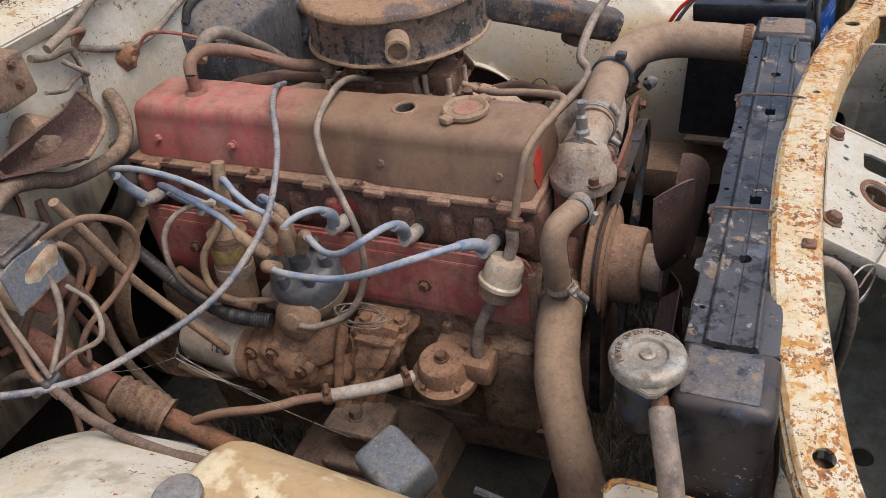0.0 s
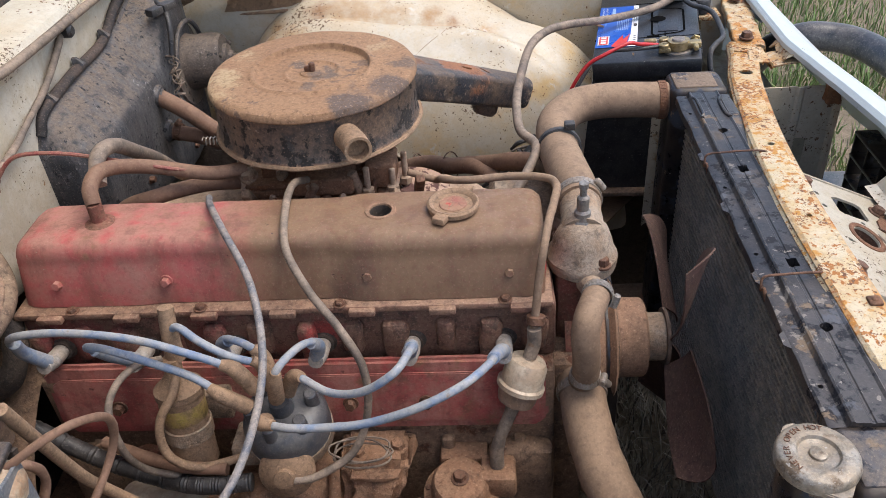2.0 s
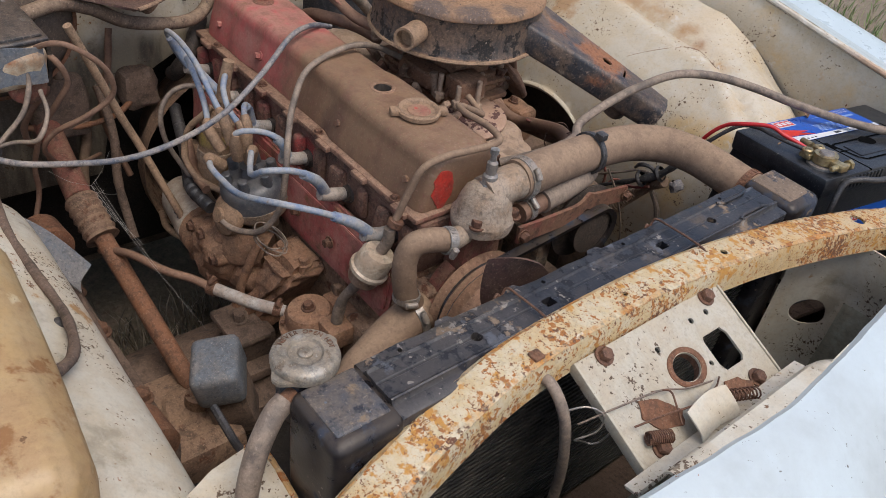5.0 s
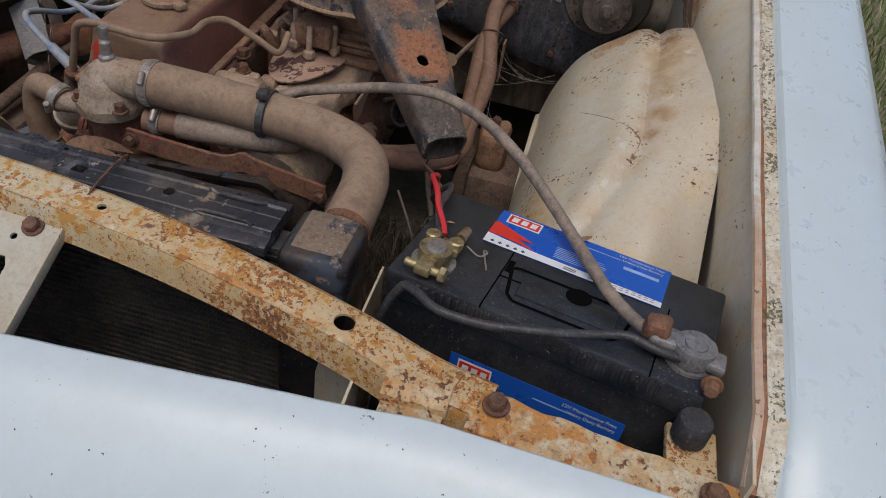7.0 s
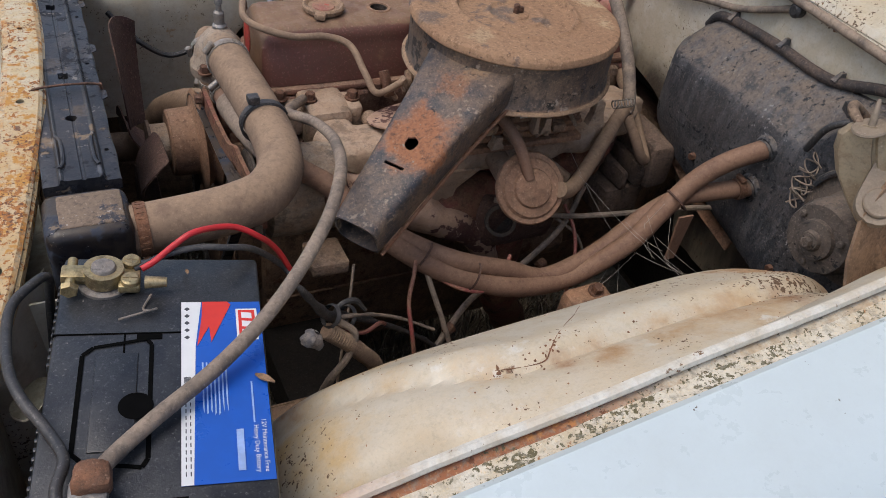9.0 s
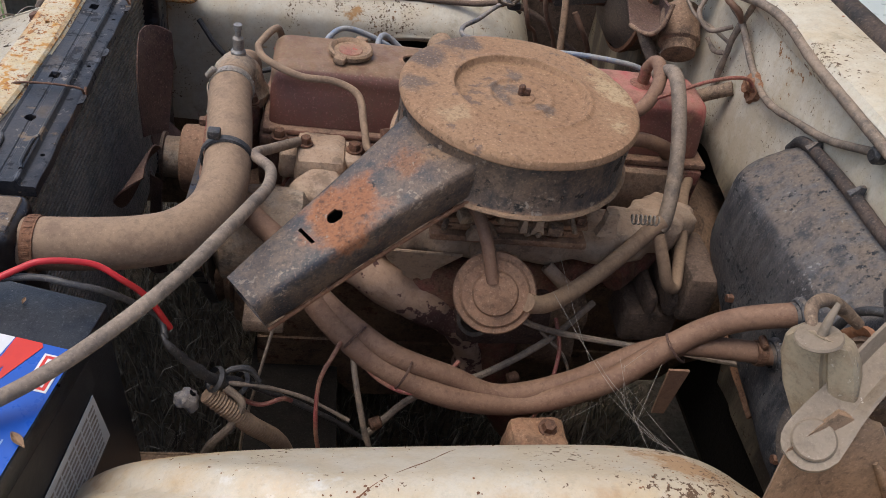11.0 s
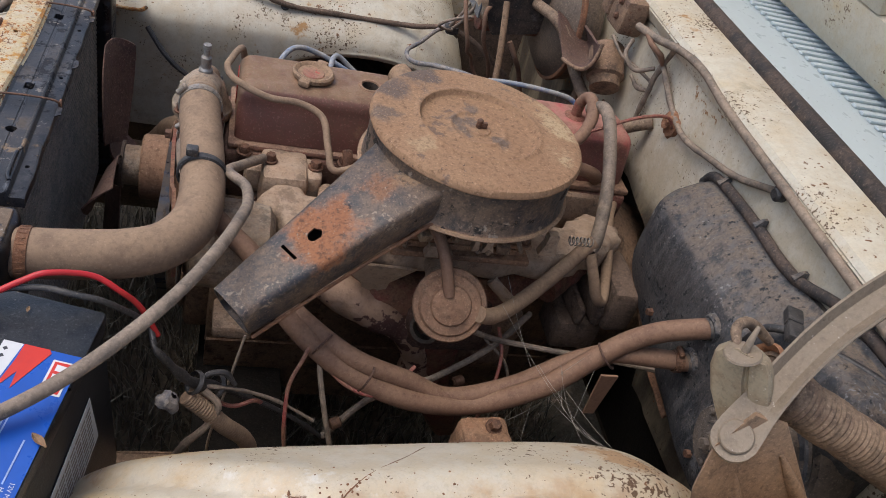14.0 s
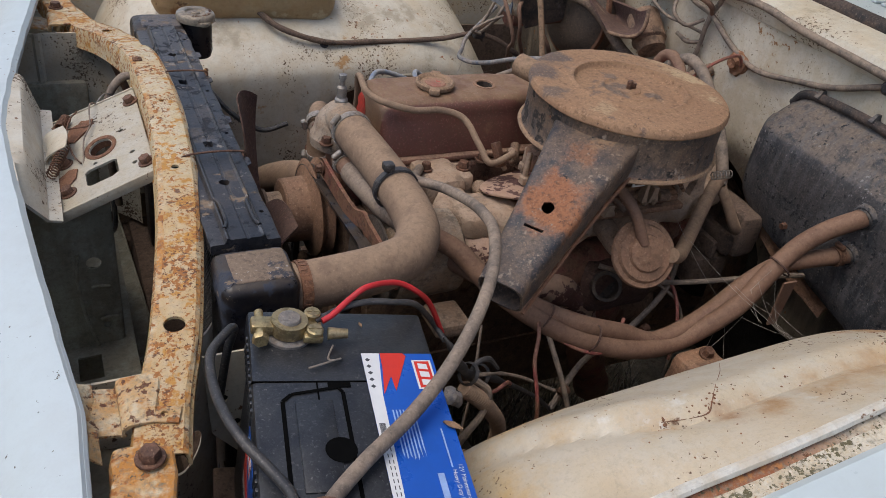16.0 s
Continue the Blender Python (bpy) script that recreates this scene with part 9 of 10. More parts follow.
# ---- battery ----
def battery():
    top = Matrix.Translation((0.317, 0.586, 0.8485)) @ Matrix.Rotation(radians(79.7), 4, "Z") @ Matrix.Rotation(radians(-5.0), 4, "X")
    # local x runs along the battery away from the engine, local y towards the engine's rear
    t = thing("battery", (0.317, 0.586, 0.616), "large black car battery with blue labels", "battery")
    L, W, H = 0.305, 0.168, 0.232
    b = fresh()
    add_loft(b, [[top @ Vector(q) for q in ((-L / 2 + 0.004, -W / 2 + 0.006, z), (L / 2 - 0.004, -W / 2 + 0.006, z), (L / 2 - 0.004, 0.0835 - 0.15 * (z + 0.028), z), (-L / 2 + 0.004, 0.0835 - 0.15 * (z + 0.028), z))] for z in (-0.028, -0.05, -0.15, -H + 0.004, -H)])
    bmesh.ops.bevel(b, geom=[q for q in b.edges if abs((q.verts[0].co - q.verts[1].co).normalized().z) > 0.9], offset=0.004, segments=2, affect="EDGES")
    part("case", b, "battery", t)
    b = fresh()
    add_box(b, -L / 2, L / 2, -W / 2, W / 2, -0.030, 0.0, 0.004, top)
    part("lid", b, "battery", t)
    for k in range(30):
        x = -0.12 + k * 0.008
        if abs(x) > 0.03:
            b = fresh()
            add_box(b, x, x + 0.004, -W / 2 - 0.002, -W / 2 + 0.004, -0.022, -0.004, 0.001, top)
            part("grip_rib", b, "battery", t)
    for x0, x1, y0, y1 in ((-0.058, -0.0565, -0.084, 0.084), (-0.058, 0.004, -0.030, -0.0285), (-0.056, -0.05, -0.02, 0.0), (0.102, 0.1035, -0.084, 0.02)):
        b = fresh()
        add_box(b, x0, x1, y0, y1, -0.002, 0.0006, 0, top)
        part("seam", b, "groove", t)
    b = fresh()
    out = [(-0.05, -0.012), (-0.042, -0.052), (-0.034, -0.060), (0.060, -0.060), (0.068, -0.052), (0.075, -0.012), (0.068, -0.008), (-0.044, -0.008)]
    for k in range(len(out)):
        p, q = Vector((*out[k], 0.0)), Vector((*out[(k + 1) % len(out)], 0.0))
        d = (q - p).normalized()
        n = Vector((-d.y, d.x, 0)) * 0.0018
        f = [b.verts.new(top @ (v + Vector((0, 0, 0.0007)))) for v in (p - n, q - n, q + n, p + n)]
        b.faces.new(f)
    part("handle_groove", b, "groove", t)
    b = fresh()
    add_box(b, -0.035, 0.060, -0.05, -0.018, -0.001, 0.0016, 0.001, top)
    handle = part("carry_handle", b, "battery", t, "folded flat carry handle")
    b = fresh()
    add_lathe(b, top @ Vector((0.02, -0.018, 0.0018)), top.to_3x3() @ Vector((0, 0, 1)), [(0.013, 0), (0.0, 0.0003)], 20)
    part("finger_hole", b, "groove", handle)

    def sticker(m, w, h, parent_label):
        """The blue label: origin at its corner by the red flash, x along, y across."""
        b = fresh()
        add_plate(b, [(0, 0), (w, 0), (w, h), (0, h)], 0.0005, 0, m)
        s = part("label", b, "blue", t, parent_label, smooth=False)
        lift = Matrix.Translation((0, 0, 0.0003))
        b = fresh()
        add_plate(b, [(0, 0), (w, 0), (w, h * 0.13), (w * 0.28, h * 0.17), (w * 0.1, h * 0.22), (0, h * 0.25)], 0.0002, 0, m @ lift)
        part("white_strip", b, "label_white", s, smooth=False)
        lift = Matrix.Translation((0, 0, 0.0006))
        b = fresh()
        add_plate(b, [(0, h * 0.26), (w * 0.10, h * 0.25), (w * 0.28, h * 0.19), (w * 0.16, h * 0.34), (w * 0.26, h * 0.36), (w * 0.02, h * 0.62), (0, h * 0.58)], 0.0002, 0, m @ lift)
        part("red_flash", b, "label_red", s, smooth=False)
        b = fresh()
        add_plate(b, [(w * 0.05, h * 0.68), (w * 0.25, h * 0.68), (w * 0.25, h * 0.95), (w * 0.05, h * 0.95)], 0.0002, 0, m @ lift)
        part("logo_frame", b, "label_white", s, smooth=False)
        b = fresh()
        add_plate(b, [(w * 0.06, h * 0.71), (w * 0.24, h * 0.71), (w * 0.24, h * 0.92), (w * 0.06, h * 0.92)], 0.0002, 0, m @ Matrix.Translation((0, 0, 0.0008)))
        part("logo_field", b, "label_red", s, smooth=False)
        b = fresh()
        for k in range(3):
            add_plate(b, [(w * (0.075 + 0.055 * k), h * 0.75), (w * (0.112 + 0.055 * k), h * 0.75), (w * (0.117 + 0.055 * k), h * 0.88), (w * (0.08 + 0.055 * k), h * 0.88)], 0.0002, 0, m @ Matrix.Translation((0, 0, 0.0010)))
        part("logo_bars", b, "label_white", s, smooth=False)
        b = fresh()
        r = random.Random(3)
        for k in range(7):
            add_plate(b, [(w * 0.38, h * (0.24 + 0.045 * k)), (w * (0.60 + 0.12 * r.random()), h * (0.24 + 0.045 * k)), (w * 0.66, h * (0.258 + 0.045 * k)), (w * 0.38, h * (0.258 + 0.045 * k))], 0.0002, 0, m @ lift)
        add_plate(b, [(w * 0.5, h * 0.80), (w * 0.72, h * 0.80), (w * 0.72, h * 0.82), (w * 0.5, h * 0.82)], 0.0002, 0, m @ lift)
        add_plate(b, [(w * 0.75, h * 0.60), (w * 0.95, h * 0.60), (w * 0.95, h * 0.68), (w * 0.75, h * 0.68)], 0.0002, 0, m @ lift)
        part("small_print", b, "label_text", s, smooth=False)
        b = fresh()
        for k in range(5):
            x = w * (0.035 + 0.045 * k)
            add_plate(b, [(x, h * 0.07), (x + w * 0.012, h * 0.035), (x + w * 0.024, h * 0.07), (x + w * 0.012, h * 0.105)], 0.0002, 0, m @ lift)
        for k in range(12):
            x = w * (0.46 + 0.006 * k)
            add_plate(b, [(x, h * 0.03), (x + w * 0.003, h * 0.03), (x + w * 0.003, h * 0.11), (x, h * 0.11)], 0.0002, 0, m @ lift)
        for k in range(11):
            for j in range(2):
                x, y = w * (0.60 + 0.034 * k), h * (0.045 + 0.05 * j)
                add_plate(b, [(x, y), (x + w * 0.02, y), (x + w * 0.02, y + h * 0.012), (x, y + h * 0.012)], 0.0002, 0, m @ lift)
        o = part("ink_marks", b, "ink", s, smooth=False)
        tagged(o, kind="stuff")
        for line, y in (("12V Maintenance Free", 0.89), ("Heavy Duty Battery", 0.80)):
            cu = bpy.data.curves.new("text", "FONT")
            cu.body, cu.size, cu.align_x = line, h * 0.080, "RIGHT"
            cu.materials.append(M["label_white"])
            tmp = new("text", cu)
            bpy.context.view_layer.update()
            me = bpy.data.meshes.new_from_object(tmp.evaluated_get(bpy.context.evaluated_depsgraph_get()))
            bpy.data.objects.remove(tmp)
            me.transform(m @ Matrix.Translation((w * 0.965, h * y, 0.0005)))
            o = new("text", me)
            o.parent = s
        return s

    sticker(top @ Matrix.Translation((-0.092, 0.015, 0.0012)), 0.186, 0.067, "blue, red and white printed label on the lid")
    front = top @ Matrix.Translation((-0.074, -W / 2 + 0.0052, -0.145)) @ Matrix.Rotation(radians(90), 4, "X")
    sticker(front, 0.176, 0.075, "blue printed label on the battery's side")
    b = fresh()
    rear = top @ Matrix.Translation((0, 0.0840, -0.028)) @ Matrix.Rotation(radians(180), 4, "Z") @ Matrix.Rotation(radians(90 - 8.5), 4, "X")
    add_plate(b, [(0.098, -0.035), (0.106, -0.104), (-0.10, -0.140), (-0.10, -0.066)], 0.0006, 0, rear @ Matrix.Translation((0, 0, 0.0012)))
    warn = part("warning_label", b, "label_white", t, "white sheet of small print on the rear side", smooth=False)
    b = fresh()
    for k in range(9):
        for j in range(14):
            x = 0.094 - j * 0.0135
            y = -0.042 - k * 0.0068 - (0.098 - x) * 0.165
            add_plate(b, [(x, y), (x, y - 0.0032), (x - 0.0115, y - 0.0052), (x - 0.0115, y - 0.002)], 0.0002, 0, rear @ Matrix.Translation((0, 0, 0.0018)))
    part("small_print", b, "plug_boot", warn, smooth=False)
    up = top.to_3x3() @ Vector((0, 0, 1))
    # the brass clamp on one post and the corroded one on the other
    p = Vector((-0.119, -0.049, 0.0))
    b = fresh()
    add_lathe(b, top @ p, up, [(0.022, 0), (0.022, 0.003), (0.012, 0.004), (0.010, 0.020), (0.009, 0.021), (0, 0.021)], 24)
    part("post", b, "lead_post", t, "dull lead post")
    c = thing("battery_clamp", top @ (p + Vector((0, 0, 0.006))), "yellow zinc-plated battery clamp with screws", "battery clamp")
    b = fresh()
    add_lathe(b, top @ (p + Vector((0, 0, 0.005))), up, [(0.0105, 0), (0.0165, 0.0), (0.0165, 0.013), (0.0105, 0.013)], 24)
    add_box(b, p.x - 0.008, p.x + 0.008, p.y - 0.034, p.y - 0.012, 0.005, 0.015, 0.002, top)
    add_box(b, p.x - 0.018, p.x + 0.018, p.y + 0.012, p.y + 0.030, 0.004, 0.012, 0.002, top)
    part("body", b, "brass", c)
    b = fresh()
    add_cyl(b, top @ (p + Vector((-0.020, -0.026, 0.010))), top @ (p + Vector((0.020, -0.026, 0.010))), 0.0042, seg=12)
    add_hex(b, top @ (p + Vector((0.014, -0.026, 0.010))), top.to_3x3() @ Vector((1, 0, 0)), 0.008, 0.008, False)
    part("clamp_bolt", b, "brass", c)
    for dx in (-0.012, 0.012):
        b = fresh()
        add_cyl(b, top @ (p + Vector((dx, 0.022, 0.011))), top @ (p + Vector((dx, 0.022, 0.018))), 0.0078, seg=18)
        add_box(b, p.x + dx - 0.006, p.x + dx + 0.006, p.y + 0.0212, p.y + 0.0228, 0.0178, 0.0186, 0, top)
        add_box(b, p.x + dx - 0.0008, p.x + dx + 0.0008, p.y + 0.016, p.y + 0.028, 0.0178, 0.0186, 0, top)
        part("screw", b, "brass", c)
    b = fresh()
    add_tube(b, [top @ (p + Vector((0.012, 0.034, 0.012))), top @ (p + Vector((0.013, 0.052, 0.013)))], [0.006, 0.0045], 10)
    part("lug", b, "brass", c)
    p = Vector((0.131, -0.0455, 0.0))
    b = fresh()
    add_lathe(b, top @ p, up, [(0.022, 0), (0.022, 0.003), (0.012, 0.004), (0.010, 0.022), (0, 0.022)], 24)
    part("post", b, "lead_post", t, "dull lead post")
    c = thing("battery_clamp", top @ (p + Vector((0, 0, 0.006))), "corroded lead battery clamp with rusty bolt", "battery clamp")
    b = fresh()
    add_lathe(b, top @ (p + Vector((0, 0, 0.005))), up, [(0.0105, 0), (0.019, 0.0), (0.019, 0.016), (0.0105, 0.016)], 20)
    add_box(b, p.x - 0.040, p.x - 0.014, p.y - 0.012, p.y + 0.014, 0.004, 0.020, 0.004, top)
    add_box(b, p.x + 0.012, p.x + 0.03, p.y - 0.014, p.y + 0.010, 0.004, 0.016, 0.004, top)
    roughen(b, 0.0015, 80)
    part("body", b, "lead_post", c)
    b = fresh()
    add_box(b, p.x - 0.048, p.x - 0.024, p.y - 0.010, p.y + 0.016, 0.012, 0.030, 0.006, top)
    roughen(b, 0.002, 60, 1)
    part("cable_lug", b, "rust", c, "rusted cable lug")
    b = fresh()
    add_hex(b, top @ (p + Vector((0.022, -0.03, 0.010))), top.to_3x3() @ Vector((0, -1, 0)), 0.007, 0.012)
    part("bolt", b, "rust", c)
    t2 = thing("battery_tray", (0.32, 0.59, 0.60), "rust-stained cream battery tray with hold-down", "battery tray")
    b = fresh()
    add_box(b, -0.165, 0.165, -0.10, 0.10, -0.242, -0.233, 0.003, top)
    part("tray", b, "under", t2)
    b = fresh()
    add_plate(b, [(0.09, 0.412), (0.232, 0.414), (0.246, 0.424), (0.325, 0.535), (0.328, 0.62), (0.09, 0.62)], 0.003, 0, Matrix.Translation((0, 0, 0.556)))
    add_box(b, 0.09, 0.236, 0.410, 0.413, 0.50, 0.557, 0.001)
    add_box(b, 0.20, 0.30, 0.55, 0.60, 0.556, 0.605, 0.004)
    roughen(b, 0.0015, 30, 1)
    part("shelf", b, "boot", t2, "brown dusty shelf carrying the tray")
    b = fresh()
    add_lathe(b, (0.440, 0.718, 0.815), (0, 0, 1), [(0.010, 0), (0.016, 0.004), (0.016, 0.024), (0.014, 0.027), (0, 0.028)], 18)
    part("hold_down_knob", b, "cable_black", t2, "black plastic knob")
    b = fresh()
    add_box(b, 0.425, 0.475, 0.70, 0.745, 0.805, 0.815, 0.003)
    add_cyl(b, (0.440, 0.718, 0.63), (0.440, 0.718, 0.815), 0.004, seg=10)
    part("hold_down", b, "rusty", t2)
    b = fresh()
    for k, pts in enumerate(([(-0.100, -0.010, 0.004), (-0.085, -0.016, 0.002), (-0.078, -0.012, 0.006), (-0.083, -0.006, 0.003), (-0.070, -0.035, 0.004)],)):
        add_tube(b, [top @ Vector(q) for q in pts], 0.0010, 6)
    single("bent_wire", b, "zinc", "scrap of bent wire on the battery", "wire")
    for x, y, turn, size in ((0.0, 0.080, 55, 0.009), (-0.13, 0.02, 10, 0.004)):
        b = fresh()
        m = top @ Matrix.Translation((x, y, 0.0022)) @ Matrix.Rotation(radians(turn), 4, "Z")
        add_sheet(b, lambda u, v: m @ Vector(((u - 0.5) * 2 * size, (v - 0.5) * size * 0.75 * math.sin(math.pi * min(0.97, u + 0.03)), 0.003 * (v - 0.5) ** 2 / 0.25 * size / 0.012 + 0.0012 * u)), 8, 4, 0.0003)
        single("dry_leaf", b, "dry_leaf", "curled brown dry leaf lying on the battery", "leaf", group="dry leaves")


# ---- firewall things ----
def heater_box():
    t = thing("heater_box", (-0.52, 0.36, 0.62), "weathered black plastic heater box on the firewall", "heater box")
    b = fresh()
    def level(table, y):
        for (y0, z0), (y1, z1) in zip(table, table[1:]):
            if y <= y1:
                k = (y - y0) / (y1 - y0)
                return z0 + (z1 - z0) * k
        return table[-1][1]

    tops = [(0.162, 0.876), (0.178, 0.905), (0.212, 0.920), (0.40, 0.926), (0.47, 0.938), (0.54, 0.958), (0.61, 0.962), (0.636, 0.942), (0.643, 0.905)]
    lows = [(0.162, 0.775), (0.176, 0.745), (0.235, 0.714), (0.32, 0.692), (0.42, 0.666), (0.53, 0.648), (0.612, 0.662), (0.643, 0.71)]
    secs = []
    for y in [0.162, 0.165, 0.170, 0.178, 0.188] + [0.20 + 0.0103 * k for k in range(41)] + [0.622, 0.632, 0.638, 0.641, 0.643]:
        top, low = level(tops, y), level(lows, y)
        k = max(0.0, min(1.0, (y - 0.455) / 0.05))
        edge = (0.868 + 0.012 * (y - 0.2)) * (1 - k) + (top - 0.014) * k
        deep = min(1.0, 0.30 + 0.70 * math.sqrt(max(0.0, min(1.0, (y - 0.162) / 0.030, (0.643 - y) / 0.024))))
        prof = [(-0.556, top), (-0.546, top), (-0.543, top - 0.005), (-0.535, top - 0.010 + 0.004 * k), (-0.515, (top + edge) / 2), (-0.497, edge + 0.006), (-0.490, edge + 0.001), (-0.486, edge - 0.006), (-0.484, edge - 0.020), (-0.4835, edge - 0.05), (-0.4835, (edge + low) / 2), (-0.484, low + 0.05), (-0.486, low + 0.028), (-0.493, low + 0.011), (-0.508, low + 0.003), (-0.53, low), (-0.556, low)]
        row = []
        for x, z in prof:
            x = -0.556 + (x + 0.556) * deep
            row.append((x + (0.004 * noise.noise(Vector((y, z, x)) * 16) if x > -0.54 else 0), y, z + 0.002 * noise.noise(Vector((z, y, x)) * 18)))
        secs.append(row)
    add_loft(b, secs)
    box = part("case", b, "heater", t)
    for p, r in (((-0.487, 0.30, 0.75), 0.006), ((-0.487, 0.50, 0.70), 0.006)):
        b = fresh()
        add_hex(b, p, (1, 0, 0), r, 0.010)
        part("screw", b, "bolt", box)
    for y, z in ((0.22, 0.922), (0.32, 0.931), (0.42, 0.934), (0.53, 0.966)):
        b = fresh()
        add_loft(b, [[(-0.550, y - 0.008, z - 0.004), (-0.550, y + 0.008, z - 0.004), (-0.536, y + 0.004, z + 0.004), (-0.536, y - 0.004, z + 0.004)], [(-0.552, y - 0.003, z + 0.014), (-0.552, y + 0.003, z + 0.014), (-0.546, y + 0.002, z + 0.014), (-0.546, y - 0.002, z + 0.014)]])
        part("clip", b, "heater", box)
    b = fresh()
    add_tube(b, [(-0.550, 0.175, 0.895), (-0.548, 0.20, 0.920), (-0.546, 0.30, 0.930), (-0.546, 0.41, 0.932), (-0.548, 0.50, 0.962), (-0.55, 0.62, 0.972)], 0.0075, 10)
    part("sealing_rim", b, "rubber", t)
    for p in ((-0.486, 0.412, 0.836), (-0.486, 0.413, 0.774)):
        b = fresh()
        add_lathe(b, p, (1, 0, -0.2), [(0.020, -0.02), (0.020, 0.002), (0.017, 0.006), (0.0145, 0.006), (0.0145, 0.010)], 22)
        part("spigot", b, "heater", t)
    b = fresh()
    add_lathe(b, (-0.50, 0.573, 0.825), (1, 0.05, 0.05), [(0.080, -0.03), (0.080, 0.006), (0.074, 0.015), (0.050, 0.018), (0.047, 0.030), (0.0465, 0.066), (0.0445, 0.070), (0.0445, 0.073), (0.043, 0.078), (0.041, 0.082), (0.025, 0.083), (0.024, 0.089), (0.013, 0.091), (0.011, 0.097), (0, 0.097)], 40)
    roughen(b, 0.0014, 60)
    motor = part("blower_motor", b, "motor", t, "round blower motor, brown with dust")
    b = fresh()
    add_hex(b, (-0.404, 0.578, 0.830), (1, 0.05, 0.05), 0.007, 0.008)
    part("nut", b, "motor", motor)
    for q in (0.5, 2.6, 4.7):
        b = fresh()
        add_cyl(b, (-0.420, 0.577 + 0.034 * math.cos(q), 0.829 + 0.034 * math.sin(q)), (-0.413, 0.577 + 0.034 * math.cos(q), 0.829 + 0.034 * math.sin(q)), 0.0045, seg=10)
        part("motor_screw", b, "motor", motor)
    b = fresh()
    add_tube(b, [(-0.478, 0.573 + 0.072 * math.cos(q), 0.825 + 0.072 * math.sin(q)) for q in [0.35 + 2.5 * k / 14 for k in range(15)]], 0.0042, 8, 3)
    part("scroll_rim", b, "heater", t, "raised rim of the blower scroll")
    b = fresh()
    low = spline([(-0.53, 0.165, 0.765), (-0.522, 0.205, 0.722), (-0.518, 0.30, 0.683), (-0.518, 0.36, 0.664), (-0.522, 0.40, 0.652)], 5)
    add_loft(b, [[p + Vector((-0.03, 0, 0.012)), p + Vector((0.004, 0, 0.003 + 0.003 * math.sin(k))), p + Vector((0.010, 0, -0.012)), p + Vector((0.006, 0, -0.013)), p + Vector((0.0, 0, 0.0)), p + Vector((-0.03, 0, 0.008))] for k, p in enumerate(low)])
    roughen(b, 0.0015, 40)
    part("lower_flange", b, "pump", t, "brown rusted flange below the heater box")
    b = fresh()
    pts = [(-0.478 + 0.007 * math.sin(k * 2.1), 0.488 + 0.013 * math.cos(k * 1.7) + 0.004 * math.sin(k * 0.7), 0.868 - 0.0016 * k + 0.012 * math.sin(k * 0.9)) for k in range(40)]
    add_tube(b, pts, 0.0011, 6, 3)
    single("tangled_wire", b, "cable", "tangle of thin wire on the heater box", "wire")
    b = fresh()
    add_tube(b, [(-0.545, 0.60, 0.955), (-0.52, 0.565, 0.952), (-0.50, 0.54, 0.946), (-0.478, 0.513, 0.941), (-0.468, 0.49, 0.92), (-0.47, 0.475, 0.88)], 0.0045, 10)
    single("taped_loom", b, "cable_black", "black taped wire over the heater box", "cable")
    t = thing("wire_connector", (-0.476, 0.507, 0.935), "black plastic wire connector on the heater box", "connector")
    for k in range(2):
        b = fresh()
        add_box(b, -0.030 + 0.026 * k, -0.006 + 0.028 * k, -0.009, 0.009, -0.006, 0.006, 0.002, Matrix.Translation((-0.480, 0.512, 0.946)) @ Matrix.Rotation(radians(62), 4, "Z"))
        part("half", b, "cable_black", t)


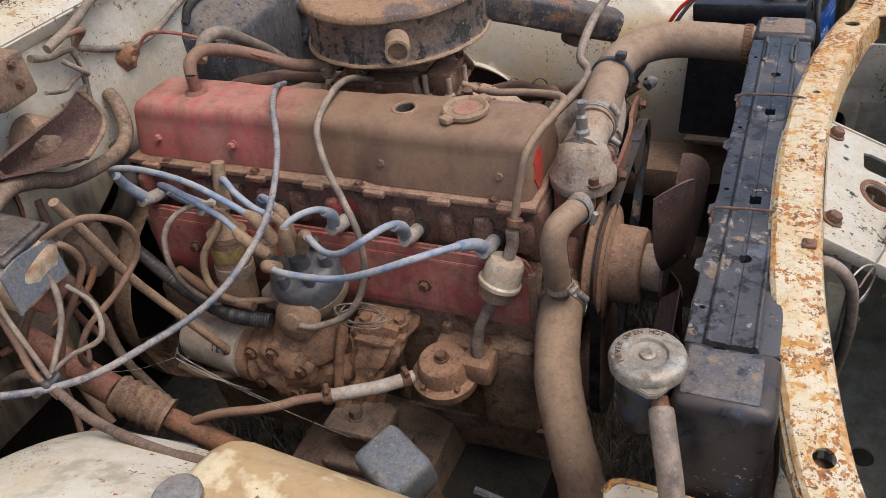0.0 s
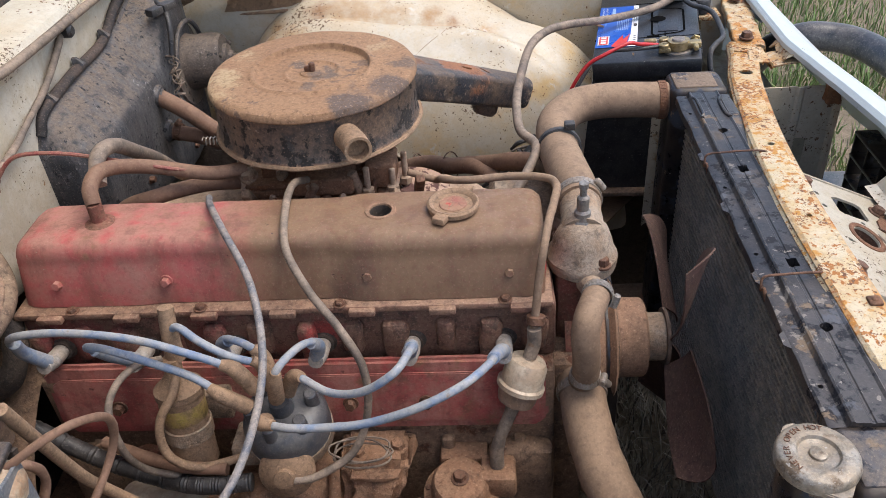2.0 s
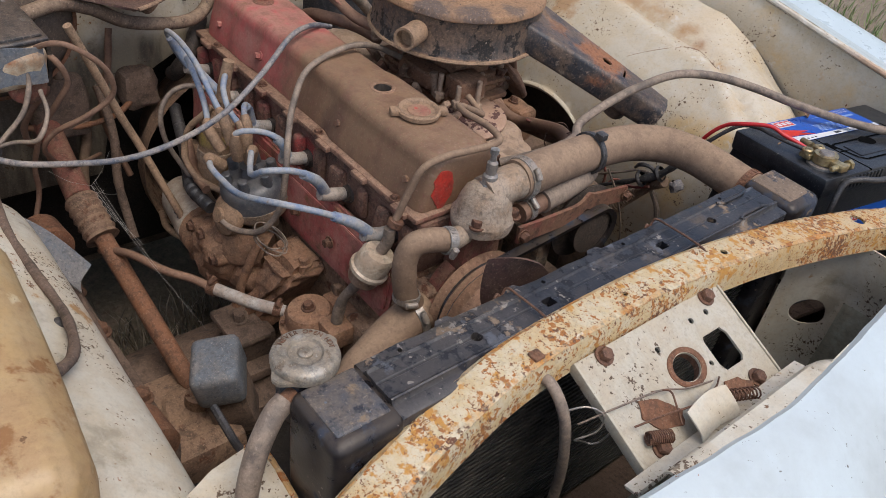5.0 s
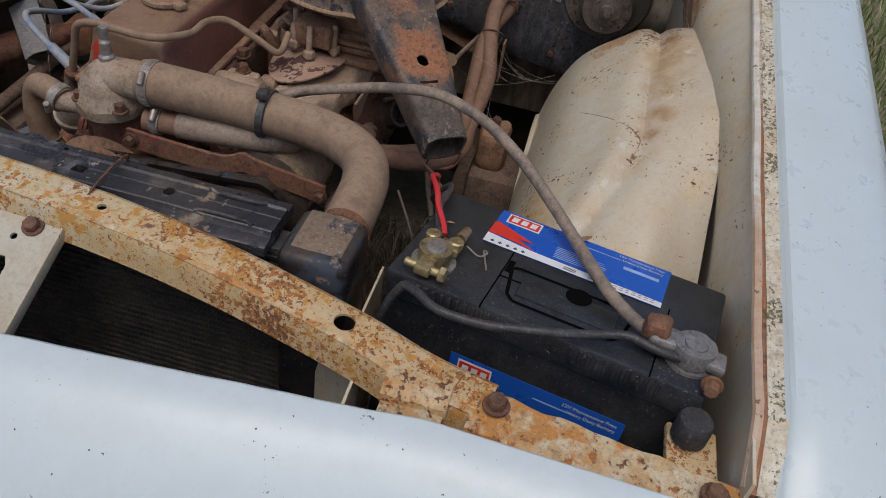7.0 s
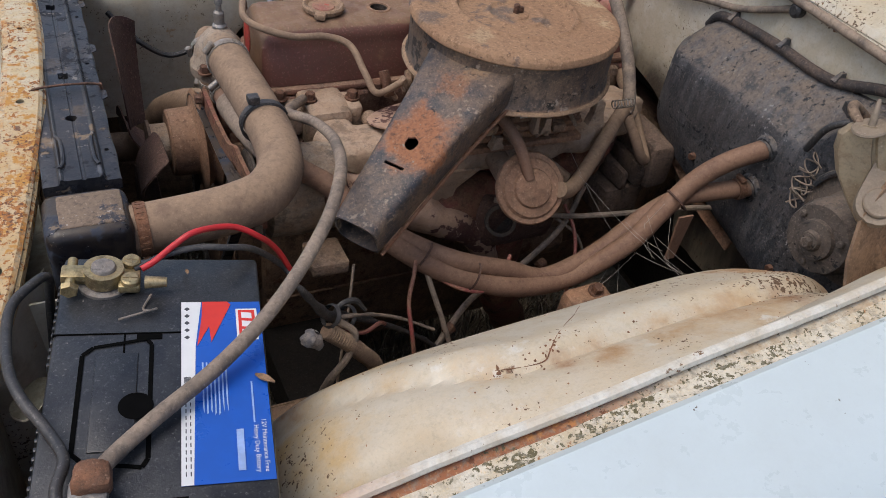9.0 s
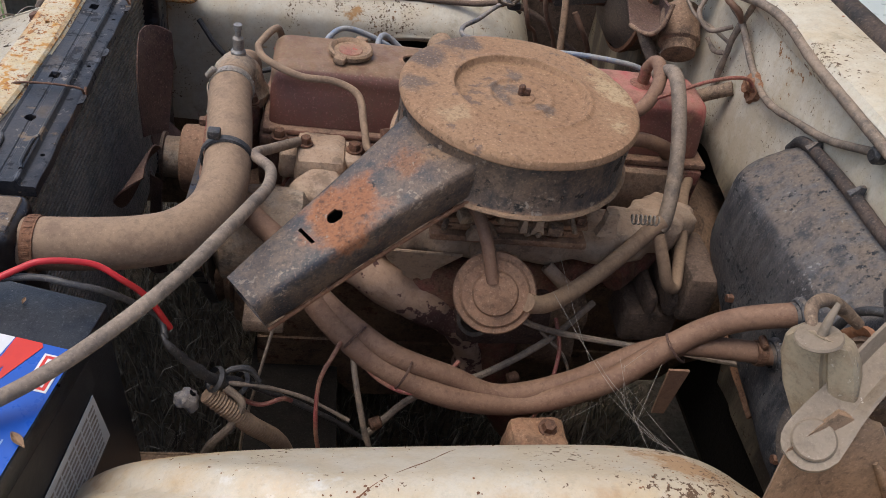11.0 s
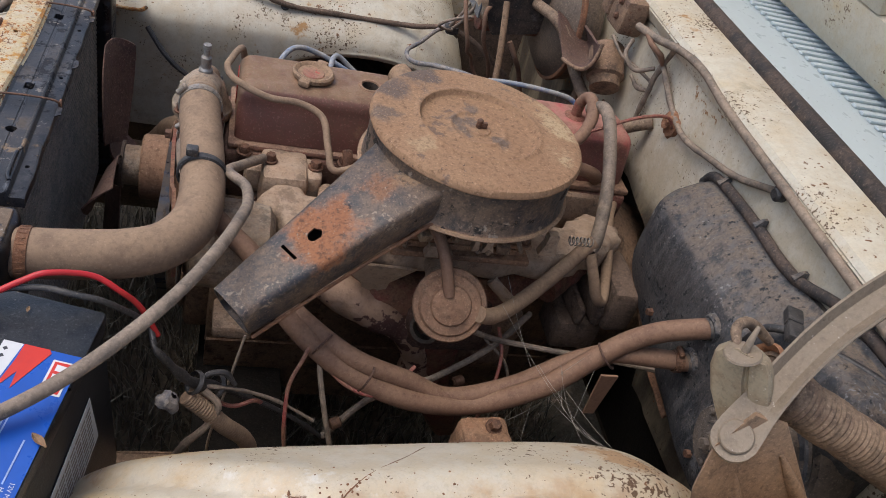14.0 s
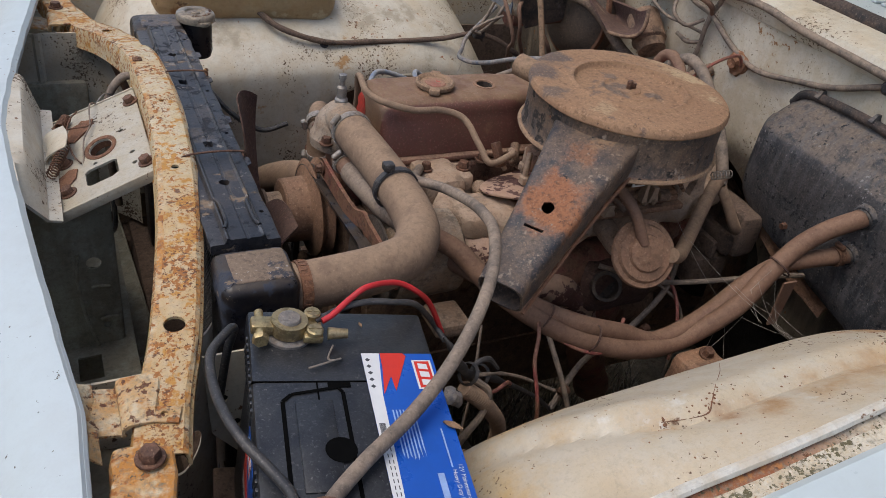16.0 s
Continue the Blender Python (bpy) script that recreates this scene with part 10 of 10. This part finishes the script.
def booster_group():
    t = thing("brake_booster", (-0.5, -0.36, 0.75), "large dust-brown brake booster with rusty master cylinder", "brake booster")
    b = fresh()
    add_lathe(b, (-0.54, -0.385, 0.865), (1, 0, 0), [(0, 0), (0.105, 0), (0.115, 0.02), (0.117, 0.045), (0.112, 0.048), (0.105, 0.06), (0.075, 0.080), (0.03, 0.085), (0, 0.085)], 44)
    part("shell", b, "booster", t)
    b = fresh()
    add_lathe(b, (-0.54, -0.385, 0.865), (1, 0, 0), [(0.114, 0.040), (0.1195, 0.041), (0.1205, 0.046), (0.1195, 0.050), (0.113, 0.051)], 44)
    part("crimp_ring", b, "rust", t, "rusty crimped seam")
    b = fresh()
    add_cyl(b, (-0.46, -0.385, 0.845), (-0.335, -0.385, 0.838), 0.024, seg=20)
    add_box(b, -0.43, -0.35, -0.405, -0.365, 0.855, 0.872, 0.004)
    roughen(b, 0.002, 50, 1)
    part("master_cylinder", b, "iron_red", t, "rusty master cylinder")
    b = fresh()
    m = pose(-0.385, -0.395, 0.868, 0, 8, 6)
    add_box(b, -0.068, 0.062, -0.040, 0.036, -0.022, 0.034, 0.016, m, 4)
    roughen(b, 0.003, 22, 2)
    part("reservoir", b, "stained_plastic", t, "cream plastic reservoir with a rusty band")
    b = fresh()
    add_box(b, -0.080, 0.050, -0.030, 0.042, 0.034, 0.043, 0.004, m, 3)
    add_box(b, -0.074, 0.044, -0.024, 0.036, 0.041, 0.047, 0.003, m)
    roughen(b, 0.0012, 40, 1)
    part("lid", b, "reservoir_black", t, "black reservoir lid, grimy")
    b = fresh()
    add_loft(b, [[m @ Vector((x, y, z)) for x, y in ((-0.074 + g, 0.0365), (0.050 - g, 0.0365), (0.052 - g, 0.041), (-0.076 + g, 0.041))] for z, g in ((0.034, 0.0), (0.0, 0.002), (-0.030, 0.010), (-0.042, 0.018))])
    roughen(b, 0.0012, 40, 2)
    part("skirt", b, "reservoir_black", t, "black dirt-stained side of the reservoir")
    b = fresh()
    add_sheet(b, lambda u, v: m @ Vector((0.055 + 0.006 * v, -0.046 + 0.074 * u, 0.040 - 0.050 * v + 0.004 * math.sin(u * 5))), 10, 8, 0.003)
    part("cover_plate", b, "grey_box", t, "pale blue-grey cover plate")
    t = thing("wiper_motor", (-0.533, -0.136, 0.86), "dust-brown wiper motor on the firewall", "wiper motor")
    b = fresh()
    add_lathe(b, (-0.522, -0.205, 0.905), (0.1, 0.75, -0.55), [(0, 0), (0.027, 0.002), (0.031, 0.008), (0.031, 0.054), (0.0325, 0.056), (0.0325, 0.062), (0.027, 0.066), (0.026, 0.082), (0, 0.084)], 28)
    part("motor", b, "iron", t)
    b = fresh()
    add_box(b, -0.550, -0.505, -0.225, -0.160, 0.945, 1.006, 0.008)
    add_box(b, -0.535, -0.500, -0.250, -0.215, 0.955, 1.000, 0.006)
    roughen(b, 0.002, 40, 1)
    part("gear_case", b, "iron", t)
    for z in (0.970, 0.996):
        b = fresh()
        add_hex(b, (-0.505, -0.185, z), (1, 0, 0), 0.005, 0.006)
        part("screw", b, "bolt", t)
    for pts, r in (([(-0.520, -0.10, 0.99), (-0.515, -0.06, 0.985), (-0.530, -0.045, 0.975), (-0.545, -0.052, 0.958)], 0.0045), ([(-0.51, -0.11, 0.965), (-0.50, -0.095, 0.945), (-0.515, -0.075, 0.93), (-0.54, -0.06, 0.945)], 0.0035),
                   ([(-0.50, -0.16, 0.945), (-0.51, -0.125, 0.930), (-0.53, -0.09, 0.925), (-0.545, -0.06, 0.92)], 0.003),
                   ([(-0.335, -0.40, 0.885), (-0.325, -0.385, 0.86), (-0.315, -0.40, 0.82), (-0.311, -0.43, 0.79), (-0.311, -0.453, 0.771), (-0.33, -0.46, 0.755)], 0.0035), ([(-0.350, -0.43, 0.885), (-0.335, -0.44, 0.85), (-0.32, -0.445, 0.81), (-0.305, -0.450, 0.780)], 0.003),
                   ([(-0.375, -0.435, 0.87), (-0.366, -0.430, 0.842), (-0.345, -0.440, 0.81), (-0.318, -0.455, 0.785), (-0.29, -0.46, 0.765)], 0.0042), ([(-0.311, -0.445, 0.778), (-0.30, -0.42, 0.785), (-0.27, -0.40, 0.80), (-0.285, -0.38, 0.825), (-0.32, -0.375, 0.84)], 0.003)):
        b = fresh()
        add_tube(b, pts, r, 10, wobble=0.2)
        single("loom_branch", b, "hose_brown" if r > 0.004 else "cable", "dusty wiring by the brake booster", "cable")
    b = fresh()
    add_box(b, -0.325, -0.298, -0.462, -0.440, 0.766, 0.782, 0.004)
    roughen(b, 0.003, 70, 2)
    single("wire_knot", b, "cable_black", "black taped knot of wires on the inner guard", "cable")
    t = thing("cut_duct", (-0.47, -0.20, 0.84), "cut-open brown plastic duct, dusty, inner shade in its dark shell", "duct")
    def scoop(u, v):
        up = Vector((-0.475, -0.134, 0.928)).lerp(Vector((-0.498, -0.275, 0.905)), u)
        low = Vector((-0.442, -0.190, 0.874)).lerp(Vector((-0.452, -0.300, 0.915)), u)
        bow = math.sin(math.pi * v)
        sag = Vector((0.0, 0.034, -0.010)).lerp(Vector((-0.036, 0.0, -0.030)), min(1.0, u * 2.2))
        tip = 0.010 * max(0.0, 1 - u * 5) * (1 - v) ** 3
        return up.lerp(low, v) + sag * bow + Vector((0, 0, tip))
    b = fresh()
    add_sheet(b, scoop, 16, 20, 0.004)
    roughen(b, 0.0012, 40)
    # the dark colour carries the shade of the duct's inside
    part("shell", b, "rust_dark", t)
    b = fresh()
    add_tube(b, [scoop(0.0, k / 14) for k in range(15)], 0.0034, 8, 3, wobble=0.2)
    part("lip", b, "iron", t, "torn lip of the cut duct")
    b = fresh()
    add_tube(b, [(-0.43, -0.36, 0.895), (-0.455, -0.30, 0.895), (-0.470, -0.25, 0.875), (-0.485, -0.19, 0.838), (-0.50, -0.10, 0.818), (-0.512, -0.055, 0.828), (-0.535, -0.03, 0.855), (-0.556, -0.02, 0.87)], 0.0105, 14)
    single("speedo_cable", b, "duct", "thick dusty cable across the firewall", "cable")
    b = fresh()
    add_tube(b, [(-0.556, -0.10, 0.70), (-0.53, -0.10, 0.72), (-0.515, -0.09, 0.75), (-0.52, -0.07, 0.78), (-0.545, -0.05, 0.80)], 0.014, 12, wobble=0.2)
    single("engine_loom", b, "dark", "black oily loom beside the gearbox", "cable")


def steering():
    t = thing("steering_shaft", (-0.2, -0.31, 0.38), "rust-brown steering shaft with ribbed coupling", "steering shaft")
    b = fresh()
    add_cyl(b, (-0.62, -0.322, 0.690), (-0.40, -0.332, 0.604), 0.020, seg=20)
    part("column", b, "iron_red", t)
    b = fresh()
    d = (Vector((-0.335, -0.325, 0.566)) - Vector((-0.40, -0.332, 0.604)))
    n = d.length
    add_lathe(b, (-0.40, -0.332, 0.604), d, [(0, 0)] + [(0.0235 + 0.0035 * (k % 2), n * k / 11) for k in range(12)] + [(0, n)], 22)
    part("coupling", b, "iron", t, "ribbed rubber coupling")
    b = fresh()
    add_cyl(b, (-0.345, -0.326, 0.572), (-0.05, -0.30, 0.425), 0.0145, seg=18)
    part("shaft", b, "rust", t)
    b = fresh()
    add_lathe(b, (-0.06, -0.31, 0.36), (0.1, 0, 1), [(0, 0), (0.055, 0), (0.06, 0.02), (0.06, 0.07), (0.045, 0.085), (0.02, 0.09), (0.018, 0.11), (0, 0.11)], 24)
    add_box(b, -0.14, 0.03, -0.38, -0.27, 0.37, 0.44, 0.015)
    roughen(b, 0.003, 30)
    part("steering_box", b, "iron", t)
    t = thing("bracket_box", (0.02, -0.33, 0.50), "grey painted steel box on the chassis rail", "bracket")
    b = fresh()
    m = pose(-0.020, -0.290, 0.535, 12, 6, -28)
    add_box(b, -0.042, 0.042, -0.034, 0.034, -0.035, 0.028, 0.012, m, 3)
    part("box", b, "grey_box", t)
    b = fresh()
    add_box(b, -0.03, 0.03, -0.03, 0.03, -0.12, -0.034, 0.004, m)
    part("stand", b, "under", t)


def washer_and_hinges():
    t = thing("washer_bottle", (0.03, -0.56, 0.72), "yellowed, stained plastic washer bottle with cap", "washer bottle")
    b = fresh()
    m = pose(0.050, -0.578, 0.832, 0, 0, -4)
    add_box(b, -0.075, 0.28, -0.075, 0.065, -0.06, 0.055, 0.042, m, 5)
    roughen(b, 0.005, 16, 2)
    part("bottle", b, "bottle", t)
    b = fresh()
    add_lathe(b, m @ Vector((-0.040, -0.012, 0.052)), (0, 0, 1), [(0.0165, 0), (0.018, 0.003), (0.018, 0.010), (0.015, 0.013), (0, 0.014)], 26)
    part("cap", b, "lead_post", t, "grey screw cap")
    # hood hinge on the battery side
    t = bpy.data.objects["hood"]
    p = Vector((-0.31, 0.675, 0.971))
    run = Vector((-0.72, -0.34, 0.605)).normalized()
    side = Vector((-0.565, 0.823, -0.067))
    side = (side - run * side.dot(run)).normalized()
    n = run.cross(side).normalized()
    n = n if n.x > 0 or n.y > 0 else -n
    b = fresh()
    base = [Vector(q) for q in ((-0.300, 0.706, 0.868), (-0.440, 0.690, 0.872), (-0.420, 0.684, 0.905), (-0.352, 0.672, 0.992), (-0.318, 0.668, 1.000), (-0.292, 0.676, 0.970), (-0.287, 0.690, 0.925))]
    lo = [b.verts.new(q) for q in base]
    hi = [b.verts.new(q + Vector((0.004, 0.006, 0.002))) for q in base]
    b.faces.new(lo)
    b.faces.new(hi)
    for k in range(len(base)):
        m = (k + 1) % len(base)
        b.faces.new((lo[k], lo[m], hi[m], hi[k]))
    for q0, q1 in ((Vector((-0.358, 0.683, 0.962)), Vector((-0.425, 0.693, 0.885))), (Vector((-0.322, 0.686, 0.940)), Vector((-0.350, 0.702, 0.880)))):
        add_tube(b, [q0, (q0 + q1) / 2, q1], [0.002, 0.007, 0.009], 10)
    part("hinge_bracket", b, "boot", t, "dusty pressed steel hinge bracket")
    b = fresh()
    add_box(b, -0.47, -0.27, 0.695, 0.735, 0.862, 0.868, 0.002)
    part("hinge_foot", b, "boot", t, "dusty hinge foot flange")
    b = fresh()
    secs = []
    for u, w in ((-0.0205, 0.003), (-0.0195, 0.008), (-0.0165, 0.0125), (-0.012, 0.0162), (-0.006, 0.0185), (0.002, 0.0195), (0.014, 0.0185), (0.028, 0.0168), (0.045, 0.0158), (0.07, 0.0152), (0.10, 0.0152), (0.13, 0.0155), (0.16, 0.016), (0.20, 0.0165), (0.24, 0.017), (0.30, 0.018), (0.40, 0.019)):
        c = p + run * u + n * 0.012 - side * 0.015 * math.sin(math.pi * min(1.0, max(0.0, u) / 0.24))
        lip = 0.0085
        prof = [(-w, -0.006), (-w, lip), (-w * 0.86, lip + 0.001), (-w * 0.45, 0.001), (w * 0.45, 0.001), (w * 0.86, lip + 0.001), (w, lip), (w, -0.006), (w * 0.8, -0.006), (w * 0.6, -0.002), (-w * 0.6, -0.002), (-w * 0.8, -0.006)]
        if u < 0.03:
            prof = [(a, min(h, 0.003)) for a, h in prof]
        secs.append([c + side * a + n * h for a, h in prof])
    add_loft(b, secs)
    part("hinge_arm", b, "hinge", t, "long pressed steel hinge arm, dusty")
    b = fresh()
    add_lathe(b, p + n * 0.012, n, [(0.0142, 0), (0.0142, 0.004), (0.0130, 0.0055), (0.011, 0.005), (0, 0.005)], 28)
    part("hinge_pivot", b, "hinge", t)
    t = thing("vent_duct", (-0.4, 0.62, 0.85), "brown corrugated air duct beside the heater", "duct")
    b = fresh()
    pts = [Vector(q) for q in ((-0.368, 0.606, 0.980), (-0.392, 0.616, 0.968), (-0.430, 0.632, 0.955), (-0.470, 0.645, 0.940), (-0.51, 0.655, 0.922), (-0.56, 0.66, 0.895))]
    add_tube(b, pts, [0.0232 + 0.0020 * (k % 2) for k in range(81)], 26, 34, open_ends=True, wobble=0.06)
    part("hose", b, "duct", t)
    b = fresh()
    add_lathe(b, (-0.366, 0.605, 0.981), (0.8, -0.32, 0.42), [(0.0235, -0.006), (0.0275, -0.005), (0.0285, 0.003), (0.0255, 0.006), (0.0225, 0.002), (0.0225, -0.006)], 28)
    part("collar", b, "rust_patch", t)
    b = fresh()
    secs = []
    for c, w in (((-0.330, 0.670, 0.942), 0.012), ((-0.323, 0.664, 0.962), 0.019), ((-0.314, 0.655, 0.988), 0.027), ((-0.304, 0.648, 1.012), 0.027), ((-0.299, 0.645, 1.028), 0.024), ((-0.297, 0.645, 1.038), 0.017), ((-0.296, 0.646, 1.042), 0.008)):
        u, out = Vector((-0.62, 0.74, 0.2)).normalized(), Vector((0.7, 0.65, 0.25)).normalized()
        c = Vector(c) - out * 0.014
        row = [(-1.0, -0.010), (-1.0, 0.004), (-0.92, 0.008), (-0.5, 0.0105), (-0.1, 0.012), (0.08, 0.012), (0.14, 0.0085), (0.22, 0.0085), (0.30, 0.0115), (0.6, 0.0105), (0.92, 0.008), (1.0, 0.004), (1.0, -0.010)]
        secs.append([c + u * w * a + out * h for a, h in row] + [c + u * w * a * 0.9 + out * (h - 0.004) for a, h in reversed(row)])
    add_loft(b, secs)
    roughen(b, 0.0012, 40)
    hood_ob = bpy.data.objects["hood"]
    plate = part("hinge_plate", b, "hinge_cream", hood_ob, "dusty cream pressed steel hinge plate")
    b = fresh()
    add_lathe(b, (-0.299, 0.640, 1.036), (0.35, -0.2, 1), [(0, 0), (0.0145, 0), (0.0155, 0.0015), (0.0145, 0.003), (0.005, 0.004), (0, 0.004)], 22)
    add_tube(b, [(-0.299, 0.640, 1.038), (-0.301, 0.636, 1.050), (-0.306, 0.630, 1.060)], [0.0035, 0.003, 0.0018], 10)
    part("stop_peg", b, "hinge", plate, "dusty steel stop peg")
    b = fresh()
    add_tube(b, [(-0.300, 0.630, 1.034), (-0.306, 0.612, 1.038), (-0.326, 0.598, 1.033), (-0.348, 0.592, 1.020), (-0.366, 0.596, 1.008)], [0.0040, 0.0048, 0.0052, 0.0048], 12, wobble=0.15)
    part("retaining_loop", b, "duct", t, "brown loop round the duct's mouth")


def right_guard_things():
    t = thing("guard_lip", (0.33, -0.42, 0.74), "rust-edged cream lip of the inner guard by the radiator", "panel lip")
    b = fresh()
    add_plate(b, [(0.262, -0.392), (0.275, -0.378), (0.33, -0.380), (0.385, -0.388), (0.41, -0.41), (0.41, -0.50), (0.30, -0.50), (0.268, -0.43)], 0.004, 0.0015, Matrix.Translation((0, 0, 0.742)))
    roughen(b, 0.001, 30)
    part("sheet", b, "cream", t)
    b = fresh()
    add_tube(b, [(0.262, -0.393, 0.741), (0.275, -0.379, 0.741), (0.33, -0.381, 0.741), (0.385, -0.389, 0.741), (0.41, -0.411, 0.741)], 0.0035, 8, wobble=0.3)
    part("rolled_edge", b, "rust_eaten", t, "rusted rolled edge")
    b = fresh()
    add_tube(b, [(0.428, -0.37, 0.805), (0.412, -0.378, 0.765), (0.392, -0.385, 0.70), (0.372, -0.395, 0.64), (0.36, -0.41, 0.56)], 0.011, 12, wobble=0.1)
    single("drain_hose", b, "hose_brown", "brown dusty hose running down beside the radiator", "hose")
    for pts, r, mat in (([(-0.56, -0.20, 0.80), (-0.545, -0.215, 0.74), (-0.555, -0.23, 0.67), (-0.57, -0.22, 0.60), (-0.55, -0.20, 0.52)], 0.006, "hose_brown"),
                        ([(-0.55, -0.30, 0.78), (-0.54, -0.285, 0.70), (-0.56, -0.26, 0.63), (-0.55, -0.28, 0.55), (-0.50, -0.30, 0.47)], 0.009, "hose"),
                        ([(-0.53, -0.17, 0.70), (-0.52, -0.22, 0.665), (-0.535, -0.29, 0.65), (-0.55, -0.36, 0.66)], 0.005, "rust"),
                        ([(-0.53, -0.24, 0.72), (-0.50, -0.235, 0.64), (-0.48, -0.245, 0.56), (-0.42, -0.25, 0.48)], 0.0075, "under")):
        single("brake_pipe", add_tube(fresh(), pts, r, 10, wobble=0.2), mat, "grimy pipe running down the firewall", "pipe")
    b = fresh()
    add_box(b, -0.575, -0.53, -0.345, -0.255, 0.63, 0.74, 0.012)
    add_box(b, -0.575, -0.52, -0.20, -0.14, 0.66, 0.73, 0.014)
    roughen(b, 0.006, 30, 2)
    single("sound_pad", b, "under", "grimy felt pad round the column hole", "pad")
    b = fresh()
    add_tube(b, [(0.14, -0.53, 0.80), (0.10, -0.49, 0.778), (0.017, -0.472, 0.756), (-0.08, -0.476, 0.752), (-0.16, -0.478, 0.752), (-0.24, -0.47, 0.758), (-0.300, -0.456, 0.772), (-0.36, -0.44, 0.76), (-0.45, -0.42, 0.70)], 0.0055, 10, 8, wobble=0.25)
    single("wiring_loom", b, "under", "grimy wiring loom lying along the inner guard", "cable")
    b = fresh()
    add_lathe(b, (0.017, -0.480, 0.745), (0, 0.4, 1), [(0.009, 0), (0.009, 0.005), (0.004, 0.008), (0, 0.008)], 14)
    single("rubber_plug", b, "cable_black", "black rubber plug in the inner guard", "plug")
    b = fresh()
    add_tube(b, [(0.26, -0.40, 0.70), (0.22, -0.37, 0.66), (0.17, -0.36, 0.63), (0.12, -0.36, 0.64)], 0.005, 8)
    single("loose_wire", b, "cable_black", "black wire beside the radiator", "wire")


def cobwebs():
    r = random.Random(9)
    for at, ends in (((-0.30, 0.40, 0.70), [(-0.36, 0.52, 0.72), (-0.28, 0.47, 0.60), (-0.33, 0.42, 0.78), (-0.22, 0.45, 0.62), (-0.25, 0.30, 0.80)]),
                     ((-0.323, 0.47, 0.718), [(-0.297, 0.43, 0.775), (-0.23, 0.36, 0.80), (-0.330, 0.545, 0.735), (-0.47, 0.55, 0.66), (-0.36, 0.41, 0.75)]),
                     ((-0.230, -0.357, 0.738), [(-0.179, -0.316, 0.656), (-0.085, -0.275, 0.55), (-0.323, -0.387, 0.718), (-0.22, -0.33, 0.79), (-0.25, -0.32, 0.70), (-0.19, -0.345, 0.70)])):
        b = fresh()
        for e in ends:
            mid = (Vector(at) + Vector(e)) / 2 + Vector((0, 0, -0.006))
            add_tube(b, [at, mid, e], 0.0002, 4, 4)
        for _ in range(5):
            i, j = r.sample(range(len(ends)), 2)
            p, q = Vector(at).lerp(Vector(ends[i]), r.uniform(0.1, 0.6)), Vector(at).lerp(Vector(ends[j]), r.uniform(0.1, 0.6))
            add_tube(b, [p, (p + q) / 2 + Vector((0, 0, -0.004)), q], 0.00020, 4, 3)
        single("cobweb", b, "web", "dusty torn cobweb", "cobweb", "stuff")


ground()
firewall()
cabin()
hood()
for s, side in ((1, "left"), (-1, "right")):
    side_shell(s, side)
front_bar()
latch_panel()
nose()
bull_bar()
chassis()
bump_bracket()
engine()
air_cleaner()
radiator()
hoses()
fuel_line()
ignition_leads()
battery()
cables()
heater_box()
booster_group()
steering()
washer_and_hinges()
right_suspension()
right_guard_things()
cobwebs()
grass()
